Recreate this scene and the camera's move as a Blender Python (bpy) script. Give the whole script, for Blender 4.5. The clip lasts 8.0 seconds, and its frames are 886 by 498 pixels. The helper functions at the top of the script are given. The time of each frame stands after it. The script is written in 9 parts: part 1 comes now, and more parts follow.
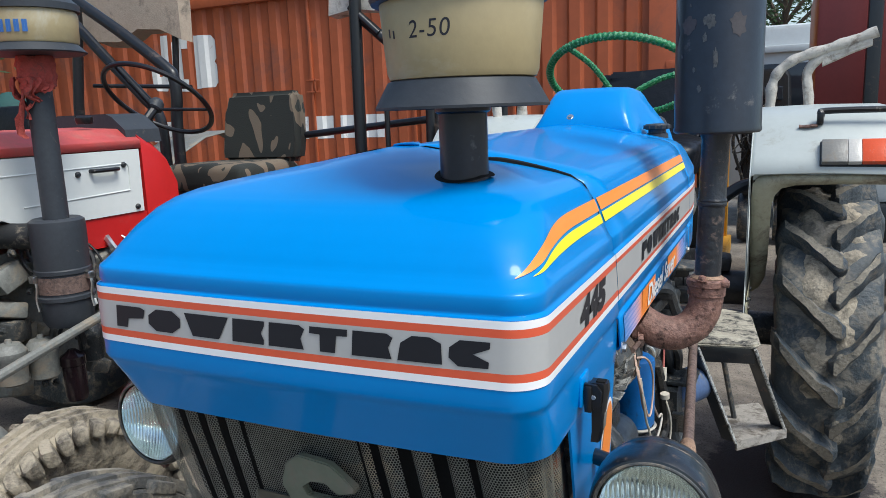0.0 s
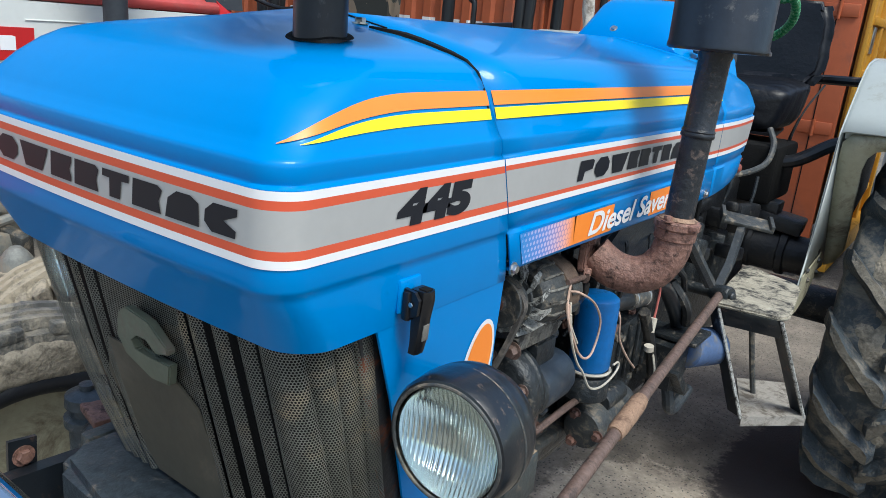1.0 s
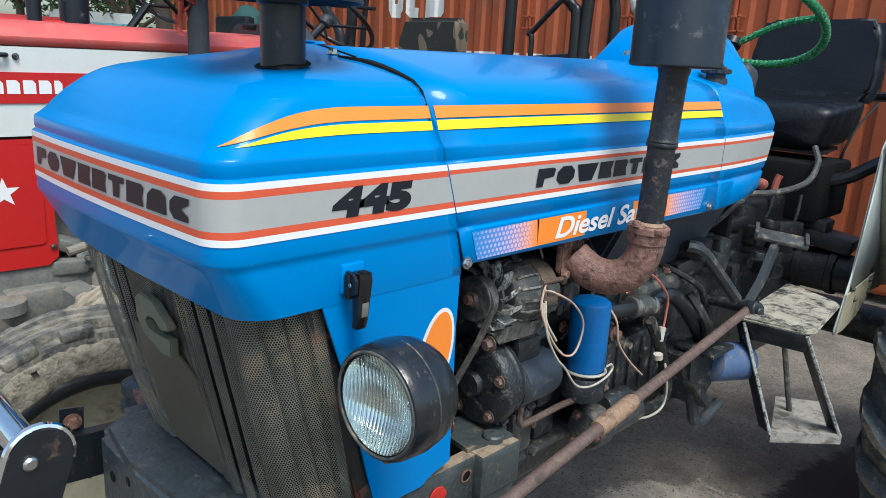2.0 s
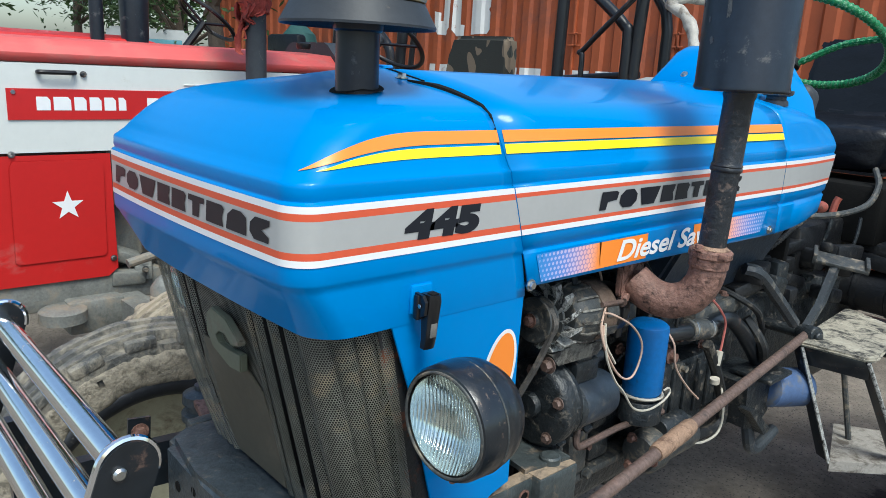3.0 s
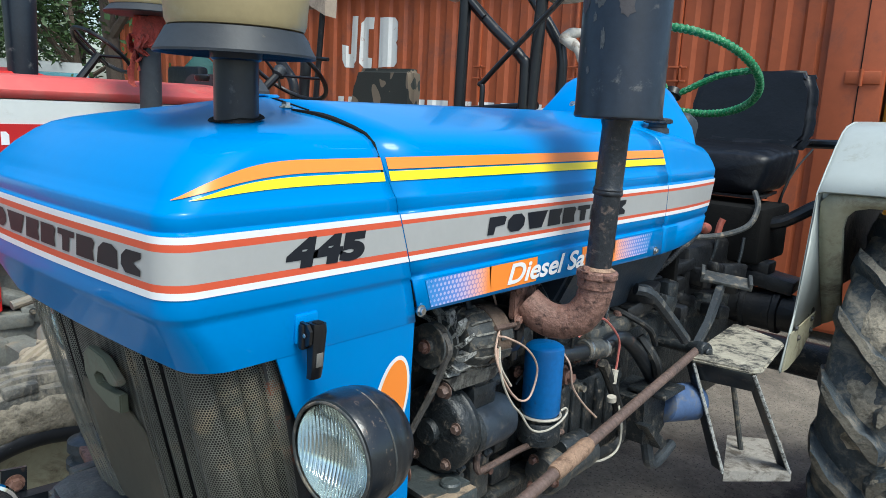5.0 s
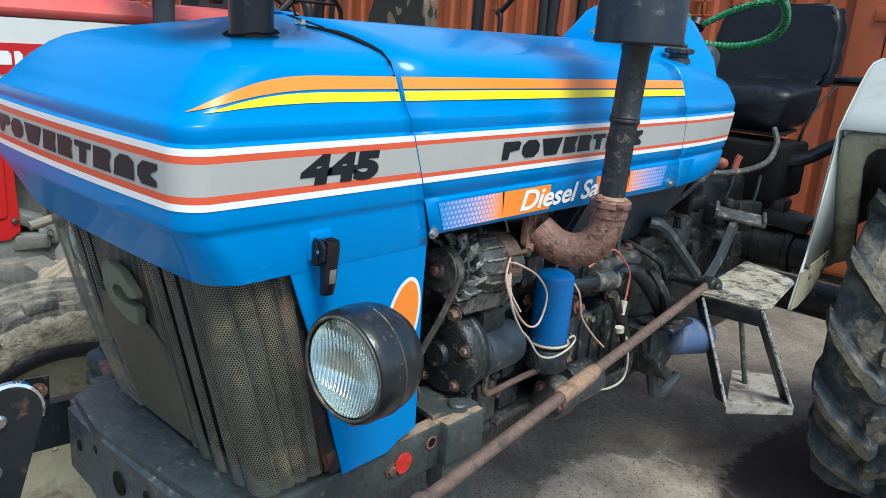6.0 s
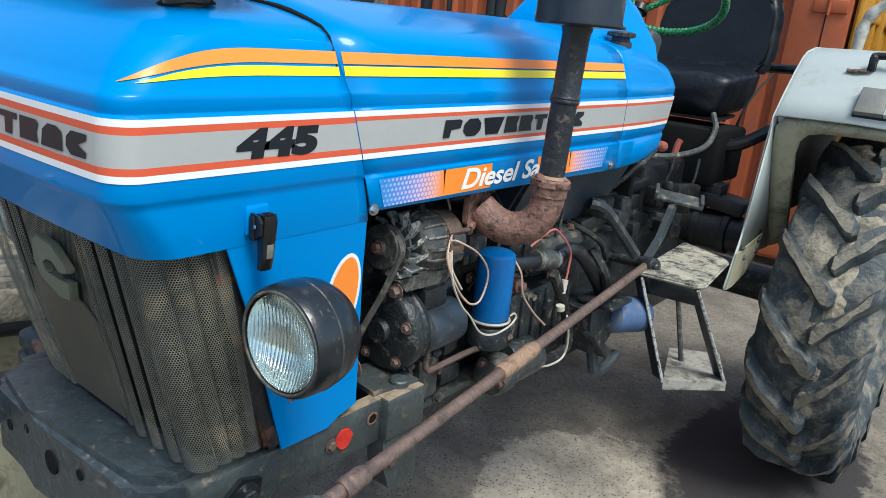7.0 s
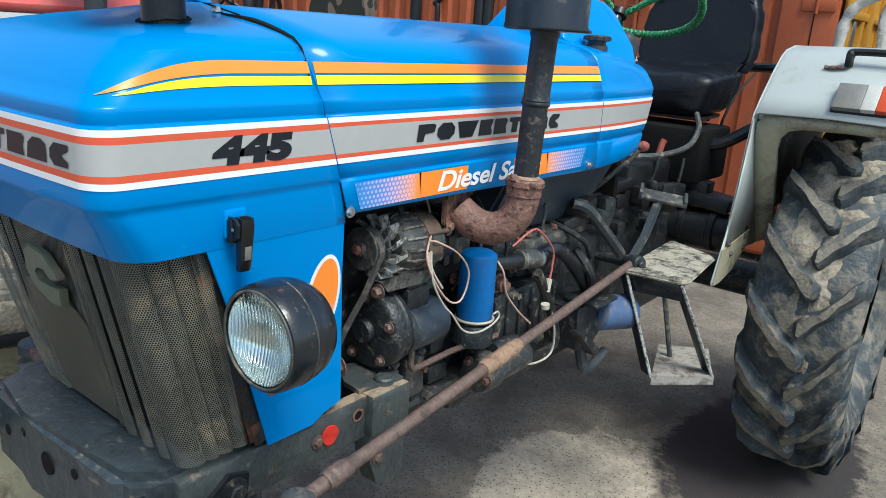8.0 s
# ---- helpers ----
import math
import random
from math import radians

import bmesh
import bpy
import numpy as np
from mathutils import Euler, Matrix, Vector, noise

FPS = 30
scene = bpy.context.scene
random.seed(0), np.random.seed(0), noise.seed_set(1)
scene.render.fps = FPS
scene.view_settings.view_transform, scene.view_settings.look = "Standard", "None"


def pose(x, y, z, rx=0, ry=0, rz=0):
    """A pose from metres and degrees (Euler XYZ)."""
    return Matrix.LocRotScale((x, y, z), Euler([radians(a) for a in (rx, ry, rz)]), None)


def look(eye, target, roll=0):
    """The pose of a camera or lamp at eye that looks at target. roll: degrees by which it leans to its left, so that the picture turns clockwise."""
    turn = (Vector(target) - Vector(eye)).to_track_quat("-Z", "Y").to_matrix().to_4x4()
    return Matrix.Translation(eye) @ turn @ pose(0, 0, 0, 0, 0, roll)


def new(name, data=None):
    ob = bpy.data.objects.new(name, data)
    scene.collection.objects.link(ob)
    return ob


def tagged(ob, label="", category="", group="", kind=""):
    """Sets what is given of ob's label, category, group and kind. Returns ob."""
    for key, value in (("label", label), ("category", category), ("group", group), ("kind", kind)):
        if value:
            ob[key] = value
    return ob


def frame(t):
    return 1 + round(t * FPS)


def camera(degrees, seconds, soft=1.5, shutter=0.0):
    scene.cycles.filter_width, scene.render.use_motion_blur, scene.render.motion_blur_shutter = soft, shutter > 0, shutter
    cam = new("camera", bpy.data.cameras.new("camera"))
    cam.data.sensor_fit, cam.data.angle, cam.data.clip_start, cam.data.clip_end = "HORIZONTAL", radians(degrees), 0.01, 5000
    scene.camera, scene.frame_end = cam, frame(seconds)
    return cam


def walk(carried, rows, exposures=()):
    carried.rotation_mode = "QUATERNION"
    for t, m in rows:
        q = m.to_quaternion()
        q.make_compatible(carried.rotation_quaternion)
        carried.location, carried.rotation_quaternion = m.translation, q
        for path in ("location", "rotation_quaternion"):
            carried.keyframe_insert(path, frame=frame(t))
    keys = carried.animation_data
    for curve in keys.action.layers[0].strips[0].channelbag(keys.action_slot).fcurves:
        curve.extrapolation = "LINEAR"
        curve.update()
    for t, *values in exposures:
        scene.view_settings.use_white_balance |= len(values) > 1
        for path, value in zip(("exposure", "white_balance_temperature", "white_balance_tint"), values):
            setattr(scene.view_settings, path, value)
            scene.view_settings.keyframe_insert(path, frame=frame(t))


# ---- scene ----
cam = camera(62.2, 8.0, soft=0.75)
PATH = [
    (0, (0.598, -0.854, 1.771), (-0.233, 0.928, 1.405), -2.2),
    (0.5, (0.742, -0.666, 1.73), (-0.202, 1.016, 1.202), 6.3),
    (1, (0.916, -0.549, 1.704), (-0.194, 1.01, 1.123), 5.3),
    (1.2, (1.026, -0.54, 1.7), (-0.198, 0.931, 1.116), 4.8),
    (2.3, (1.237, -0.511, 1.704), (-0.124, 0.863, 1.194), 3.3),
    (2.5, (1.231, -0.534, 1.713), (-0.139, 0.818, 1.17), 3.5),
    (3, (1.205, -0.56, 1.716), (-0.226, 0.754, 1.24), 3.1),
    (3.5, (1.215, -0.519, 1.723), (-0.085, 0.947, 1.322), 2.8),
    (4, (1.22, -0.506, 1.714), (-0.08, 0.95, 1.28), 1.8),
    (4.2, (1.234, -0.51, 1.718), (-0.097, 0.929, 1.322), 0.9),
    (5.5, (1.249, -0.531, 1.7), (-0.013, 0.971, 1.309), 3.9),
    (6, (1.255, -0.534, 1.687), (-0.023, 0.902, 1.137), 4.0),
    (6.5, (1.262, -0.529, 1.685), (0.057, 0.963, 1.117), 5.4),
    (7, (1.28, -0.529, 1.681), (0.113, 0.986, 1.096), 5.5),
    (7.5, (1.315, -0.532, 1.678), (0.127, 0.97, 1.1), 4.5),
    (8, (1.365, -0.537, 1.682), (0.18, 0.973, 1.12), 3.8),
]
walk(cam, [(t, look(eye, target, roll)) for t, eye, target, roll in PATH], exposures=[(0, 0.68, 6380, 5), (1, 0.69, 6330, 3), (2.5, 0.71, 6280, 1), (8, 0.78, 6330, 0)])

# ---- sky and sun ----
SUN_EL, SUN_AZ = 60, 110          # degrees: height, and bearing from +y towards +x
world = bpy.data.worlds.new("sky")
world.use_nodes = True
scene.world = world
wn, wl = world.node_tree.nodes, world.node_tree.links
sky = wn.new("ShaderNodeTexSky")
sky.sky_type, sky.sun_disc = "NISHITA", False
sky.sun_elevation, sky.sun_rotation = radians(SUN_EL), radians(SUN_AZ)
sky.air_density, sky.dust_density, sky.ozone_density = 1.0, 2.5, 1.5
wl.new(sky.outputs[0], wn["Background"].inputs[0])
wn["Background"].inputs[1].default_value = 0.135
sun = new("sun", bpy.data.lights.new("sun", "SUN"))
sun.data.energy, sun.data.angle, sun.data.color = 1.9, radians(24), (1.0, 0.985, 0.97)
sun_way = Vector((math.sin(radians(SUN_AZ)) * math.cos(radians(SUN_EL)), math.cos(radians(SUN_AZ)) * math.cos(radians(SUN_EL)), math.sin(radians(SUN_EL))))
sun.matrix_world = look(sun_way * 30, (0, 0, 0))

# ---- materials ----


def node(nt, kind, **sets):
    n = nt.nodes.new(kind)
    for k, v in sets.items():
        if k in n.inputs:
            n.inputs[k].default_value = v
    return n


def surf(name, col, rough=0.5, metal=0.0, var=0.15, scale=7.0, dirt=None, dirt_amt=0.0, dirt_scale=4.0, bump=0.08, bump_scale=70.0,
         coat=0.0, spec=0.5, per_object=0.0, dirt_rough=0.85, coat_rough=0.025):
    """A painted, metal, rubber or stone surface with tone changes at two scales, patches of dirt and fine relief."""
    m = bpy.data.materials.new(name)
    m.use_nodes = True
    nt = m.node_tree
    L = nt.links.new
    b = nt.nodes["Principled BSDF"]
    tc = node(nt, "ShaderNodeTexCoord")
    n1 = node(nt, "ShaderNodeTexNoise", Scale=scale, Detail=5.0, Roughness=0.6)
    n2 = node(nt, "ShaderNodeTexNoise", Scale=scale * 9, Detail=4.0, Roughness=0.65)
    L(tc.outputs["Object"], n1.inputs["Vector"])
    L(tc.outputs["Object"], n2.inputs["Vector"])
    add = node(nt, "ShaderNodeMath")
    add.operation = "ADD"
    L(n1.outputs["Fac"], add.inputs[0])
    L(n2.outputs["Fac"], add.inputs[1])
    rng = node(nt, "ShaderNodeMapRange")
    rng.inputs["From Min"].default_value, rng.inputs["From Max"].default_value = 0.6, 1.4
    rng.inputs["To Min"].default_value, rng.inputs["To Max"].default_value = 1 - var, 1 + var
    L(add.outputs[0], rng.inputs["Value"])
    fac = rng.outputs[0]
    if per_object:
        oi = node(nt, "ShaderNodeObjectInfo")
        r2 = node(nt, "ShaderNodeMapRange")
        r2.inputs["To Min"].default_value, r2.inputs["To Max"].default_value = 1 - per_object, 1 + per_object
        L(oi.outputs["Random"], r2.inputs["Value"])
        mu = node(nt, "ShaderNodeMath")
        mu.operation = "MULTIPLY"
        L(fac, mu.inputs[0])
        L(r2.outputs[0], mu.inputs[1])
        fac = mu.outputs[0]
    mul = node(nt, "ShaderNodeVectorMath")
    mul.operation = "SCALE"
    mul.inputs[0].default_value = col[:3]
    L(fac, mul.inputs["Scale"])
    colour, rgh = mul.outputs[0], None
    if dirt is not None and dirt_amt > 0:
        n3 = node(nt, "ShaderNodeTexNoise", Scale=dirt_scale, Detail=9.0, Roughness=0.72, Distortion=0.4)
        L(tc.outputs["Object"], n3.inputs["Vector"])
        r3 = node(nt, "ShaderNodeMapRange")
        edge = 0.72 - 0.44 * dirt_amt
        r3.inputs["From Min"].default_value, r3.inputs["From Max"].default_value = edge - 0.05, edge + 0.09
        L(n3.outputs["Fac"], r3.inputs["Value"])
        mix = node(nt, "ShaderNodeMix")
        mix.data_type = "RGBA"
        L(r3.outputs[0], mix.inputs[0])
        L(colour, mix.inputs[6])
        mix.inputs[7].default_value = (*dirt, 1)
        colour = mix.outputs[2]
        rr = node(nt, "ShaderNodeMapRange")
        rr.inputs["To Min"].default_value, rr.inputs["To Max"].default_value = rough, dirt_rough
        L(r3.outputs[0], rr.inputs["Value"])
        L(rr.outputs[0], b.inputs["Roughness"])
        if metal > 0:
            rm = node(nt, "ShaderNodeMapRange")
            rm.inputs["To Min"].default_value, rm.inputs["To Max"].default_value = metal, 0.0
            L(r3.outputs[0], rm.inputs["Value"])
            L(rm.outputs[0], b.inputs["Metallic"])
    else:
        rr = node(nt, "ShaderNodeMapRange")
        rr.inputs["To Min"].default_value, rr.inputs["To Max"].default_value = max(rough - 0.08, 0.02), min(rough + 0.08, 1)
        L(n1.outputs["Fac"], rr.inputs["Value"])
        L(rr.outputs[0], b.inputs["Roughness"])
        b.inputs["Metallic"].default_value = metal
    L(colour, b.inputs["Base Color"])
    b.inputs["Specular IOR Level"].default_value = spec
    b.inputs["Coat Weight"].default_value = coat
    b.inputs["Coat Roughness"].default_value = coat_rough
    if bump:
        nb = node(nt, "ShaderNodeTexNoise", Scale=bump_scale, Detail=5.0, Roughness=0.6)
        L(tc.outputs["Object"], nb.inputs["Vector"])
        bp = node(nt, "ShaderNodeBump", Strength=bump, Distance=0.01)
        L(nb.outputs["Fac"], bp.inputs["Height"])
        L(bp.outputs[0], b.inputs["Normal"])
        if coat:
            L(bp.outputs[0], b.inputs["Coat Normal"])
    return m


def hex_dots(nt, uv, pitch):
    """Distance to the nearest centre of a staggered dot pattern, in pitches."""
    L = nt.links.new
    outs = []
    for shift in (0.0, 0.5):
        mp = node(nt, "ShaderNodeVectorMath")
        mp.operation = "MULTIPLY_ADD"
        mp.inputs[1].default_value = (1 / pitch, 1 / (pitch * 1.732), 0)
        mp.inputs[2].default_value = (shift, shift, 0)
        L(uv, mp.inputs[0])
        fr = node(nt, "ShaderNodeVectorMath")
        fr.operation = "FRACTION"
        L(mp.outputs[0], fr.inputs[0])
        sc = node(nt, "ShaderNodeVectorMath")
        sc.operation = "MULTIPLY_ADD"
        sc.inputs[1].default_value = (1, 1.732, 0)
        sc.inputs[2].default_value = (-0.5, -0.866, 0)
        L(fr.outputs[0], sc.inputs[0])
        ln = node(nt, "ShaderNodeVectorMath")
        ln.operation = "LENGTH"
        L(sc.outputs[0], ln.inputs[0])
        outs.append(ln.outputs["Value"])
    mn = node(nt, "ShaderNodeMath")
    mn.operation = "MINIMUM"
    L(outs[0], mn.inputs[0])
    L(outs[1], mn.inputs[1])
    return mn.outputs[0]


def perforated(name):
    """Dusty pressed steel sheet with round holes in staggered rows, about 5 mm apart."""
    m = surf(name, (0.155, 0.158, 0.138), 0.34, 0.15, 0.5, 6, (0.32, 0.265, 0.18), 0.3, 7.0, 0.1)
    nt = m.node_tree
    L = nt.links.new
    uvn = node(nt, "ShaderNodeUVMap")
    d = hex_dots(nt, uvn.outputs[0], 0.0047)
    lt = node(nt, "ShaderNodeMath")
    lt.operation = "LESS_THAN"
    lt.inputs[1].default_value = 0.36
    L(d, lt.inputs[0])
    tr = node(nt, "ShaderNodeBsdfTransparent")
    mx = node(nt, "ShaderNodeMixShader")
    L(lt.outputs[0], mx.inputs[0])
    L(nt.nodes["Principled BSDF"].outputs[0], mx.inputs[1])
    L(tr.outputs[0], mx.inputs[2])
    L(mx.outputs[0], nt.nodes["Material Output"].inputs[0])
    return m


def halftone(name, flip):
    """Printed film: dots that grow from blue into orange along the strip."""
    m = surf(name, (0.1, 0.1, 0.1), 0.3, 0, 0.04, 6, bump=0)
    nt = m.node_tree
    L = nt.links.new
    b = nt.nodes["Principled BSDF"]
    uvn = node(nt, "ShaderNodeUVMap")
    d = hex_dots(nt, uvn.outputs[0], 0.0115)
    sep = node(nt, "ShaderNodeSeparateXYZ")
    L(uvn.outputs[0], sep.inputs[0])
    rg = node(nt, "ShaderNodeMapRange")
    rg.inputs["From Min"].default_value, rg.inputs["From Max"].default_value = (0.0, 0.195) if not flip else (0.225, 0.0)
    L(sep.outputs[0], rg.inputs["Value"])
    def ramp(stops):
        r = node(nt, "ShaderNodeValToRGB")
        e = r.color_ramp.elements
        e[0].position, e[0].color = stops[0][0], (*stops[0][1], 1)
        e[1].position, e[1].color = stops[-1][0], (*stops[-1][1], 1)
        for p, c in stops[1:-1]:
            e.new(p).color = (*c, 1)
        L(rg.outputs[0], r.inputs[0])
        return r.outputs[0]
    ink = ramp(((0.0, (0.02, 0.24, 0.6)), (0.45, (0.12, 0.24, 0.62)), (0.8, (0.42, 0.25, 0.42)), (1.0, (0.9, 0.27, 0.07))))
    spot = ramp(((0.0, (0.1, 0.3, 0.66)), (0.2, (0.4, 0.45, 0.75)), (0.6, (0.62, 0.5, 0.68)), (0.88, (0.9, 0.42, 0.3)), (1.0, (0.93, 0.27, 0.05))))
    size = node(nt, "ShaderNodeMapRange")
    size.inputs["To Min"].default_value, size.inputs["To Max"].default_value = 0.22, 0.46
    L(rg.outputs[0], size.inputs["Value"])
    lt = node(nt, "ShaderNodeMath")
    lt.operation = "LESS_THAN"
    L(d, lt.inputs[0])
    L(size.outputs[0], lt.inputs[1])
    mx = node(nt, "ShaderNodeMix")
    mx.data_type = "RGBA"
    L(lt.outputs[0], mx.inputs[0])
    L(ink, mx.inputs[6])
    L(spot, mx.inputs[7])
    L(mx.outputs[2], b.inputs["Base Color"])
    return m


def fading_oval(name):
    """Printed film: orange that pales into lilac at its lower end."""
    m = surf(name, (0.93, 0.26, 0.035), 0.33, 0, 0.04, 5, bump=0)
    nt = m.node_tree
    tc = node(nt, "ShaderNodeTexCoord")
    sep = node(nt, "ShaderNodeSeparateXYZ")
    nt.links.new(tc.outputs["Generated"], sep.inputs[0])
    ramp = node(nt, "ShaderNodeValToRGB")
    e = ramp.color_ramp.elements
    e[0].position, e[0].color = 0.12, (0.5, 0.48, 0.75, 1)
    e[1].position, e[1].color = 0.42, (0.93, 0.26, 0.035, 1)
    nt.links.new(sep.outputs[2], ramp.inputs[0])
    nt.links.new(ramp.outputs[0], nt.nodes["Principled BSDF"].inputs["Base Color"])
    return m


def camouflage(name):
    m = surf(name, (0.1, 0.08, 0.05), 0.85, 0, 0.1, 6, bump=0.25, bump_scale=160)
    nt = m.node_tree
    L = nt.links.new
    tc = node(nt, "ShaderNodeTexCoord")
    mp = node(nt, "ShaderNodeMapping")
    mp.inputs["Scale"].default_value = (1.9, 1.9, 0.85)
    n = node(nt, "ShaderNodeTexNoise", Scale=3.4, Detail=1.2, Distortion=0.9)
    L(tc.outputs["Object"], mp.inputs[0])
    L(mp.outputs[0], n.inputs["Vector"])
    ramp = node(nt, "ShaderNodeValToRGB")
    ramp.color_ramp.interpolation = "CONSTANT"
    e = ramp.color_ramp.elements
    e[0].position, e[0].color = 0.0, (0.02, 0.022, 0.018, 1)
    e[1].position, e[1].color = 0.49, (0.15, 0.115, 0.08, 1)
    x = e.new(0.66)
    x.color = (0.03, 0.034, 0.028, 1)
    L(n.outputs["Fac"], ramp.inputs[0])
    L(ramp.outputs[0], nt.nodes["Principled BSDF"].inputs["Base Color"])
    return m


def glass(name, col=(1, 1, 1), rough=0.05):
    m = bpy.data.materials.new(name)
    m.use_nodes = True
    b = m.node_tree.nodes["Principled BSDF"]
    b.inputs["Base Color"].default_value = (*col, 1)
    b.inputs["Roughness"].default_value = rough
    b.inputs["Transmission Weight"].default_value = 1.0
    b.inputs["IOR"].default_value = 1.45
    return m


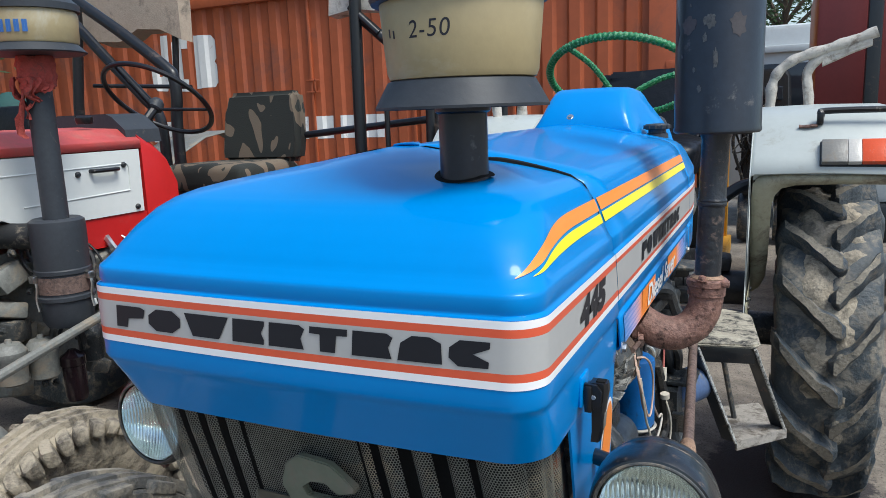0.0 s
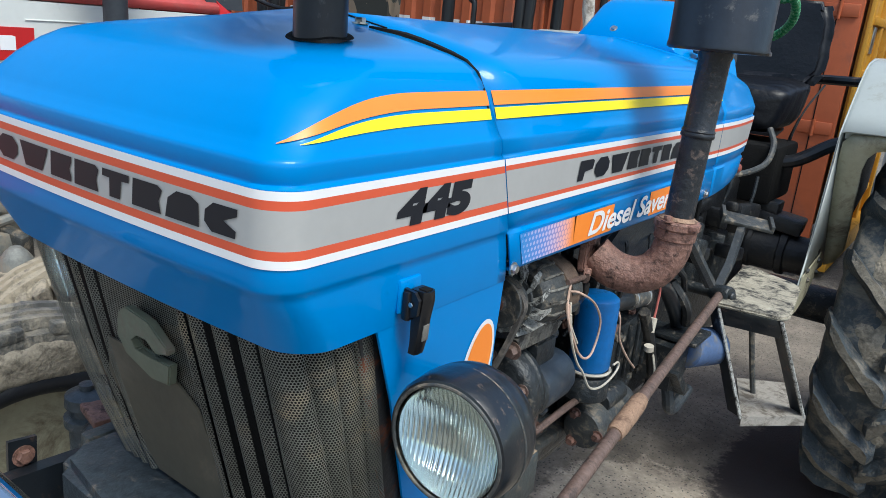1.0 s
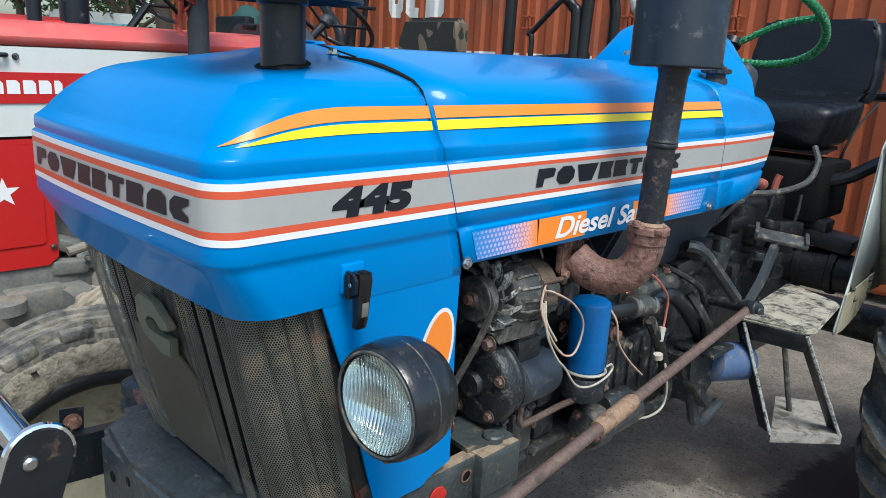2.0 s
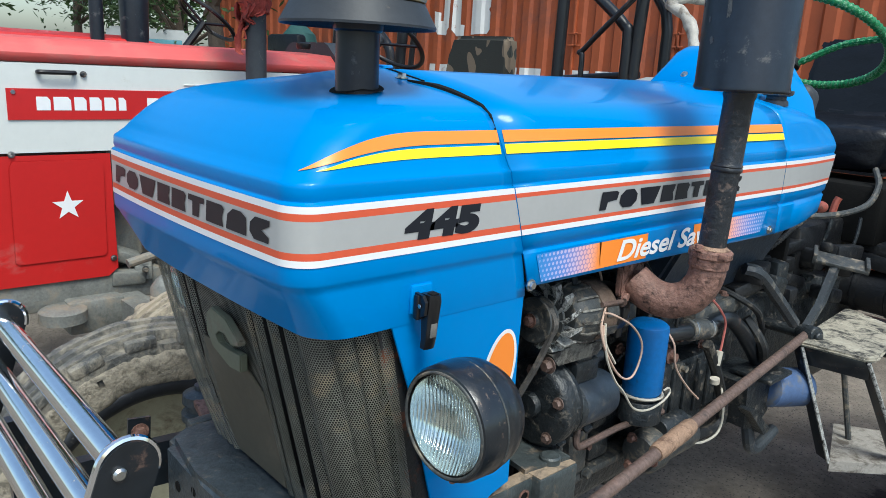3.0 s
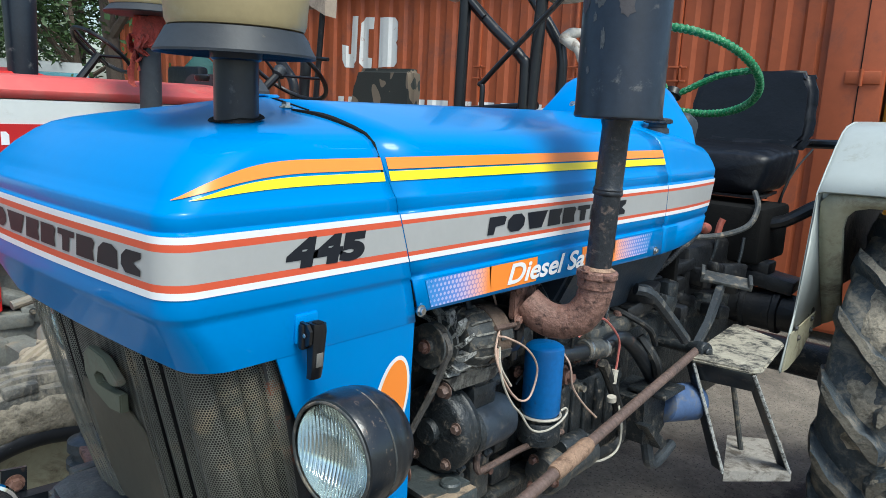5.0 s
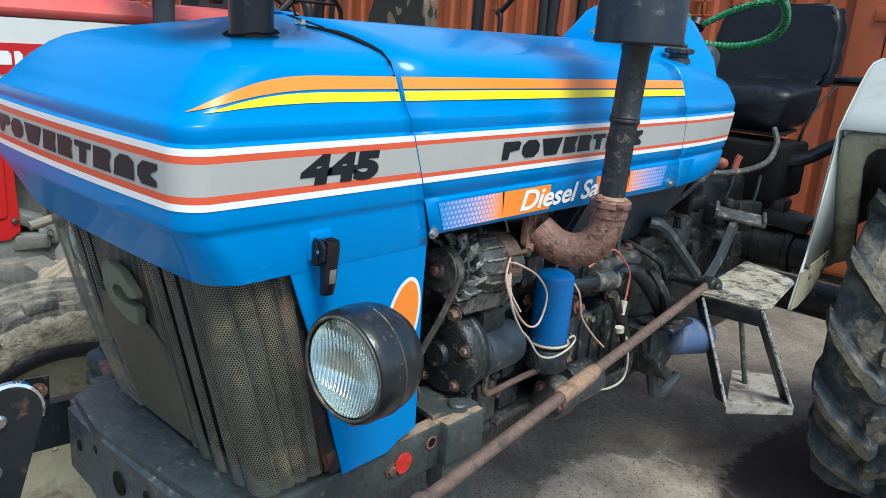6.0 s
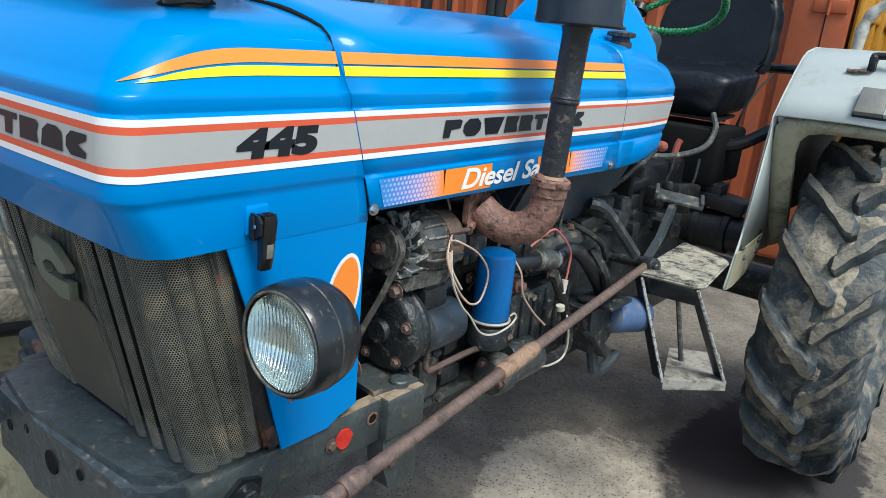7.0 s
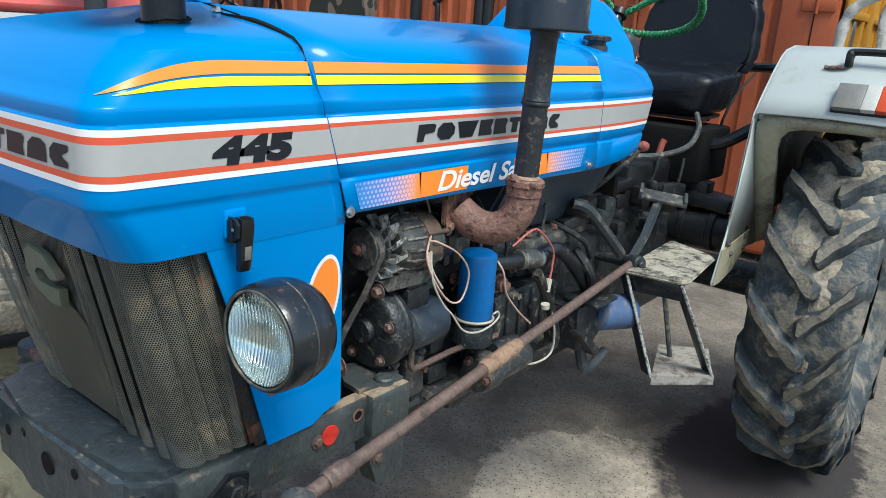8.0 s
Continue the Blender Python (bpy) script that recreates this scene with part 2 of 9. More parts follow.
DUST = (0.2, 0.17, 0.13)
M = {
    "blue": surf("blue_paint", (0.0, 0.208, 0.57), 0.38, 0, 0.03, 3, None, 0, 4, 0.03, 5.5, coat=0.42, spec=0.1, coat_rough=0.07),
    "silver": surf("silver_film", (0.47, 0.47, 0.46), 0.38, 0.25, 0.05, 4, None, 0, 4, 0.01, 30),
    "white_film": surf("white_film", (0.8, 0.8, 0.8), 0.35, 0, 0.03, 5, bump=0),
    "red_film": surf("vermilion_film", (0.66, 0.1, 0.045), 0.35, 0, 0.04, 5, bump=0),
    "orange_film": surf("orange_film", (0.93, 0.26, 0.035), 0.33, 0, 0.04, 5, bump=0),
    "oval_fade": fading_oval("orange_film_fading_to_lilac"),
    "yellow_film": surf("yellow_film", (0.92, 0.74, 0.01), 0.33, 0, 0.03, 5, bump=0),
    "navy_film": surf("black_film", (0.006, 0.008, 0.014), 0.4, 0, 0.1, 5, bump=0),
    "dots_a": halftone("halftone_film", False),
    "dots_b": halftone("halftone_film_mirrored", True),
    "grille": perforated("perforated_steel"),
    "grille_plate": surf("olive_plate", (0.1, 0.092, 0.068), 0.55, 0.1, 0.15, 5, DUST, 0.3, 4, 0.05),
    "emblem": surf("olive_grey_paint", (0.15, 0.165, 0.12), 0.5, 0.1, 0.12, 12, DUST, 0.3, 9, 0.06),
    "black_paint": surf("chipped_black_paint", (0.009, 0.012, 0.016), 0.3, 0, 0.3, 6, (0.13, 0.075, 0.055), 0.2, 22, 0.08, 45, coat=0.35),
    "dark_iron": surf("greasy_dark_iron", (0.02, 0.024, 0.027), 0.34, 0.05, 0.6, 11, (0.2, 0.17, 0.135), 0.27, 30, 0.5, 60),
    "cast": surf("dusty_cast_iron", (0.052, 0.056, 0.056), 0.48, 0.05, 0.5, 10, (0.23, 0.19, 0.14), 0.36, 24, 0.4, 55),
    "stator": surf("brown_stator_steel", (0.17, 0.12, 0.09), 0.55, 0.3, 0.4, 20, (0.05, 0.04, 0.035), 0.4, 30, 0.3, 90),
    "arm": surf("worn_blue_grey_steel", (0.042, 0.05, 0.058), 0.45, 0.1, 0.4, 12, (0.17, 0.155, 0.13), 0.3, 22, 0.3, 60),
    "belt": surf("dusty_belt_rubber", (0.06, 0.056, 0.052), 0.7, 0, 0.3, 20, (0.16, 0.14, 0.12), 0.35, 30, 0.2, 90),
    "pump": surf("blue_black_pump_paint", (0.026, 0.037, 0.052), 0.35, 0, 0.3, 9, (0.12, 0.11, 0.095), 0.22, 24, 0.15, 60),
    "lamp_paint": surf("chipped_lamp_paint", (0.009, 0.012, 0.016), 0.28, 0, 0.3, 6, (0.19, 0.13, 0.095), 0.17, 75, 0.12, 45, coat=0.35),
    "grey_iron": surf("dusty_grey_casting", (0.17, 0.175, 0.16), 0.6, 0.1, 0.4, 9, (0.24, 0.205, 0.155), 0.4, 8, 0.3, 50),
    "bolster": surf("worn_blue_black_paint", (0.042, 0.054, 0.064), 0.32, 0, 0.6, 7, (0.22, 0.19, 0.155), 0.2, 30, 0.4, 30),
    "rail": surf("scuffed_grey_rail_paint", (0.05, 0.06, 0.061), 0.42, 0, 0.5, 9, (0.22, 0.165, 0.115), 0.24, 26, 0.45, 40),
    "rust": surf("rusty_iron", (0.19, 0.1, 0.076), 0.6, 0, 0.6, 10, (0.035, 0.018, 0.014), 0.36, 46, 0.6, 60),
    "rust_bar": surf("rusty_steel_bar", (0.17, 0.115, 0.095), 0.5, 0.3, 0.5, 12, (0.06, 0.045, 0.04), 0.36, 26, 0.3, 70),
    "muffler": surf("sooty_black_steel", (0.012, 0.017, 0.026), 0.3, 0, 0.35, 6, (0.15, 0.145, 0.14), 0.16, 10, 0.05, 45, spec=0.45),
    "primer": surf("mauve_grey_primer", (0.06, 0.053, 0.056), 0.5, 0, 0.25, 20, None, 0, 4, 0.1),
    "flake": surf("pale_bared_metal", (0.09, 0.09, 0.088), 0.5, 0.1, 0.5, 60, (0.03, 0.035, 0.04), 0.42, 90, 0.1),
    "steel": surf("bright_steel", (0.55, 0.55, 0.53), 0.3, 1.0, 0.15, 20, DUST, 0.2, 20, 0.05),
    "aluminium": surf("dirty_aluminium", (0.25, 0.24, 0.21), 0.5, 0.5, 0.4, 16, (0.04, 0.035, 0.03), 0.55, 22, 0.4, 90),
    "steel_dirty": surf("dirty_silver_metal", (0.5, 0.5, 0.47), 0.45, 0.4, 0.4, 30, (0.03, 0.03, 0.028), 0.48, 60, 0.3, 90),
    "chrome": surf("chrome", (0.85, 0.86, 0.88), 0.08, 1.0, 0.05, 10, (0.08, 0.07, 0.06), 0.12, 30, 0.0),
    "filter_blue": surf("blue_filter_paint", (0.004, 0.155, 0.47), 0.4, 0, 0.2, 8, (0.03, 0.04, 0.05), 0.22, 9, 0.05),
    "filter_pale": surf("faded_blue_paint", (0.07, 0.12, 0.24), 0.5, 0, 0.25, 8, (0.16, 0.16, 0.16), 0.36, 14, 0.08),
    "rubber": surf("tyre_rubber", (0.04, 0.052, 0.062), 0.5, 0, 0.4, 9, (0.2, 0.175, 0.14), 0.38, 13, 0.9, 45, per_object=0.15),
    "rubber_dusty": surf("dusty_front_tyre_rubber", (0.085, 0.085, 0.08), 0.7, 0, 0.4, 9, (0.29, 0.26, 0.205), 0.5, 8, 0.9, 45),
    "rubber_valley": surf("mud_filled_rubber", (0.04, 0.052, 0.06), 0.55, 0, 0.4, 7, (0.22, 0.195, 0.155), 0.46, 7, 0.8, 40),
    "rubber_mud": surf("muddy_rubber", (0.11, 0.095, 0.075), 0.85, 0, 0.35, 9, (0.34, 0.295, 0.22), 0.62, 9, 1.0, 40),
    "lug_top": surf("dust_ground_rubber", (0.19, 0.17, 0.133), 0.85, 0, 0.4, 12, (0.06, 0.064, 0.064), 0.38, 22, 0.9, 60, per_object=0.2),
    "tyre_mud": surf("dried_pale_mud", (0.34, 0.295, 0.225), 0.9, 0, 0.4, 14, (0.13, 0.115, 0.09), 0.45, 18, 1.0, 50),
    "arch_brown": surf("mottled_brown_underside", (0.045, 0.036, 0.03), 0.85, 0, 0.4, 5, (0.14, 0.105, 0.08), 0.4, 5, 0.6, 40),
    "hose": surf("black_rubber_hose", (0.012, 0.013, 0.014), 0.6, 0, 0.2, 12, DUST, 0.3, 14, 0.15),
    "plastic": surf("black_plastic", (0.008, 0.008, 0.009), 0.3, 0, 0.15, 12, DUST, 0.12, 16, 0.06),
    "vinyl": surf("black_vinyl", (0.004, 0.005, 0.008), 0.4, 0, 0.25, 8, (0.013, 0.014, 0.016), 0.2, 9, 0.5, 16, spec=0.35),
    "white_paint": surf("dusty_white_paint", (0.4, 0.43, 0.41), 0.35, 0, 0.06, 4, (0.28, 0.27, 0.23), 0.2, 6, 0.03),
    "cream": surf("cream_paint", (0.36, 0.34, 0.24), 0.55, 0, 0.15, 6, (0.16, 0.13, 0.09), 0.4, 6, 0.1),
    "wrap": surf("grimy_plastic_wrap", (0.46, 0.43, 0.38), 0.55, 0, 0.2, 9, (0.2, 0.17, 0.14), 0.4, 12, 0.5, 30),
    "green_cord": surf("green_cord", (0.006, 0.16, 0.05), 0.35, 0, 0.35, 40, (0.25, 0.5, 0.3), 0.34, 110, 0.3, 150),
    "wood": surf("weathered_plywood", (0.36, 0.33, 0.26), 0.8, 0, 0.35, 9, (0.025, 0.025, 0.025), 0.46, 19, 0.3, 60),
    "concrete_tread": surf("worn_step_plate", (0.3, 0.28, 0.25), 0.75, 0.1, 0.25, 14, (0.1, 0.085, 0.07), 0.45, 16, 0.3, 60),
    "bowl": surf("dusty_translucent_bowl", (0.35, 0.28, 0.15), 0.4, 0, 0.12, 4, (0.42, 0.38, 0.28), 0.3, 5, 0.04),
    "pen": surf("marker_ink", (0.012, 0.012, 0.02), 0.6, 0, 0.1, 5, bump=0),
    "strip_rust": surf("rust_eaten_black_strip", (0.016, 0.017, 0.018), 0.45, 0, 0.3, 8, (0.17, 0.05, 0.02), 0.34, 22, 0.3, 60),
    "pipe_rust": surf("rust_flecked_black_pipe", (0.016, 0.019, 0.024), 0.33, 0, 0.35, 8, (0.17, 0.12, 0.095), 0.24, 42, 0.3, 60),
    "hat": surf("grey_rain_cap", (0.036, 0.041, 0.048), 0.5, 0, 0.2, 6, DUST, 0.14, 16, 0.06, spec=0.3),
    "wire_pink": surf("pink_wire", (0.52, 0.36, 0.28), 0.5, 0, 0.2, 20, bump=0),
    "wire_white": surf("dirty_white_wire", (0.5, 0.46, 0.38), 0.5, 0, 0.2, 20, bump=0),
    "grip_red": surf("worn_red_grip", (0.3, 0.075, 0.05), 0.5, 0, 0.25, 20, (0.1, 0.05, 0.04), 0.3, 30, 0.2, 60),
    "wire_red": surf("red_wire", (0.45, 0.13, 0.11), 0.5, 0, 0.2, 20, bump=0),
    "red_paint": surf("red_paint", (0.5, 0.014, 0.014), 0.42, 0, 0.06, 3, (0.45, 0.1, 0.085), 0.14, 3, 0.02, 20, coat=0.1),
    "white_gloss": surf("white_gloss_paint", (0.65, 0.67, 0.64), 0.3, 0, 0.04, 3, (0.5, 0.48, 0.42), 0.15, 4, 0.02, 20, coat=0.3),
    "cloth_red": surf("red_rag", (0.36, 0.06, 0.045), 0.9, 0, 0.35, 14, (0.12, 0.05, 0.04), 0.3, 20, 0.6, 90),
    "amber": surf("amber_lens", (0.6, 0.075, 0.02), 0.22, 0, 0.1, 20, DUST, 0.15, 20, 0.1, 120),
    "clear_lens": surf("clear_lens", (0.5, 0.48, 0.44), 0.22, 0, 0.15, 20, DUST, 0.2, 20, 0.15, 120),
    "smoke_lens": surf("dusty_grey_lens", (0.17, 0.165, 0.15), 0.35, 0, 0.2, 20, DUST, 0.3, 20, 0.15, 120),
    "container": surf("oxide_red_container_paint", (0.36, 0.082, 0.027), 0.58, 0, 0.16, 1.2, (0.23, 0.075, 0.045), 0.3, 1.6, 0.05, 20),
    "white_letter": surf("stencilled_white_paint", (0.74, 0.74, 0.72), 0.6, 0, 0.06, 3, (0.36, 0.12, 0.06), 0.16, 9, 0.02),
    "pipe_black": surf("black_tube_paint", (0.008, 0.009, 0.011), 0.35, 0, 0.2, 6, (0.09, 0.06, 0.045), 0.2, 9, 0.06),
    "dark_red": surf("dark_maroon_paint", (0.17, 0.022, 0.02), 0.5, 0, 0.12, 3, None, 0, 4, 0.03),
    "yellow_paint": surf("machine_yellow_paint", (0.5, 0.25, 0.02), 0.5, 0, 0.12, 3, (0.2, 0.1, 0.03), 0.25, 5, 0.05),
    "far_white": surf("far_white_paint", (0.5, 0.53, 0.53), 0.45, 0, 0.08, 1.5, (0.4, 0.4, 0.38), 0.15, 2, 0.02),
    "van_glass": surf("pale_blue_glass", (0.12, 0.3, 0.36), 0.1, 0, 0.15, 2, bump=0),
    "far_glass": surf("dark_window", (0.02, 0.024, 0.03), 0.1, 0, 0.1, 2, bump=0),
    "bark": surf("bark", (0.1, 0.075, 0.055), 0.9, 0, 0.3, 8, bump=0.7, bump_scale=18),
    "camo": camouflage("camouflage_canvas"),
    "canvas": surf("faded_canvas", (0.36, 0.29, 0.22), 0.9, 0, 0.15, 5, (0.12, 0.1, 0.08), 0.3, 5, 0.3, 120),
    "teal": surf("dark_teal_cloth", (0.012, 0.06, 0.055), 0.8, 0, 0.15, 6, bump=0.2),
    "optic": surf("added_fluted_silver_sheet", (0.8, 0.86, 0.83), 0.13, 0.95, 0.08, 10, bump=0.0),
    "rust_pale": surf("flaked_pale_rust", (0.3, 0.19, 0.125), 0.7, 0, 0.4, 20, (0.13, 0.075, 0.05), 0.4, 40, 0.5, 60),
    "sediment": surf("oily_brown_glass", (0.014, 0.008, 0.01), 0.15, 0, 0.4, 9, (0.12, 0.07, 0.03), 0.16, 12, 0.05),
    "dusty_top": surf("tan_dust_on_castings", (0.27, 0.205, 0.14), 0.85, 0, 0.3, 16, (0.11, 0.09, 0.07), 0.42, 24, 0.5, 60),
    "lens_glass": glass("headlamp_glass", (0.9, 0.94, 0.91), 0.02),
    "reflector": surf("headlamp_reflector", (0.72, 0.74, 0.72), 0.12, 1.0, 0.06, 8, bump=0.0),
    "paint_red_dot": surf("red_dab_of_paint", (0.62, 0.03, 0.02), 0.5, 0, 0.1, 20, None, 0, 4, 0.1),
    "lettering_white": surf("white_lettering", (0.82, 0.82, 0.82), 0.35, 0, 0.02, 5, bump=0),
    "label_blue": surf("blue_ink", (0.02, 0.11, 0.34), 0.6, 0, 0.1, 5, bump=0),
    "oily_black": surf("oily_black_paint", (0.009, 0.01, 0.012), 0.45, 0, 0.4, 9, (0.05, 0.045, 0.038), 0.25, 16, 0.3, 60),
    # faded red; the pinkish sky sheen of the bonnet top is in the colour
    "sheen_red": surf("red_paint_with_sky_sheen", (0.6, 0.085, 0.075), 0.5, 0, 0.08, 3, (0.5, 0.13, 0.11), 0.35, 5, 0.04, 30, spec=0.8),
    "tan_mud": surf("dried_tan_mud", (0.3, 0.265, 0.205), 0.9, 0, 0.3, 18, (0.13, 0.115, 0.09), 0.42, 30, 1.0, 45),
    "bead_black": surf("black_bead_rubber", (0.012, 0.014, 0.018), 0.45, 0, 0.3, 8, (0.2, 0.19, 0.17), 0.12, 40, 0.1, 50),
    # near black, for black parts and for shade painted in gaps and hollows
    "inside": surf("black_parts_and_shade", (0.005, 0.005, 0.005), 0.85, 0, 0.3, 6, None, 0, 4, 0.2, spec=0.2),
}


def ground_material():
    """Oil-stained, dusty concrete with grit and damp patches."""
    m = surf("stained_concrete", (0.2, 0.172, 0.138), 0.85, 0, 0.45, 4.0, (0.125, 0.106, 0.085), 0.42, 2.6, 0.9, 90)
    nt = m.node_tree
    L = nt.links.new
    b = nt.nodes["Principled BSDF"]
    src = b.inputs["Base Color"].links[0].from_socket
    tc = node(nt, "ShaderNodeTexCoord")
    vor = node(nt, "ShaderNodeTexVoronoi", Scale=55.0)
    L(tc.outputs["Object"], vor.inputs["Vector"])
    rg = node(nt, "ShaderNodeMapRange")
    rg.inputs["From Min"].default_value, rg.inputs["From Max"].default_value = 0.2, 0.27
    L(vor.outputs["Distance"], rg.inputs["Value"])
    mx = node(nt, "ShaderNodeMix")
    mx.data_type = "RGBA"
    L(rg.outputs[0], mx.inputs[0])
    mx.inputs[6].default_value = (0.06, 0.055, 0.048, 1)
    L(src, mx.inputs[7])
    def ragged_patch(centre, size, edge, soft):
        """1 inside a ragged patch, 0 outside."""
        sub = node(nt, "ShaderNodeVectorMath")
        sub.operation = "SUBTRACT"
        sub.inputs[1].default_value = (*centre, 0)
        L(tc.outputs["Object"], sub.inputs[0])
        scl = node(nt, "ShaderNodeVectorMath")
        scl.operation = "MULTIPLY"
        scl.inputs[1].default_value = (1 / size[0], 1 / size[1], 0)
        L(sub.outputs[0], scl.inputs[0])
        ln = node(nt, "ShaderNodeVectorMath")
        ln.operation = "LENGTH"
        L(scl.outputs[0], ln.inputs[0])
        ns = node(nt, "ShaderNodeTexNoise", Scale=5.5, Detail=9.0, Roughness=0.75)
        L(tc.outputs["Object"], ns.inputs["Vector"])
        ad = node(nt, "ShaderNodeMath")
        ad.operation = "ADD"
        L(ln.outputs["Value"], ad.inputs[0])
        L(ns.outputs["Fac"], ad.inputs[1])
        rng = node(nt, "ShaderNodeMapRange")
        rng.inputs["From Min"].default_value, rng.inputs["From Max"].default_value = edge + soft, edge - soft
        L(ad.outputs[0], rng.inputs["Value"])
        return rng.outputs[0]
    # paler patch, then the wet oil stain where the rear wheel stands
    pale_patch = node(nt, "ShaderNodeMix")
    pale_patch.data_type = "RGBA"
    L(ragged_patch((0.08, 2.1), (0.46, 0.6), 1.28, 0.045), pale_patch.inputs[0])
    L(mx.outputs[2], pale_patch.inputs[6])
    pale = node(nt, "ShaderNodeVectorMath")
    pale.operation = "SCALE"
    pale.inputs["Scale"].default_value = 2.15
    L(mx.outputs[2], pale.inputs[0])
    L(pale.outputs[0], pale_patch.inputs[7])
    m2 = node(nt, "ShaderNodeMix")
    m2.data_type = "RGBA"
    L(ragged_patch((0.68, 3.0), (0.44, 0.85), 1.45, 0.06), m2.inputs[0])
    L(pale_patch.outputs[2], m2.inputs[6])
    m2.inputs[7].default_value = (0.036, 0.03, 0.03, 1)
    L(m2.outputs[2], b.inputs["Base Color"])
    return m


M["ground"] = ground_material()


def leaf_material():
    m = surf("leaf_green", (0.04, 0.082, 0.02), 0.55, 0, 0.35, 2, bump=0)
    b = m.node_tree.nodes["Principled BSDF"]
    b.inputs["Transmission Weight"].default_value = 0.0
    return m


M["leaf"] = leaf_material()


# ---- building tools ----
def part(name, bm, material, parent, label="", smooth=35):
    """One mesh object under a thing or a part; the mesh is given in world coordinates."""
    bmesh.ops.recalc_face_normals(bm, faces=bm.faces)
    me = bpy.data.meshes.new(name)
    bm.to_mesh(me)
    bm.free()
    me.materials.append(material)
    me.polygons.foreach_set("use_smooth", [True] * len(me.polygons))
    me.set_sharp_from_angle(angle=radians(smooth))
    ob = new(name, me)
    if parent is not None:
        ob.parent = parent
        base, p = Vector((0, 0, 0)), parent
        while p is not None:
            base += p.location
            p = p.parent
        ob.location = -base
    return tagged(ob, label) if label else ob


def thing(name, base, label, category, group="", kind=""):
    ob = new(name)
    ob.location = base
    ob.empty_display_size = 0.1
    return tagged(ob, label, category, group, kind)


def solid(name, bm, material, label, category, group="", kind="", smooth=35):
    return tagged(part(name, bm, material, None, smooth=smooth), label, category, group, kind)


def B():
    return bmesh.new()


def box(bm, c, s, bevel=0.0, turn=None, seg=2):
    m = Matrix.Translation(c) @ (turn.to_4x4() if turn is not None else Matrix.Identity(4)) @ Matrix.Diagonal((*s, 1))
    vs = bmesh.ops.create_cube(bm, size=1.0, matrix=m)["verts"]
    if bevel:
        es = list({e for v in vs for e in v.link_edges})
        bmesh.ops.bevel(bm, geom=es, offset=bevel, segments=seg, affect="EDGES", profile=0.5)
    return bm


def rot(rx=0, ry=0, rz=0):
    return Euler((radians(rx), radians(ry), radians(rz))).to_matrix()


def frame_of(way):
    """Two directions square to a way."""
    w = Vector(way).normalized()
    a = w.cross(Vector((0, 0, 1)) if abs(w.z) < 0.9 else Vector((1, 0, 0))).normalized()
    return a, w.cross(a)


def loft(bm, rings, closed=True, caps=True):
    rows = [[bm.verts.new(p) for p in ring] for ring in rings]
    n = len(rows[0])
    for a, b in zip(rows, rows[1:]):
        for i in range(n if closed else n - 1):
            j = (i + 1) % n
            bm.faces.new((a[i], a[j], b[j], b[i]))
    if caps and closed:
        bm.faces.new(list(reversed(rows[0])))
        bm.faces.new(rows[-1])
    return bm


def lathe(bm, prof, origin, axis, seg=32, caps=True):
    """Turns a profile of (radius, height) about an axis."""
    a, b = frame_of(axis)
    w, o = Vector(axis).normalized(), Vector(origin)
    rings = [[o + w * h + (a * math.cos(t) + b * math.sin(t)) * max(r, 1e-4) for t in (2 * math.pi * k / seg for k in range(seg))] for r, h in prof]
    return loft(bm, rings, True, caps)


def cyl(bm, p0, p1, r0, r1=None, seg=20, edge=0.0):
    r1 = r0 if r1 is None else r1
    p0, p1 = Vector(p0), Vector(p1)
    h = (p1 - p0).length
    prof = [(r0, 0), (r1, h)] if not edge else [(r0 - edge, 0), (r0, edge), (r1, h - edge), (r1 - edge, h)]
    return lathe(bm, prof, p0, p1 - p0, seg)


def curve_points(pts, step=8):
    """A smooth line through points."""
    P = [Vector(p) for p in pts]
    P = [P[0] * 2 - P[1]] + P + [P[-1] * 2 - P[-2]]
    out = []
    for i in range(1, len(P) - 2):
        p0, p1, p2, p3 = P[i - 1:i + 3]
        for k in range(step):
            t = k / step
            out.append(0.5 * ((2 * p1) + (p2 - p0) * t + (2 * p0 - 5 * p1 + 4 * p2 - p3) * t * t + (3 * p1 - p0 - 3 * p2 + p3) * t ** 3))
    return out + [P[-2]]


def tube(bm, pts, r, seg=10, smooth=True, step=8):
    """A round bar, hose or wire along points; r may be a function of the part of the way."""
    line = curve_points(pts, step) if smooth else [Vector(p) for p in pts]
    rings, a = [], None
    for i, p in enumerate(line):
        w = (line[min(i + 1, len(line) - 1)] - line[max(i - 1, 0)]).normalized()
        a = frame_of(w)[0] if a is None else (a - w * a.dot(w)).normalized()
        b = w.cross(a)
        rr = r(i / (len(line) - 1)) if callable(r) else r
        rings.append([p + (a * math.cos(t) + b * math.sin(t)) * rr for t in (2 * math.pi * k / seg for k in range(seg))])
    return loft(bm, rings)


def prism(bm, outline, to, thick):
    """A flat plate: an outline of (u, v), placed by the function to(u, v, w), w from 0 to thick."""
    lo = [bm.verts.new(to(u, v, 0)) for u, v in outline]
    hi = [bm.verts.new(to(u, v, thick)) for u, v in outline]
    n = len(lo)
    bm.faces.new(list(reversed(lo)))
    bm.faces.new(hi)
    for i in range(n):
        bm.faces.new((lo[i], lo[(i + 1) % n], hi[(i + 1) % n], hi[i]))
    return bm


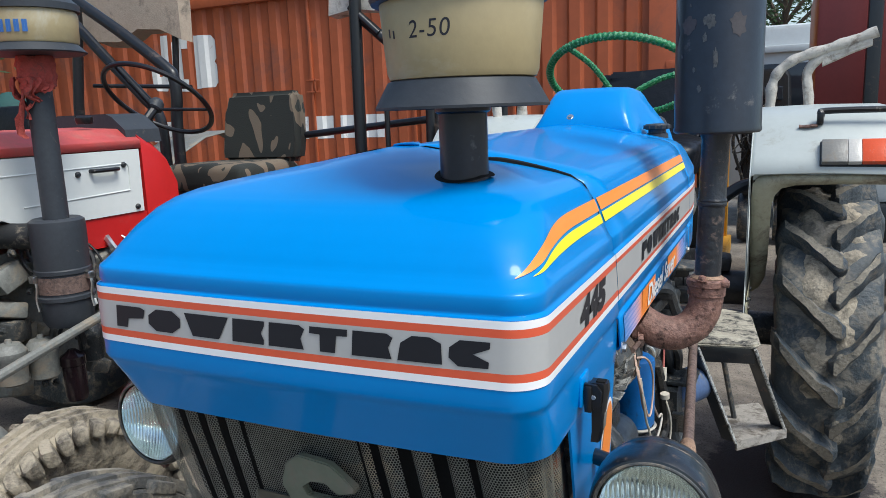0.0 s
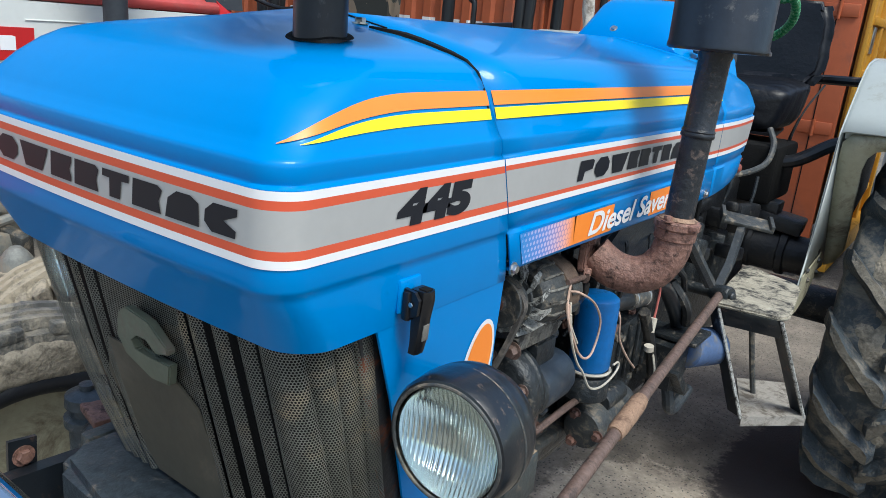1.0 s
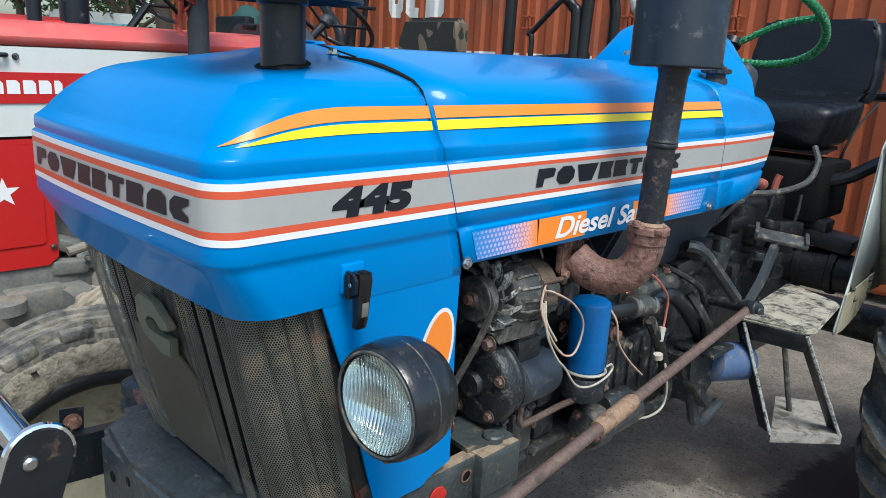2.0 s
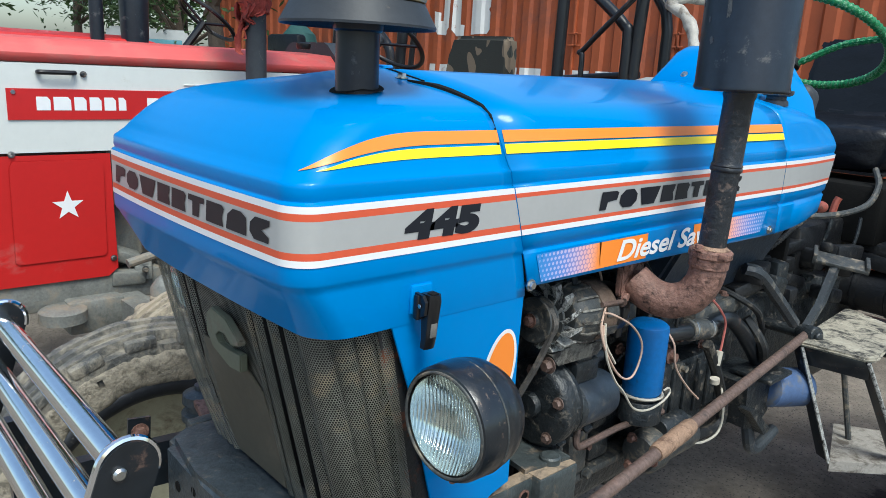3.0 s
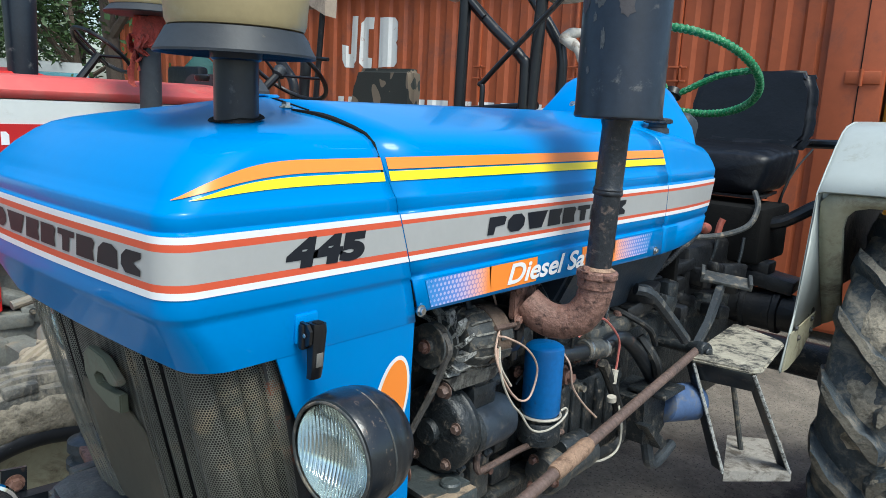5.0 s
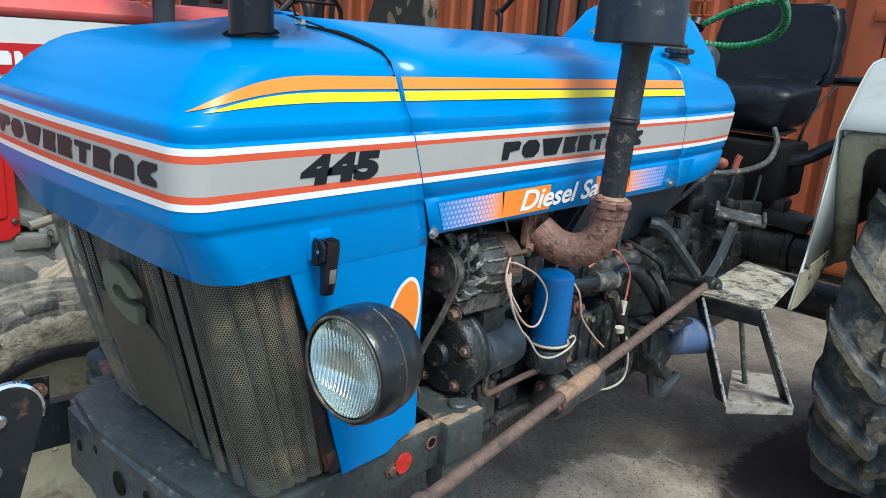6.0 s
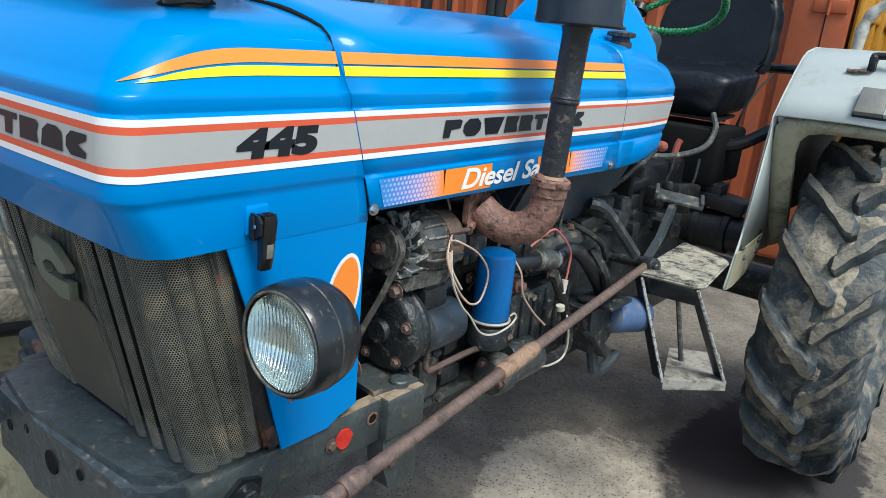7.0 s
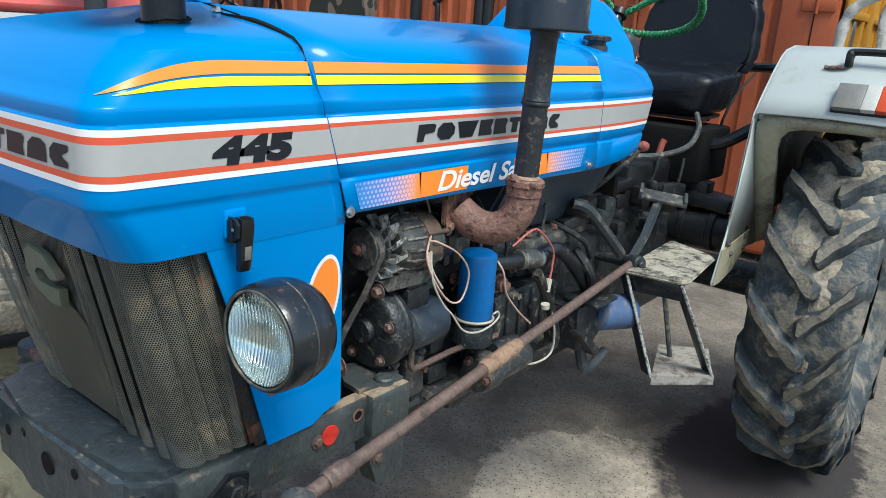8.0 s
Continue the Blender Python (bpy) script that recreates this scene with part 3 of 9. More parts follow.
def bolt(bm, p, way, r=0.011, h=0.009, washer=True):
    w = Vector(way).normalized()
    if washer:
        cyl(bm, p, Vector(p) + w * 0.0025, r * 1.45, seg=14)
    lathe(bm, [(r, 0.002), (r, h * 0.8), (r * 0.85, h)], p, w, 6)
    return bm


def lettering(name, text, size, to, material, parent, label, shear=0.0, bold=0.0, space=1.0):
    """Flat lettering in the built-in font, placed by the function to(u, v)."""
    cu = bpy.data.curves.new(name, "FONT")
    cu.body, cu.size, cu.shear, cu.offset, cu.space_character = text, size, shear, bold, space
    cu.fill_mode = "FRONT"
    tmp = bpy.data.objects.new(name, cu)
    scene.collection.objects.link(tmp)
    dg = bpy.context.evaluated_depsgraph_get()
    me = bpy.data.meshes.new_from_object(tmp.evaluated_get(dg))
    bpy.data.objects.remove(tmp)
    bpy.data.curves.remove(cu)
    bm = B()
    bm.from_mesh(me)
    bpy.data.meshes.remove(me)
    for v in bm.verts:
        v.co = to(v.co.x, v.co.y)
    ob = part(name, bm, material, parent, label)
    return ob


def blocks(bm, widths, u0, u1, v0, v1, to, slant=0.12, gap=0.13):
    """A row of plain slanted blocks standing for a maker's name."""
    total = sum(widths) + gap * (len(widths) - 1)
    k = (u1 - u0) / total
    u, h = u0, v1 - v0
    forms = [[(0, 0), (0.38, 0), (0.42, 0.42), (0.95, 0.5), (1, 0.9), (0.85, 1), (0, 1)], [(0.25, 0), (0.75, 0), (1, 0.3), (1, 0.7), (0.75, 1), (0.25, 1), (0, 0.7), (0, 0.3)],
             [(0.2, 0), (0.8, 0), (1, 1), (0, 1)], [(0, 0), (1, 0), (1, 0.2), (0.9, 0.5), (1, 0.8), (1, 1), (0, 1)], [(0, 0), (1, 0), (0.9, 0.45), (1, 0.85), (0.85, 1), (0, 1)],
             [(0.3, 0), (0.7, 0), (0.72, 0.7), (1, 0.72), (1, 1), (0, 1), (0, 0.72), (0.28, 0.7)], [(0, 0), (1, 0), (0.9, 0.45), (1, 0.85), (0.85, 1), (0, 1)], [(0, 0), (1, 0), (0.95, 0.8), (0.7, 1), (0.3, 1), (0.05, 0.7)],
             [(0.25, 0), (1, 0), (1, 0.25), (0.6, 0.5), (1, 0.75), (1, 1), (0.25, 1), (0, 0.7), (0, 0.3)]]
    for i, w in enumerate(widths):
        a, b = u, u + w * k
        out = [(a + (b - a) * p + slant * h * q, v0 + h * q) for p, q in forms[i % len(forms)]]
        bm.faces.new([bm.verts.new(to(p, q)) for p, q in out])
        u = b + gap * k
    return bm


def noisy(bm, amount, scale, seed=0.0):
    for v in bm.verts:
        v.co += noise.noise_vector(v.co * scale + Vector((seed, seed, seed))) * amount
    return bm


# ---- ground ----
GROUND = -0.175


def build_ground():
    bm = B()
    xs = [-90, -40, -15] + [-8 + 0.25 * k for k in range(57)] + [15, 40, 90]
    ys = [-60, -20, -6] + [-3 + 0.25 * k for k in range(45)] + [15, 40, 120]
    rows = [[bm.verts.new((x, y, GROUND + (0.012 * noise.noise(Vector((x * 1.3, y * 1.3, 0))) - 0.006 if abs(x) < 9 and -4 < y < 9 else 0))) for x in xs] for y in ys]
    for a, b in zip(rows, rows[1:]):
        for i in range(len(xs) - 1):
            bm.faces.new((a[i], a[i + 1], b[i + 1], b[i]))
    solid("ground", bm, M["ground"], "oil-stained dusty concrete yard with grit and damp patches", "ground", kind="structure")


build_ground()

# ---- the blue tractor ----
XC, W = -0.04, 0.382            # the tractor's middle line and half the bonnet's width
FRONT, REAR, TAIL = -0.045, 1.49, 1.895
tractor = thing("tractor", (XC, 1.5, GROUND), "glossy blue farm tractor with silver decal band, parked on concrete", "tractor")

# height, inset of the sides, inset of the front
SHELL = [(1.305, 0.016, 0.054), (1.306, 0.012, 0.050), (1.325, 0.009, 0.041), (1.36, 0.006, 0.024), (1.385, 0.005, 0.010), (1.393, 0.005, 0.006), (1.398, 0.002, 0.002), (1.404, 0.0, 0.0),
         (1.43, 0.0, 0.0), (1.475, 0.0, 0.0), (1.52, 0.0, 0.0), (1.522, 0.002, 0.002), (1.524, 0.0042, 0.0042), (1.527, 0.0042, 0.0042), (1.530, 0.003, 0.003),
         (1.544, 0.0034, 0.0036), (1.548, 0.0036, 0.0042), (1.5505, 0.0044, 0.0062), (1.553, 0.0062, 0.0098), (1.558, 0.009, 0.0152), (1.566, 0.0125, 0.0235), (1.58, 0.0175, 0.034), (1.605, 0.0265, 0.057), (1.63, 0.038, 0.087), (1.645, 0.051, 0.112), (1.655, 0.068, 0.14),
         (1.663, 0.095, 0.168), (1.673, 0.14, 0.205), (1.684, 0.195, 0.25), (1.695, 0.255, 0.30), (1.704, 0.31, 0.35), (1.711, 0.35, 0.40), (1.714, 0.372, 0.44)]


def inset(z, col=1):
    zs = [r[0] for r in SHELL]
    return float(np.interp(z, zs, [r[col] for r in SHELL]))


def seam_y(z):
    """Where the two halves of the bonnet meet."""
    return float(np.interp(z, (1.30, 1.43, 1.52, 1.63), (0.462, 0.422, 0.393, 0.369)))


def outline(z, out=0.0):
    """The bonnet's plan at a height, from the back of its near side round the front to the back of its far side."""
    y_end = seam_y(z)
    s, f = inset(z, 1) - out, inset(z, 2) - out
    hw, yf = W - s, FRONT + f
    r = min(0.047 + 0.38 * max(f - 0.01, 0), hw * 0.95, max(y_end - yf - 0.004, 0.01))
    bow = 0.012 * min(1, hw / W)
    pts = [(hw, y_end + (yf + r - y_end) * k / 14) for k in range(14)]
    pts += [(hw - r + r * math.cos(a), yf + r - r * math.sin(a)) for a in (math.pi / 2 * k / 12 for k in range(13))]
    inner = hw - r
    half = pts[:]
    mid = [(inner * (1 - 2 * k / 24), yf) for k in range(1, 24)]
    full = half + mid + [(-x, y) for x, y in reversed(half)]
    return [Vector((XC + x, y - bow * (1 - (x / max(hw, 0.01)) ** 2) if y < yf + r else y, z)) for x, y in full]


def shell_heights():
    zs = []
    for a, b in zip(SHELL, SHELL[1:]):
        n = 3 if b[0] > 1.56 else 1
        zs += [a[0] + (b[0] - a[0]) * k / n for k in range(n)]
    return zs + [SHELL[-1][0]]


def shell_at(y, z, out=0.0):
    """The near side's x on the bonnet's front shell at a height and a depth."""
    pts = [p for p in outline(z, out)[:27]]
    ys = [p.y for p in reversed(pts)]
    return float(np.interp(y, ys, [p.x for p in reversed(pts)]))


def build_front_bonnet():
    bm = B()
    rings = [outline(z) for z in shell_heights()]
    loft(bm, rings, closed=False)
    top = rings[-1]
    bm.verts.ensure_lookup_table()
    n = len(top)
    last = list(bm.verts)[-n:]
    for i in range(n // 2 - 1):
        j = n - 1 - i
        if len({last[i], last[i + 1], last[j - 1], last[j]}) == 4:
            bm.faces.new((last[i], last[i + 1], last[j - 1], last[j]))
    ob = part("front_bonnet", bm, M["blue"], tractor, "glossy blue front bonnet cap", smooth=50)
    ob.modifiers.new("thick", "SOLIDIFY").thickness = 0.004
    ob.modifiers["thick"].offset = -1
    # decal band, in five strips
    for name, z0, z1, mat in (("band_edge", 1.509, 1.5195, "white_film"), ("band_line", 1.498, 1.509, "red_film"), ("band", 1.452, 1.498, "silver"),
                              ("band_line", 1.441, 1.452, "red_film"), ("band_edge", 1.4305, 1.441, "white_film")):
        bm = B()
        loft(bm, [outline(z0, 0.0012), outline(z1, 0.0012)], closed=False)
        part(name, bm, M[mat], ob, {"white_film": "white edge of the decal band", "red_film": "vermilion line of the decal band", "silver": "silver decal band"}[mat], smooth=60)
    bm = B()
    blocks(bm, [1.0, 1.05, 1.35, 0.9, 0.95, 0.95, 0.95, 1.0, 0.85], -0.352, 0.279, 1.4575, 1.492, lambda u, v: Vector((u, front_y(u, v), v)), slant=0.1)
    split_blocks("name_block", bm, M["navy_film"], ob)
    lettering("model_number", "445", 0.058, lambda u, v: Vector((W + XC + 0.0022, 0.152 + u * 1.74, 1.4555 + v * 1.0)), M["navy_film"], ob, "bold black model number 445", shear=0.1, bold=0.0042, space=1.04)
    # orange and yellow stripes that sweep down to a point at the corner
    for name, mat, lo, hi, y_tip, z_tip in (("stripe", "orange_film", 1.5975, 1.618, -0.018, 1.566), ("stripe", "yellow_film", 1.578, 1.593, 0.0, 1.566)):
        bm = B()
        rings = []
        for k in range(41):
            t = k / 40
            y = y_tip + (0.372 - y_tip) * t
            e = 1 - (1 - min(t / 0.62, 1)) ** 2.2
            a, b = z_tip + (lo - z_tip) * e, z_tip + (hi - z_tip) * (1 - (1 - min(t / 0.62, 1)) ** 2.6)
            rings.append([Vector((shell_at(y, z, 0.0015), y, z)) for z in (a, a + (b - a) / 2, max(b, a + 0.0004))])
        loft(bm, rings, closed=False)
        part(name, bm, M[mat], ob, mat.replace("_film", "") + " pinstripe")
    return ob


def split_blocks(name, bm, material, parent):
    """Each flat block of a row becomes a part of its own."""
    for f in list(bm.faces):
        one = B()
        one.faces.new([one.verts.new(v.co) for v in f.verts])
        part(name, one, material, parent, "plain black block of the maker's name")
    bm.free()


def front_y(u, v):
    pts = outline(v, 0.0025)[20:60]
    return float(np.interp(u, [p.x for p in reversed(pts)], [p.y for p in reversed(pts)]))


def section(y):
    """The rear bonnet's cross-section."""
    k = max(0.0, (y - REAR) / (TAIL - REAR))
    drop = 0.02 * max(0, (y - 0.41) / 1.46)
    hw = W - 0.028 * k ** 1.8
    low = 1.322 - 0.012 * min(1, (y - 0.41) / 1.1) + 0.022 * k ** 1.5
    prof = [(0.028, low + 0.004), (0.02, low), (0.006, low + 0.002), (0.0, low + 0.012), (0.0, 1.393), (0.006, 1.398), (0.006, 1.404), (0.0, 1.410), (0.0, 1.43), (0.0, 1.52), (0.002, 1.522),
            (0.0042, 1.524), (0.0042, 1.527), (0.003, 1.530), (0.0034, 1.544), (0.0036, 1.548), (0.0044, 1.5505), (0.0062, 1.553), (0.009, 1.558)]
    prof += [(inset(z), z) for z in (1.566, 1.58, 1.595, 1.61, 1.625, 1.64, 1.65, 1.657, 1.663, 1.669, 1.676, 1.684, 1.695, 1.704, 1.710)]
    half = []
    for s, z in prof:
        zz = z if z < 1.56 else z - (z - 1.56) * 0.35 * k ** 2
        zz = max(zz, low + 0.004) if z < 1.41 else zz
        half.append((hw - s * (hw / W), zz + (drop * 0.3 if z > 1.6 else 0)))
    return [slant(Vector((XC + x, y, z))) for x, z in half] + [slant(Vector((XC - x, y, z))) for x, z in reversed(half)]


def slant(p):
    """The rear cowl's end leans: its lower edge and its crown stop short of its middle."""
    k = max(0.0, (p.y - REAR - 0.06) / (TAIL - REAR - 0.06))
    short = 0.075 * min(1, max(0, 1.56 - p.z) / 0.235) ** 1.3 + 0.09 * min(1, max(0, p.z - 1.575) / 0.13)
    return Vector((p.x, p.y - short * k * k, p.z))


def tail_end(p, a):
    """A point of the last section carried round the rounded end by an angle of 0 to 90 degrees."""
    q = 1 - math.cos(radians(a))
    return Vector((XC + (p.x - XC) * (1 - 0.2 * q), p.y + 0.078 * math.sin(radians(a)), 1.50 + (p.z - 1.50) * (1 - (0.26 if p.z > 1.5 else 0.1) * q)))


def build_rear_bonnet():
    for name, ya, yb, label in (("rear_bonnet", 0.411, REAR - 0.002, "glossy blue rear bonnet"), ("rear_cowl", REAR + 0.001, TAIL, "blue tapering rear cowl")):
        bm = B()
        ys = [ya + (yb - ya) * k / 14 for k in range(15)]
        rings = [section(y) for y in ys]
        if name == "rear_bonnet":
            rings[0] = [Vector((p.x, seam_y(p.z) + 0.0025, p.z)) for p in rings[0]]
        loft(bm, rings, closed=False)
        if name == "rear_cowl":
            end = section(yb)
            rings = [[tail_end(p, ang) for p in end] for ang in (0, 12, 24, 36, 48, 60, 72, 84, 90)]
            rings.append([Vector((XC + (p.x - XC) * 0.7, p.y, 1.50 + (p.z - 1.50) * 0.6)) for p in rings[-1]])
            loft(bm, rings, closed=False)
            bmesh.ops.remove_doubles(bm, verts=bm.verts, dist=0.0002)
        ob = part(name, bm, M["blue"], tractor, label, smooth=50)
        ob.modifiers.new("thick", "SOLIDIFY").thickness = 0.004
        ob.modifiers["thick"].offset = -1
        for nm, z0, z1, mat in (("band_edge", 1.509, 1.5195, "white_film"), ("band_line", 1.501, 1.509, "red_film"), ("band", 1.449, 1.501, "silver"), ("band_line", 1.441, 1.449, "red_film"),
                                ("band_edge", 1.4305, 1.441, "white_film")):
            bm = B()
            def at(y, z):
                k = max(0.0, (y - REAR) / (TAIL - REAR))
                return slant(Vector((XC + W - 0.028 * k ** 1.8 + 0.0015, y, z)))
            run = [[at(y, z0), at(y, z1)] for y in ys]
            if name == "rear_bonnet":
                run[0] = [at(seam_y(z) + 0.0025, z) for z in (z0, z1)]
            else:
                run += [[tail_end(at(yb, z), ang) + Vector((0, 0.0015, 0)) for z in (z0, z1)] for ang in (8, 16, 24, 32, 40, 48, 56, 64)]
            loft(bm, run, closed=False)
            part(nm, bm, M[mat], ob, {"white_film": "white edge of the decal band", "red_film": "vermilion line of the decal band", "silver": "silver decal band"}[mat])
        if name == "rear_bonnet":
            rear = ob
    side = lambda u, v: Vector((XC + W + 0.003, u, v))
    bm = B()
    blocks(bm, [1.0, 1.05, 1.35, 0.9, 0.95, 0.95, 0.95, 1.0, 0.85], 0.648, 1.232, 1.4565, 1.4935, side, slant=0.15)
    split_blocks("name_block", bm, M["navy_film"], rear)
    for mat, z0, z1 in (("orange_film", 1.598, 1.618), ("yellow_film", 1.578, 1.5945)):
        bm = B()
        loft(bm, [[Vector((XC + W - inset(z - 0.006 * max(0, (y - 0.41) / 1.46)) + 0.0022, y, z)) for z in (z0, (z0 + z1) / 2, z1)] for y in (0.384, 0.8, 1.2, REAR - 0.003)], closed=False)
        part("stripe", bm, M[mat], rear, mat.replace("_film", "") + " pinstripe")
    # printed strip under the band
    strip = [("print_strip", 0.468, 0.665, "dots_a", "blue halftone print"), ("print_strip", 0.665, 0.835, "orange_film", "orange print"), ("print_strip", 1.035, 1.195, "orange_film", "orange print"),
             ("print_strip", 1.195, 1.42, "dots_b", "fading halftone print")]
    for nm, y0, y1, mat, label in strip:
        bm = B()
        s0 = 0.02 if y0 == 0.468 else 0.006
        s1 = -0.035 if y1 == 1.42 else 0.006
        q = [bm.verts.new(Vector((XC + W + 0.0014, y, z))) for y, z in ((y0 + s0, 1.333), (y1 + 0.006 + (s1 if y1 == 1.42 else 0), 1.333), (y1 - 0.006 + 0.012 * (y1 != 1.42), 1.389), (y0, 1.389))]
        f = bm.faces.new(q)
        uv = bm.loops.layers.uv.new("UVMap")
        for lo in f.loops:
            lo[uv].uv = (lo.vert.co.y - y0, lo.vert.co.z)
        part(nm, bm, M[mat], rear, label)
    lettering("slogan", "Diesel Saver", 0.062, lambda u, v: Vector((XC + W + 0.0028, 0.725 + u * 1.4, 1.341 + v)), M["lettering_white"], rear, "white slanted words Diesel Saver", shear=0.26, bold=0.0015, space=0.99)
    return rear


front_bonnet = build_front_bonnet()
rear_bonnet = build_rear_bonnet()


def build_bonnet_fittings():
    # dark rubber in the seam of the bonnet
    bm = B()
    pts = section(0.42)[8:-8]
    tube(bm, [Vector((XC + (p.x - XC) * 0.986, seam_y(p.z) + 0.002, p.z - 0.002 * (p.z > 1.6))) for p in pts], 0.003, 6, smooth=False)
    part("seam_gasket", bm, M["inside"], tractor, "black gap between bonnet halves")
    bm = B()
    def skin(x):
        rows = [r for r in SHELL if r[0] >= 1.558]
        return float(np.interp(W - abs(x - XC), [r[1] for r in rows], [r[0] for r in rows]))
    run = [(0.11, 0.335, 0.004), (0.128, 0.345, 0.009), (0.14, 0.355, 0.012), (0.152, 0.364, 0.013), (0.18, 0.3705, 0.012), (0.21, 0.3715, 0.010), (0.24, 0.3715, 0.008), (0.27, 0.3715, 0.0055), (0.295, 0.371, 0.0036), (0.312, 0.370, 0.0026), (0.322, 0.369, 0.0022)]
    loft(bm, [[Vector((x, y - w, skin(x) - 0.003)), Vector((x, y - w * 0.8, skin(x) + 0.0012 + 0.3 * w)), Vector((x, y + w * 0.8, skin(x) + 0.0012 + 0.3 * w)), Vector((x, y + w, skin(x) - 0.003))] for x, y, w in run])
    part("bonnet_strap", bm, M["inside"], tractor, "black rubber strip in the bonnet seam")
    bm = B()
    loft(bm, [[Vector((x, 0.3715 - w, skin(x) - 0.003)), Vector((x, 0.3715 - w, skin(x) + 0.002)), Vector((x, 0.3715 + w, skin(x) + 0.002)), Vector((x, 0.3715 + w, skin(x) - 0.003))] for x, w in ((-0.3, 0.0026), (-0.2, 0.003), (-0.1, 0.0035), (0.0, 0.0035), (0.11, 0.003))])
    part("bonnet_strap", bm, M["inside"], tractor, "black rubber strip in the bonnet seam")
    bm = B()
    bolt(bm, (0.085, 0.338, skin(0.085) - 0.001), (0, 0, 1), 0.009, 0.010)
    part("bonnet_bolt", bm, M["steel"], tractor, "bright bonnet bolt")
    for y, z in ((0.46, 1.331), (1.445, 1.333)):
        bm = B()
        bolt(bm, (XC + W, y, z), (1, 0, 0), 0.008, 0.009)
        part("screw", bm, M["steel"], rear_bonnet, "bright side screw")
    # latch over the edge of the front bonnet
    bm = B()
    box(bm, (XC + W - 0.0055, 0.194, 1.35), (0.008, 0.046, 0.05), 0.004)
    part("latch_recess", bm, M["blue"], front_bonnet, "blue pressed latch seat")
    bm = B()
    box(bm, (XC + W + 0.006, 0.188, 1.34), (0.012, 0.03, 0.042), 0.003)
    prism(bm, [(0.0, 1.318), (0.024, 1.33), (0.026, 1.352), (0.018, 1.362), (0.0, 1.364)], lambda u, v, w: Vector((XC + W + u, 0.177 + w, v)), 0.006)
    latch = part("latch", bm, M["plastic"], tractor, "black bonnet latch")
    bm = B()
    rings = []
    for v, du, dv, back in ((1.363, 0.026, 0.024, 0.0), (1.35, 0.026, 0.026, 0.001), (1.32, 0.019, 0.025, 0.003), (1.285, 0.015, 0.023, 0.003), (1.268, 0.013, 0.022, 0.001)):
        rings.append([Vector((XC + W + 0.006 + back + x, 0.197 + y, v)) for x, y in ((0, -dv / 2), (du * 0.8, -dv / 2), (du, -dv / 4), (du, dv / 4), (du * 0.8, dv / 2), (0, dv / 2))])
    loft(bm, rings)
    part("grip", bm, M["plastic"], latch)
    bm = B()
    box(bm, (XC + W + 0.021, 0.197, 1.362), (0.014, 0.014, 0.006), 0.001)
    part("eyelet", bm, M["inside"], latch, "dark slot in the latch's end")
    bm = B()
    bolt(bm, (XC + W + 0.014, 0.177, 1.344), (0, -1, 0), 0.004, 0.003, washer=False)
    part("rivet", bm, M["steel"], latch, "bright rivet")
    bm = B()
    box(bm, (XC + W + 0.0265, 0.197, 1.302), (0.002, 0.013, 0.024), 0.0005, rot(0, 4, 0))
    part("sticker", bm, M["smoke_lens"], latch, "small worn grey sticker")
    # blue panels beside the grille
    for s, x in ((1, XC + W - 0.016), (-1, XC - W + 0.016)):
        bm = B()
        out = [(0.135, 1.325), (0.458, 1.325), (0.46, 1.2), (0.478, 0.898), (0.43, 0.885), (0.40, 0.868), (0.283, 0.868), (0.19, 1.18)]
        prism(bm, out, lambda u, v, w: Vector((x + s * (w - 0.02 * (1.325 - v) / 0.45), u, v)), 0.004)
        p = part("side_panel", bm, M["blue"], tractor, "blue lower side panel")
        if s > 0:
            for mat, g, label in (("white_film", 0.0, "white rim of the oval decal"), ("orange_film", 0.008, "orange oval decal")):
                bm = B()
                c = [(0.408 + (0.046 - g) * math.cos(a) + 0.012 * math.sin(a), 1.155 + (0.092 - g) * math.sin(a)) for a in (2 * math.pi * k / 40 for k in range(40))]
                bm.faces.new([bm.verts.new(Vector((x + 0.0055 + g * 0.15 - 0.02 * (1.325 - v) / 0.45, u, v))) for u, v in c])
                part("oval_decal", bm, M[mat if g == 0 else "oval_fade"], p, label)


build_bonnet_fittings()


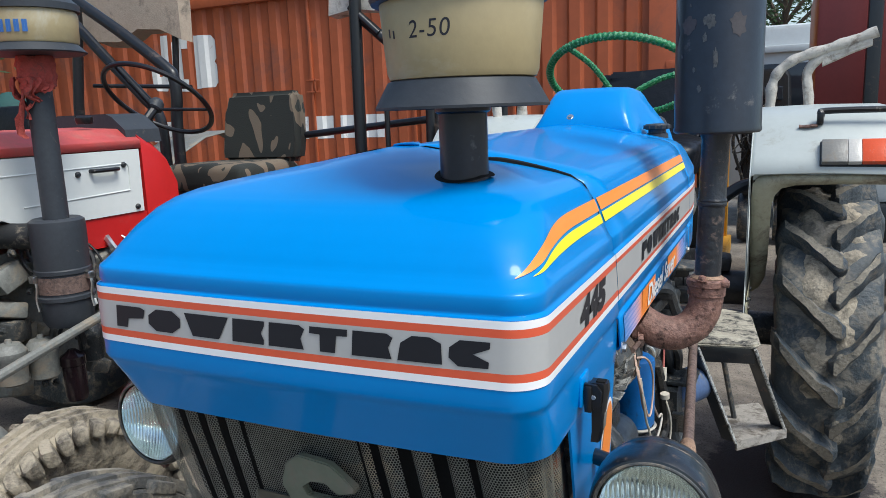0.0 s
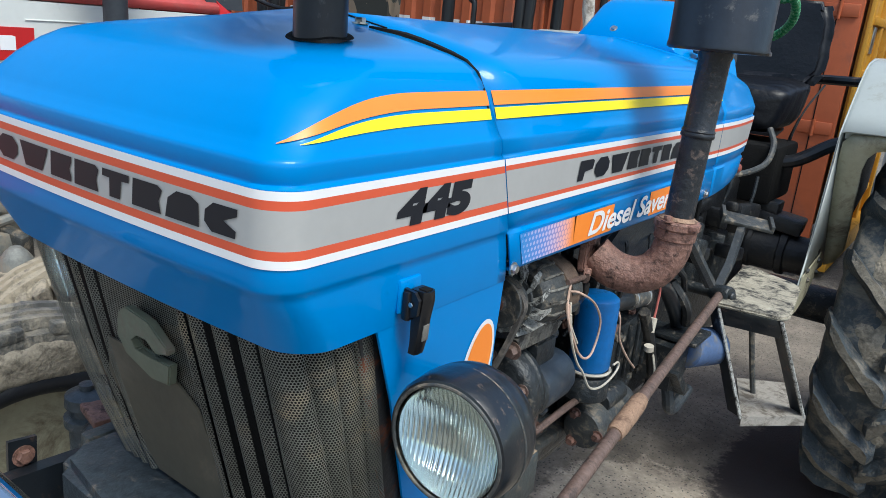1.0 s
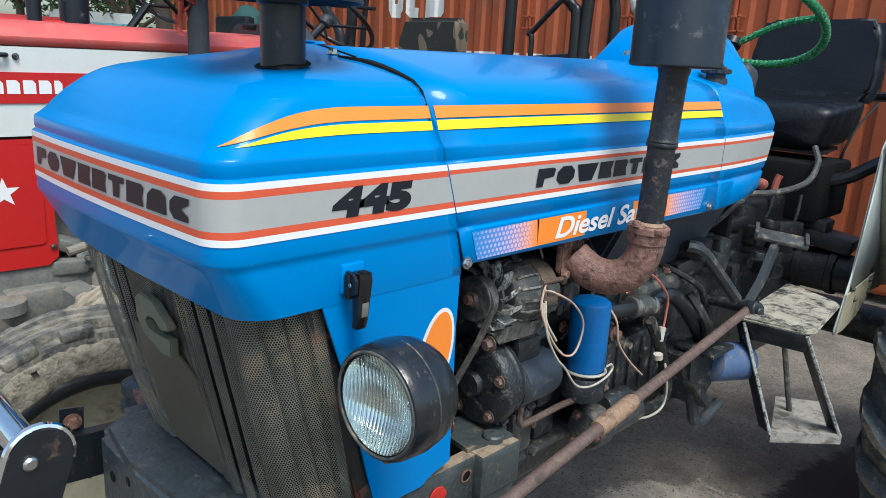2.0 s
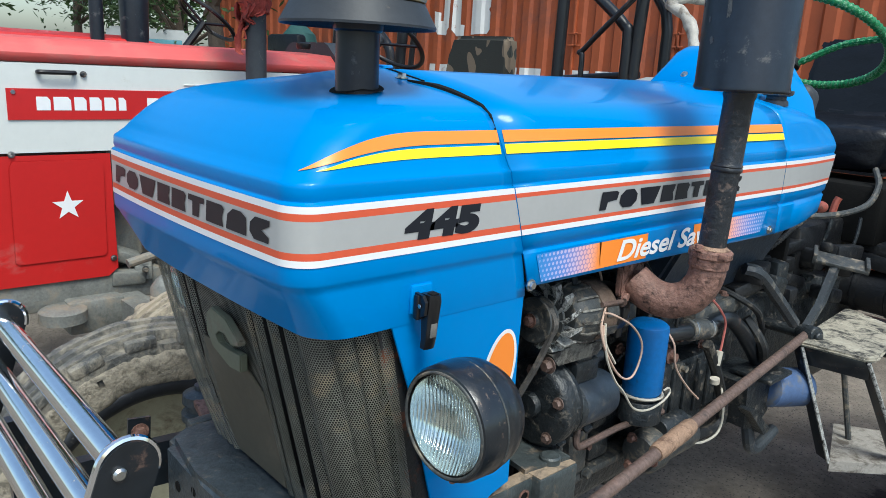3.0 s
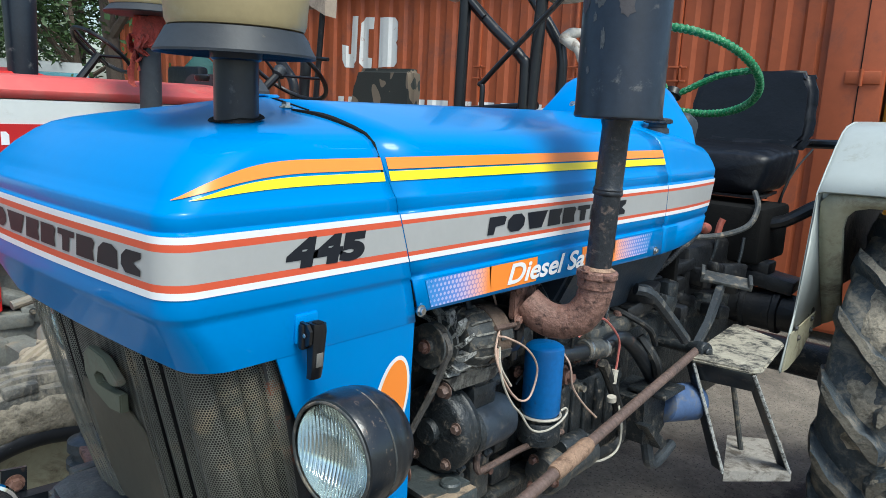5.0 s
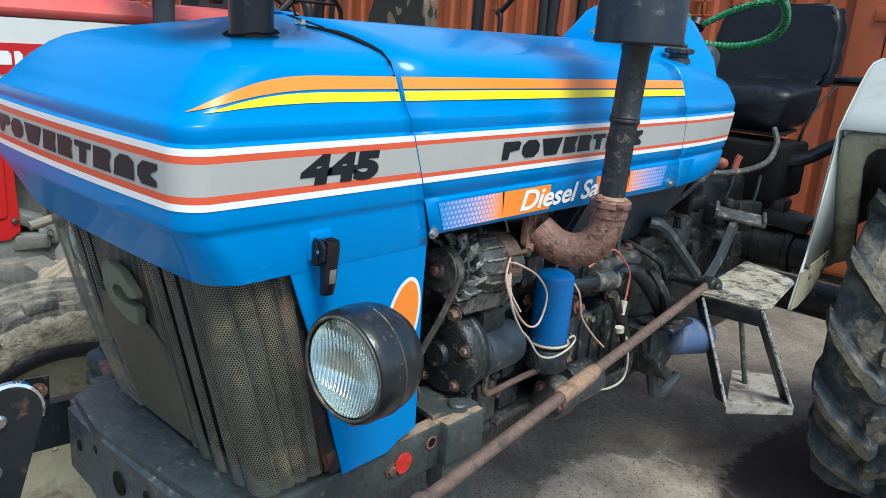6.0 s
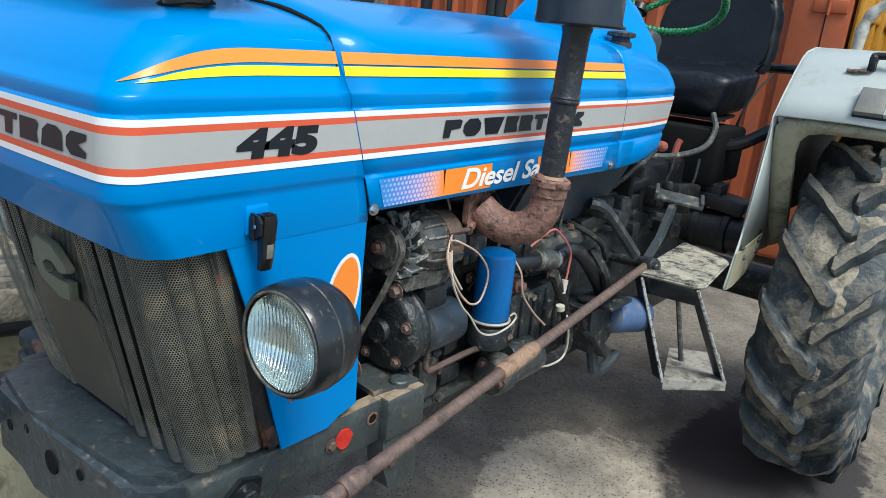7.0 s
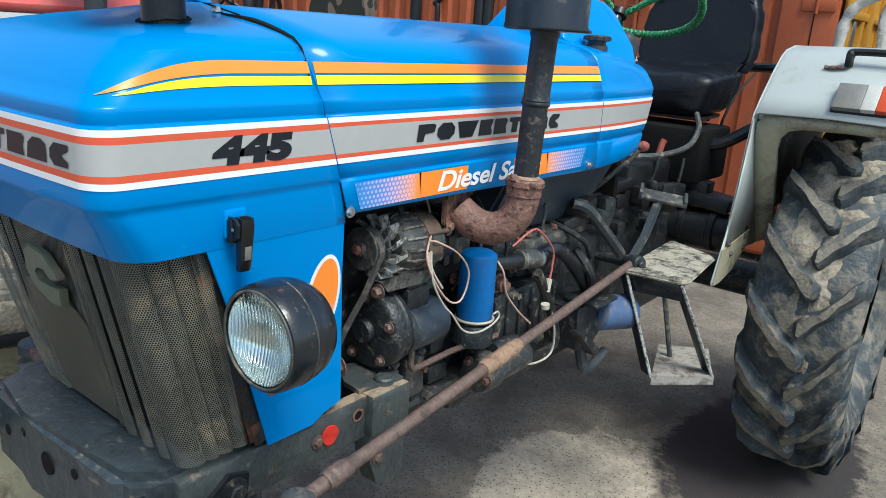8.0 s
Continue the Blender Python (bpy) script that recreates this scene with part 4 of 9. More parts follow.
def build_cowl():
    """The raised dash cowl behind the bonnet."""
    bm = B()
    rings = []
    for y, hw, top, wide in ((1.545, 0.165, 1.708, 0.19), (1.60, 0.145, 1.765, 0.187), (1.645, 0.132, 1.812, 0.186), (1.69, 0.132, 1.83, 0.192), (1.75, 0.143, 1.832, 0.208), (1.82, 0.156, 1.822, 0.226), (1.88, 0.16, 1.80, 0.236)):
        ring = [(wide + 0.03, 1.59), (wide, 1.68)]
        ring += [(wide - (wide - hw) * t, 1.68 + (top - 0.02 - 1.68) * t) for t in (0.35, 0.7, 1.0)]
        ring += [(hw - 0.012, top - 0.006), (hw - 0.03, top), (0.05, top + 0.002)]
        ring = ring + [(-x, z) for x, z in reversed(ring)]
        rings.append([Vector((-0.008 + x, y, z)) for x, z in ring])
    loft(bm, rings)
    ob = part("dash_cowl", bm, M["blue"], tractor, "blue raised dash cowl", smooth=55)
    bm = B()
    bolt(bm, (-0.05, 1.575, 1.738), (0, -0.72, 0.7), 0.008, 0.008)
    part("screw", bm, M["steel"], ob)
    bm = B()
    cap = Vector((0.222, 1.635, 1.672))
    lathe(bm, [(0.036, -0.01), (0.034, 0.004), (0.028, 0.008), (0.028, 0.022)], cap, (0, 0, 1), 24)
    lathe(bm, [(0.036, 0.018), (0.040, 0.021), (0.0405, 0.031), (0.037, 0.035), (0.015, 0.037)], cap, (0, 0, 1), 32)
    for k in range(12):
        d = Vector((math.cos(k * math.pi / 6), math.sin(k * math.pi / 6), 0))
        cyl(bm, cap + d * 0.0395 + Vector((0, 0, 0.0205)), cap + d * 0.0395 + Vector((0, 0, 0.032)), 0.0045, seg=8)
    part("fuel_cap", bm, M["hat"], tractor, "dusty black fuel cap")
    # instrument panel behind the cowl
    bm = B()
    box(bm, (0.03, 1.935, 1.66), (0.36, 0.1, 0.13), 0.03, rot(-18, 0, 0), 4)
    part("instrument_panel", bm, M["hat"], tractor, "dusty dark grey instrument panel")
    bm = B()
    tube(bm, [(0.24, 1.90, 1.35), (0.252, 1.95, 1.345), (0.262, 1.99, 1.337)], 0.011, 10)
    lathe(bm, [(0.01, -0.022), (0.017, -0.017), (0.02, 0.0), (0.017, 0.015), (0.006, 0.022)], (0.264, 2.0, 1.336), (0.2, 1, -0.12), 16)
    part("knob", bm, M["grip_red"], tractor, "worn red lever knob")


build_cowl()


def grille_taper(z):
    """How far the grille's far half is drawn in at a height."""
    return float(np.interp(z, (0.89, 0.96, 1.09, 1.28), (0.66, 0.8, 0.98, 1.1)))


def grille_line(z, n=680):
    """The grille's plan at a height: from the back of its near side round the front; each point with its run along the sheet."""
    y0 = 0.034 + (1.31 - z) * 0.18
    hw, r, depth = 0.338, 0.045, 0.13
    flat = [(hw, y0 + depth), (hw, y0 + r)] + [(hw - r + r * math.cos(a), y0 + r - r * math.sin(a)) for a in (math.pi / 2 * k / 10 for k in range(1, 11))]
    flat = flat + [(-x, y) for x, y in reversed(flat)]
    run = [0.0]
    for a, b in zip(flat, flat[1:]):
        run.append(run[-1] + math.hypot(b[0] - a[0], b[1] - a[1]))
    total = run[-1]
    up = (z - 0.892) / 0.411
    near = [0.0, 0.032, 0.062, 0.092, 0.147, 0.203, 0.26, 0.316, 0.345]        # from the side round the corner, at the foot
    far = [0.59, 0.63, 0.67, 0.71, 0.75, 0.80, 0.85, 0.895]
    lean = lambda q: float(np.interp(q, (0.0, 0.147, 0.345, 0.59, total), (0.0, 0.147 * (1 + 0.29 * up), 0.345 + 0.043 * up, 0.59, total)))      # the near ribs lean towards the top
    ribs = list(zip(near, near[1:])) + list(zip(far, far[1:]))
    pts, arc = [], 0.0
    at = lambda q: (float(np.interp(q, run, [p[0] for p in flat])), float(np.interp(q, run, [p[1] for p in flat])))
    for k in range(n + 1):
        q = total * k / n
        x, y = at(lean(q))
        x2, y2 = at(min(lean(q) + 0.004, total))
        x1, y1 = at(max(lean(q) - 0.004, 0))
        tx, ty = x2 - x1, y2 - y1
        L = math.hypot(tx, ty) or 1
        nx, ny = -ty / L, tx / L
        if nx * x + ny * (y - y0 - 0.08) < 0:
            nx, ny = -nx, -ny
        h = 0.0
        for q0, q1 in ribs:
            f = (q - q0) / (q1 - q0)
            if 0 < f < 1:
                soft = q0 < near[4] - 0.001 or q0 > 0.79            # shallow waves on the side and corner, separate ribs over deep grooves in front
                share, high, low = (1.0, 0.36, 0.0) if soft else (0.62, 0.24, None)
                g = (f - (1 - share) / 2) / share
                h = high * (q1 - q0) * max(0, 1 - abs(2 * g - 1) ** 2) ** 0.5 if 0 < g < 1 else low
        groove = h is None
        h = h or 0.0
        x += nx * h
        p = Vector((XC + (x if x > 0 else x * grille_taper(z)), y + ny * h, z))
        arc += (p - pts[-1][0]).length if pts else 0.0
        pts.append((p, arc, groove))
    return pts


def build_grille():
    grille = part("grille_frame", box(B(), (XC + 0.05, 0.195, 0.888), (0.55, 0.12, 0.012), 0.003), M["black_paint"], tractor, "black grille base")
    bm = B()
    uv = bm.loops.layers.uv.new("UVMap")
    zs = [0.892 + (1.303 - 0.892) * k / 8 for k in range(9)]
    rows = []
    for z in zs:
        rows.append([(bm.verts.new(p), s, z, groove) for p, s, groove in grille_line(z)])
    for a, b in zip(rows, rows[1:]):
        for i in range(len(a) - 1):
            q = (a[i], a[i + 1], b[i + 1], b[i])
            if any(v[3] for v in q):
                continue                               # open grooves between the front ribs
            f = bm.faces.new([v[0] for v in q])
            for lo, v in zip(f.loops, q):
                lo[uv].uv = (v[1], v[2])
    bmesh.ops.delete(bm, geom=[v for v in bm.verts if not v.link_faces], context="VERTS")
    part("grille_sheet", bm, M["grille"], grille, "dusty perforated ribbed steel grille", smooth=60)
    # radiator core close behind the sheet, coloured black for the gaps' shade
    bm = B()
    loft(bm, [[Vector((XC + (x if x > 0 else x * grille_taper(z)), y + (1.31 - z) * 0.18, z)) for x, y in ((-0.332, 0.085), (-0.322, 0.066), (-0.295, 0.056), (0.3, 0.057), (0.32, 0.075), (0.32, 0.155), (-0.33, 0.155))] for z in (0.9, 1.0, 1.1, 1.32)])
    part("radiator_core", bm, M["inside"], grille, "radiator behind the grille, black for the shade in the gaps")
    # dark blanking plate on the middle panel
    front = lambda u, v, w: Vector((u, 0.032 + (1.31 - v) * 0.18 - w, v))
    bm = B()
    out = [(-0.126, 0.90), (0.066, 0.90), (0.072, 0.963), (0.063, 1.036), (0.039, 1.102), (-0.014, 1.14), (-0.10, 1.15), (-0.195, 1.15), (-0.222, 1.072), (-0.186, 1.006), (-0.147, 0.929)]
    prism(bm, out, front, 0.004)
    part("blanking_plate", bm, M["grille_plate"], grille, "olive grey plate on the grille's middle")
    # emblem: an open six-sided ring with one free arm
    bm = B()
    ring = [(-0.137, 1.222), (-0.105, 1.244), (-0.04, 1.236), (0.006, 1.194), (0.004, 1.182), (-0.036, 1.170), (-0.056, 1.196), (-0.088, 1.194), (-0.112, 1.176), (-0.104, 1.154), (-0.062, 1.152),
            (0.004, 1.162), (-0.014, 1.112), (-0.066, 1.106), (-0.14, 1.134), (-0.156, 1.172)]
    ring = [(-0.137 + (u + 0.137) * 0.88, 1.235 + (v - 1.235) * 0.86) for u, v in ring]
    prism(bm, ring, lambda u, v, w: front(u + 0.034, v + 0.008, w + 0.008), 0.016)
    bmesh.ops.bevel(bm, geom=list(bm.edges), offset=0.0025, segments=2, affect="EDGES")
    part("emblem", bm, M["emblem"], grille, "olive grey open hexagonal emblem plate")
    # rusty edge strip between grille and panel
    bm = B()
    box(bm, (XC + 0.342, 0.206, 1.10), (0.012, 0.044, 0.43), 0.002, rot(15.5, 0, 0))
    box(bm, (XC + 0.347, 0.262, 0.905), (0.006, 0.03, 0.05), 0.002, rot(15.5, 0, 0))
    box(bm, (XC + 0.346, 0.186, 1.10), (0.004, 0.006, 0.42), 0.001, rot(13, 0, 0))
    part("edge_strip", bm, M["strip_rust"], grille, "rusty black strip beside the grille")


build_grille()


def build_front_frame():
    bm = B()
    out = [(-0.315, 0.06), (-0.28, 0.004), (-0.1, 0.0), (0.25, 0.012), (0.305, 0.07), (0.305, 0.30), (-0.315, 0.30)]
    prism(bm, out, lambda u, v, w: Vector((XC + 0.02 + u, v, 0.70 + w)), 0.183)
    bmesh.ops.bevel(bm, geom=list(bm.edges), offset=0.02, segments=4, affect="EDGES")
    frame_ = part("front_bolster", noisy(bm, 0.002, 9), M["bolster"], tractor, "worn blue-black cast front bolster")
    for x, z, r in ((-0.034, 0.80, 0.025), (-0.137, 0.829, 0.011), (0.075, 0.824, 0.011), (-0.22, 0.8, 0.012)):
        bm = B()
        lathe(bm, [(r * 1.02, -0.006), (r, 0.0016), (r * 0.9, 0.0018), (0.0001, 0.0018)], (x, 0.0015 if x < 0.05 else 0.005, z), (0, -1, 0), 24, caps=False)
        part("bolt_hole", bm, M["inside"], frame_, "dark round hole")
    # side rails with end bracket
    for s in (1, -1):
        x = XC + s * 0.325
        bm = B()
        box(bm, (x, 0.37, 0.815), (0.034, 0.56, 0.105), 0.006)
        rail = part("side_rail", noisy(bm, 0.0015, 14), M["rail"], tractor, "chipped cast side rail")
        bm = B()
        box(bm, (x + s * 0.008, 0.632, 0.82), (0.066, 0.13, 0.10), 0.008)
        part("bracket", noisy(bm, 0.002, 12), M["rail"], rail, "dusty cast bracket end")
        bm = B()
        prism(bm, [(0.57, 0.775), (0.69, 0.775), (0.694, 0.63), (0.66, 0.61), (0.60, 0.63), (0.575, 0.70)], lambda u, v, w: Vector((x + s * (w - 0.02), u, v)), 0.05)
        part("gusset", noisy(bm, 0.002, 12), M["rail"], rail, "blue-black lower web of the bracket")
        bm = B()
        prism(bm, [(0.56, 0.0), (0.69, 0.02), (0.70, -0.1), (0.62, -0.13), (0.57, -0.06)], lambda u, v, w: Vector((x + s * (v + 0.0), u, 0.868 + w)), 0.012)
        part("flange", noisy(bm, 0.002, 12), M["rail"], rail)
        bm = B()
        box(bm, (x, 0.47, 0.8685), (0.03, 0.34, 0.003), 0.001)
        box(bm, (x + s * 0.008, 0.632, 0.8715), (0.058, 0.122, 0.003), 0.001)
        part("dust_layer", noisy(bm, 0.0015, 25), M["dusty_top"], rail, "tan dust and worn paint along the top")
        bm = B()
        lathe(bm, [(0.0145, -0.004), (0.017, 0.002), (0.012, 0.003), (0.011, -0.0)], (x + s * 0.0175, 0.542, 0.832), (s, 0, 0), 20, caps=False)
        part("hole_rim", bm, M["rust"], rail, "rusty hole rim")
        bm = B()
        lathe(bm, [(0.012, 0.001), (0.0005, 0.001)], (x + s * 0.0175, 0.542, 0.832), (s, 0, 0), 20, caps=False)
        part("bolt_hole", bm, M["inside"], rail, "dark round hole")
        part("stud_nut", bolt(B(), (x - s * 0.06, 0.55, 0.925), (0, -1, 0), 0.02, 0.028), M["rust"], rail, "rusty stud nut")
        bm = B()
        cyl(bm, (x, 0.645, 0.862), (x, 0.645, 0.89), 0.024, edge=0.004)
        part("boss", bm, M["rail"], rail)
        bm = B()
        bolt(bm, (x + s * 0.018, 0.42, 0.815), (s, 0, 0), 0.011)
        part("bolt", bm, M["rust_bar"], rail)
        bm = B()
        bolt(bm, (x + s * 0.03, 0.60, 0.70), (s, 0, 0), 0.012)
        part("bolt", bm, M["rust_bar"], rail)
        bm = B()
        out = [(0.115, 0.73), (0.225, 0.73), (0.235, 0.83), (0.19, 0.845), (0.13, 0.80)]
        prism(bm, out, lambda u, v, w: Vector((x + s * (0.018 + w), u, v)), 0.01)
        plate = part("corner_plate", bm, M["black_paint"], rail, "black bolted corner plate")
        bm = B()
        bolt(bm, (x + s * 0.028, 0.20, 0.805), (s, 0, 0), 0.02, 0.018)
        part("hex_bolt", bm, M["dark_iron"], rail, "large dark hexagon bolt")
    bm = B()
    lathe(bm, [(0.024, 0), (0.023, 0.003), (0.002, 0.004)], (XC + 0.344, 0.455, 0.818), (1, 0, 0), 20)
    part("paint_dab", noisy(bm, 0.003, 60), M["paint_red_dot"], frame_, "dab of red paint")
    # stub arms towards the guard
    for s in (1, -1):
        bm = B()
        prism(bm, [(0.07, 0.75), (0.07, 0.858), (-0.05, 0.866), (-0.20, 0.87), (-0.235, 1.0), (-0.30, 1.0), (-0.29, 0.78)], lambda u, v, w: Vector((s * (0.318 + w), u, v)), 0.03)
        arm = part("guard_arm", bm, M["black_paint"], tractor, "black arm of the front guard")
        bm = B()
        prism(bm, [(-0.058, 0.85), (-0.008, 0.845), (-0.004, 0.915), (-0.054, 0.922)], lambda u, v, w: Vector((s * (0.35 + w), u, v)), 0.008)
        lug = part("lug_plate", bm, M["black_paint"], arm)
        bm = B()
        bolt(bm, (s * 0.35, -0.03, 0.885), (-s, 0, 0), 0.014, 0.012)
        part("lug_bolt", bm, M["rust"], arm, "rusty lug bolt")
    # beam axle
    bm = B()
    loft(bm, [[Vector((x, 0.28 + dy, z + dz)) for dy, dz in ((-0.05, -0.05), (0.05, -0.05), (0.05, 0.05), (-0.05, 0.05))] for x, z in ((-0.72, 0.42), (-0.4, 0.50), (XC, 0.62), (0.32, 0.50), (0.64, 0.42))])
    part("front_axle", bm, M["bolster"], tractor, "blue-black front beam axle")


build_front_frame()


def build_guard():
    """Chromed tube guard in front of the grille, between two black end plates."""
    rows = ((-0.285, 1.205), (-0.31, 1.13), (-0.335, 1.055))
    guard = part("front_guard", tube(B(), [(-0.325, *rows[0]), (0.325, *rows[0])], 0.02, 16, smooth=False), M["chrome"], tractor, "chromed front guard tube")
    for y, z in rows[1:]:
        part("guard_tube", tube(B(), [(-0.325, y, z), (0.325, y, z)], 0.02, 16, smooth=False), M["chrome"], guard, "chromed guard tube")
    along, across = Vector((0, -0.31, -0.95)), Vector((0, -0.95, 0.31))
    top = Vector((0, -0.279, 1.203))
    for s in (1, -1):
        out = [top + across * (0.038 * math.cos(a)) - along * (0.04 * math.sin(a)) for a in (math.pi * k / 14 for k in range(15))]
        out += [top + along * 0.19 - across * 0.038, top + along * 0.22 - across * 0.015, top + along * 0.22 + across * 0.03, top + along * 0.19 + across * 0.04]
        bm = B()
        prism(bm, [(p.y, p.z) for p in out], lambda u, v, w: Vector((s * (0.325 + w), u, v)), 0.012)
        bmesh.ops.bevel(bm, geom=list(bm.edges), offset=0.002, segments=2, affect="EDGES")
        p = part("end_plate", bm, M["black_paint"], guard, "black chipped end plate of the guard")
        bm = B()
        rim = [Vector((s * 0.329, q.y, q.z)) for q in [out[-1]] + out[:15]]
        tube(bm, rim, 0.0055, 8, smooth=False)
        part("plate_rim", bm, M["chrome"], guard, "chromed rim")
        for y, z in ((-0.292, 1.203), (-0.303, 1.136)):
            bm = B()
            lathe(bm, [(0.009, 0.0), (0.009, 0.004), (0.006, 0.007), (0.001, 0.007)], (s * 0.337, y, z), (s, 0, 0), 14)
            part("rivet", bm, M["steel"], guard, "bright rivet")


build_guard()


def build_headlamps():
    for s, x in ((1, 0.445), (-1, XC - 0.503)):
        c = Vector((x, 0.166, 1.177))
        way = Vector((0.04 * s, -1, 0.0)).normalized()
        prof = [(0.094, 0.012), (0.102, 0.009), (0.106, 0.0), (0.107, -0.02), (0.108, -0.045), (0.107, -0.07), (0.104, -0.082), (0.105, -0.086), (0.1, -0.11), (0.086, -0.138), (0.06, -0.158), (0.03, -0.166), (0.002, -0.168)]
        prof = [(r * 0.885, h * (0.86 if h > -0.03 else 0.72)) for r, h in prof]
        shell = part("headlamp", lathe(B(), prof, c, way, 48, caps=False), M["lamp_paint"], tractor, "black round headlamp housing with chipped paint")
        part("reflector", lathe(B(), [(0.077, 0.002), (0.076, -0.025), (0.064, -0.05), (0.036, -0.062), (0.01, -0.066)], c, way, 48, caps=False), M["reflector"], shell, "bright headlamp reflector")
        # deep dish with narrow upright flutes: added metal, for the glints of fluted glass
        bm = B()
        a, b = Vector((1, 0, 0)), Vector((0, 0, 1))
        n, m = 230, 24
        grid = {}
        for i in range(n + 1):
            for j in range(m + 1):
                u, v = (i / n * 2 - 1), (j / m * 2 - 1)
                uu, vv = u * math.sqrt(1 - v * v / 2), v * math.sqrt(1 - u * u / 2)
                rr = uu * uu + vv * vv
                flute = abs(math.cos(uu * 0.079 / 0.0135 * 2 * math.pi)) ** 0.5
                h = 0.003 - 0.036 * (1 - rr) + 0.0016 * flute * min(1, 6 * (1 - rr))
                grid[i, j] = bm.verts.new(c + a * uu * 0.079 + b * vv * 0.079 + way * h)
        for i in range(n):
            for j in range(m):
                bm.faces.new((grid[i, j], grid[i + 1, j], grid[i + 1, j + 1], grid[i, j + 1]))
        part("fluted_sheet", bm, M["optic"], shell, "added fluted metal sheet giving the glints of fluted headlamp glass", smooth=80)
        lens = part("lens", lathe(B(), [(0.083, 0.008), (0.07, 0.0125), (0.05, 0.0165), (0.025, 0.019), (0.001, 0.02)], c, way, 48, caps=False), M["lens_glass"], shell, "clear headlamp glass", smooth=80)
        lens.visible_shadow = False
        bm = B()
        b1, b2 = frame_of(way)
        tube(bm, [c + way * 0.0095 + (b1 * math.cos(t) + b2 * math.sin(t)) * 0.0845 for t in (2 * math.pi * k / 48 for k in range(49))], 0.0028, 8, smooth=False)
        part("lens_ring", bm, M["cast"], shell, "worn grey ring round the glass")
        bm = B()
        tube(bm, [c + Vector((0.0932 * math.cos(t), 0.042, 0.0932 * math.sin(t))) for t in (2 * math.pi * k / 40 for k in range(41))], 0.0022, 6, smooth=False)
        part("seam", bm, M["cast"], shell, "worn seam ring")
        bm = B()
        box(bm, c + Vector((0, 0.02, -0.096)), (0.022, 0.014, 0.016), 0.003)
        bolt(bm, c + Vector((0, 0.02, -0.10)), (0, 0, -1), 0.007)
        part("clamp_screw", bm, M["rust"], shell, "rusty clamp screw")
        bm = B()
        cyl(bm, c + Vector((-s * 0.06, 0.13, -0.0)), c + Vector((-s * 0.13, 0.16, 0.0)), 0.014)
        part("stalk", bm, M["black_paint"], shell)


build_headlamps()


def skin_z(x, y):
    """Height of the front bonnet's top at a place near its middle."""
    rows = [r for r in SHELL if r[0] >= 1.558]
    zs = [r[0] for r in rows]
    return min(float(np.interp(W - abs(x - XC), [r[1] for r in rows], zs)), float(np.interp(y - FRONT, [r[2] for r in rows], zs)))


def build_precleaner():
    c = Vector((0.155, 0.185, 0))
    pre = part("air_intake", cyl(B(), c + Vector((0, 0, 1.64)), c + Vector((0, 0, 1.775)), 0.037, seg=32), M["muffler"], tractor, "black air intake stem through the bonnet")
    part("intake_hole", loft(B(), [[Vector((c.x + r * math.cos(a), c.y + r * math.sin(a), skin_z(c.x + r * math.cos(a), c.y + r * math.sin(a)) + dz)) for a in (2 * math.pi * k / 40 for k in range(40))] for r, dz in ((0.0465, 0.0003), (0.046, 0.001), (0.036, 0.001))], caps=False), M["inside"], pre, "dark hole round the stem")
    part("collar", lathe(B(), [(0.037, 1.768), (0.042, 1.771), (0.043, 1.79), (0.03, 1.80)], c, (0, 0, 1), 32), M["muffler"], pre)
    part("rain_cap", lathe(B(), [(0.045, 1.80), (0.112, 1.796), (0.1285, 1.776), (0.1305, 1.776), (0.131, 1.780), (0.111, 1.816), (0.10, 1.82)], c, (0, 0, 1), 64), M["hat"], pre, "dusty grey flared skirt")
    # added black disc: the shade of the hollow skirt, put in as colour
    part("cap_shade", lathe(B(), [(0.036, 1.782), (0.08, 1.781), (0.118, 1.779)], c, (0, 0, 1), 48, caps=False), M["inside"], pre, "black disc giving the shade under the skirt")
    bowl = part("bowl", lathe(B(), [(0.1, 1.817), (0.109, 1.819), (0.113, 1.828), (0.121, 1.925), (0.119, 1.93), (0.1, 1.93)], c + Vector((0.003, 0, 0)), (0, 0, 1), 64), M["bowl"], pre, "dusty amber plastic dust bowl with marker writing")
    part("lid", lathe(B(), [(0.1, 1.925), (0.13, 1.927), (0.133, 1.934), (0.131, 1.945), (0.122, 1.95), (0.118, 1.975), (0.10, 1.988), (0.04, 1.996), (0.01, 2.0)], c, (0, 0, 1), 64), M["hat"], pre, "grey lid")
    r = 0.1205
    def wrap(u, v):
        a = math.radians(-106) + u / r
        return c + Vector((0.003 + (r - 0.003 + (v - 0.007) * 0.083) * math.cos(a), (r - 0.003 + (v - 0.007) * 0.083) * math.sin(a), 1.872 + v))
    lettering("writing", "2-50", 0.033, wrap, M["pen"], bowl, "black marker figures 2-50", shear=0.15, bold=0.0, space=1.1)
    bm = B()
    def quad(u0, u1, v0, v1):
        bm.faces.new([bm.verts.new(wrap(u, v)) for u, v in ((u0, v0), (u1, v0), (u1, v1), (u0, v1))])
    quad(-0.046, -0.042, 0.004, 0.016)
    quad(-0.034, -0.03, 0.002, 0.013)
    part("pen_mark", bm, M["pen"], bowl, "faded pen strokes")


build_precleaner()


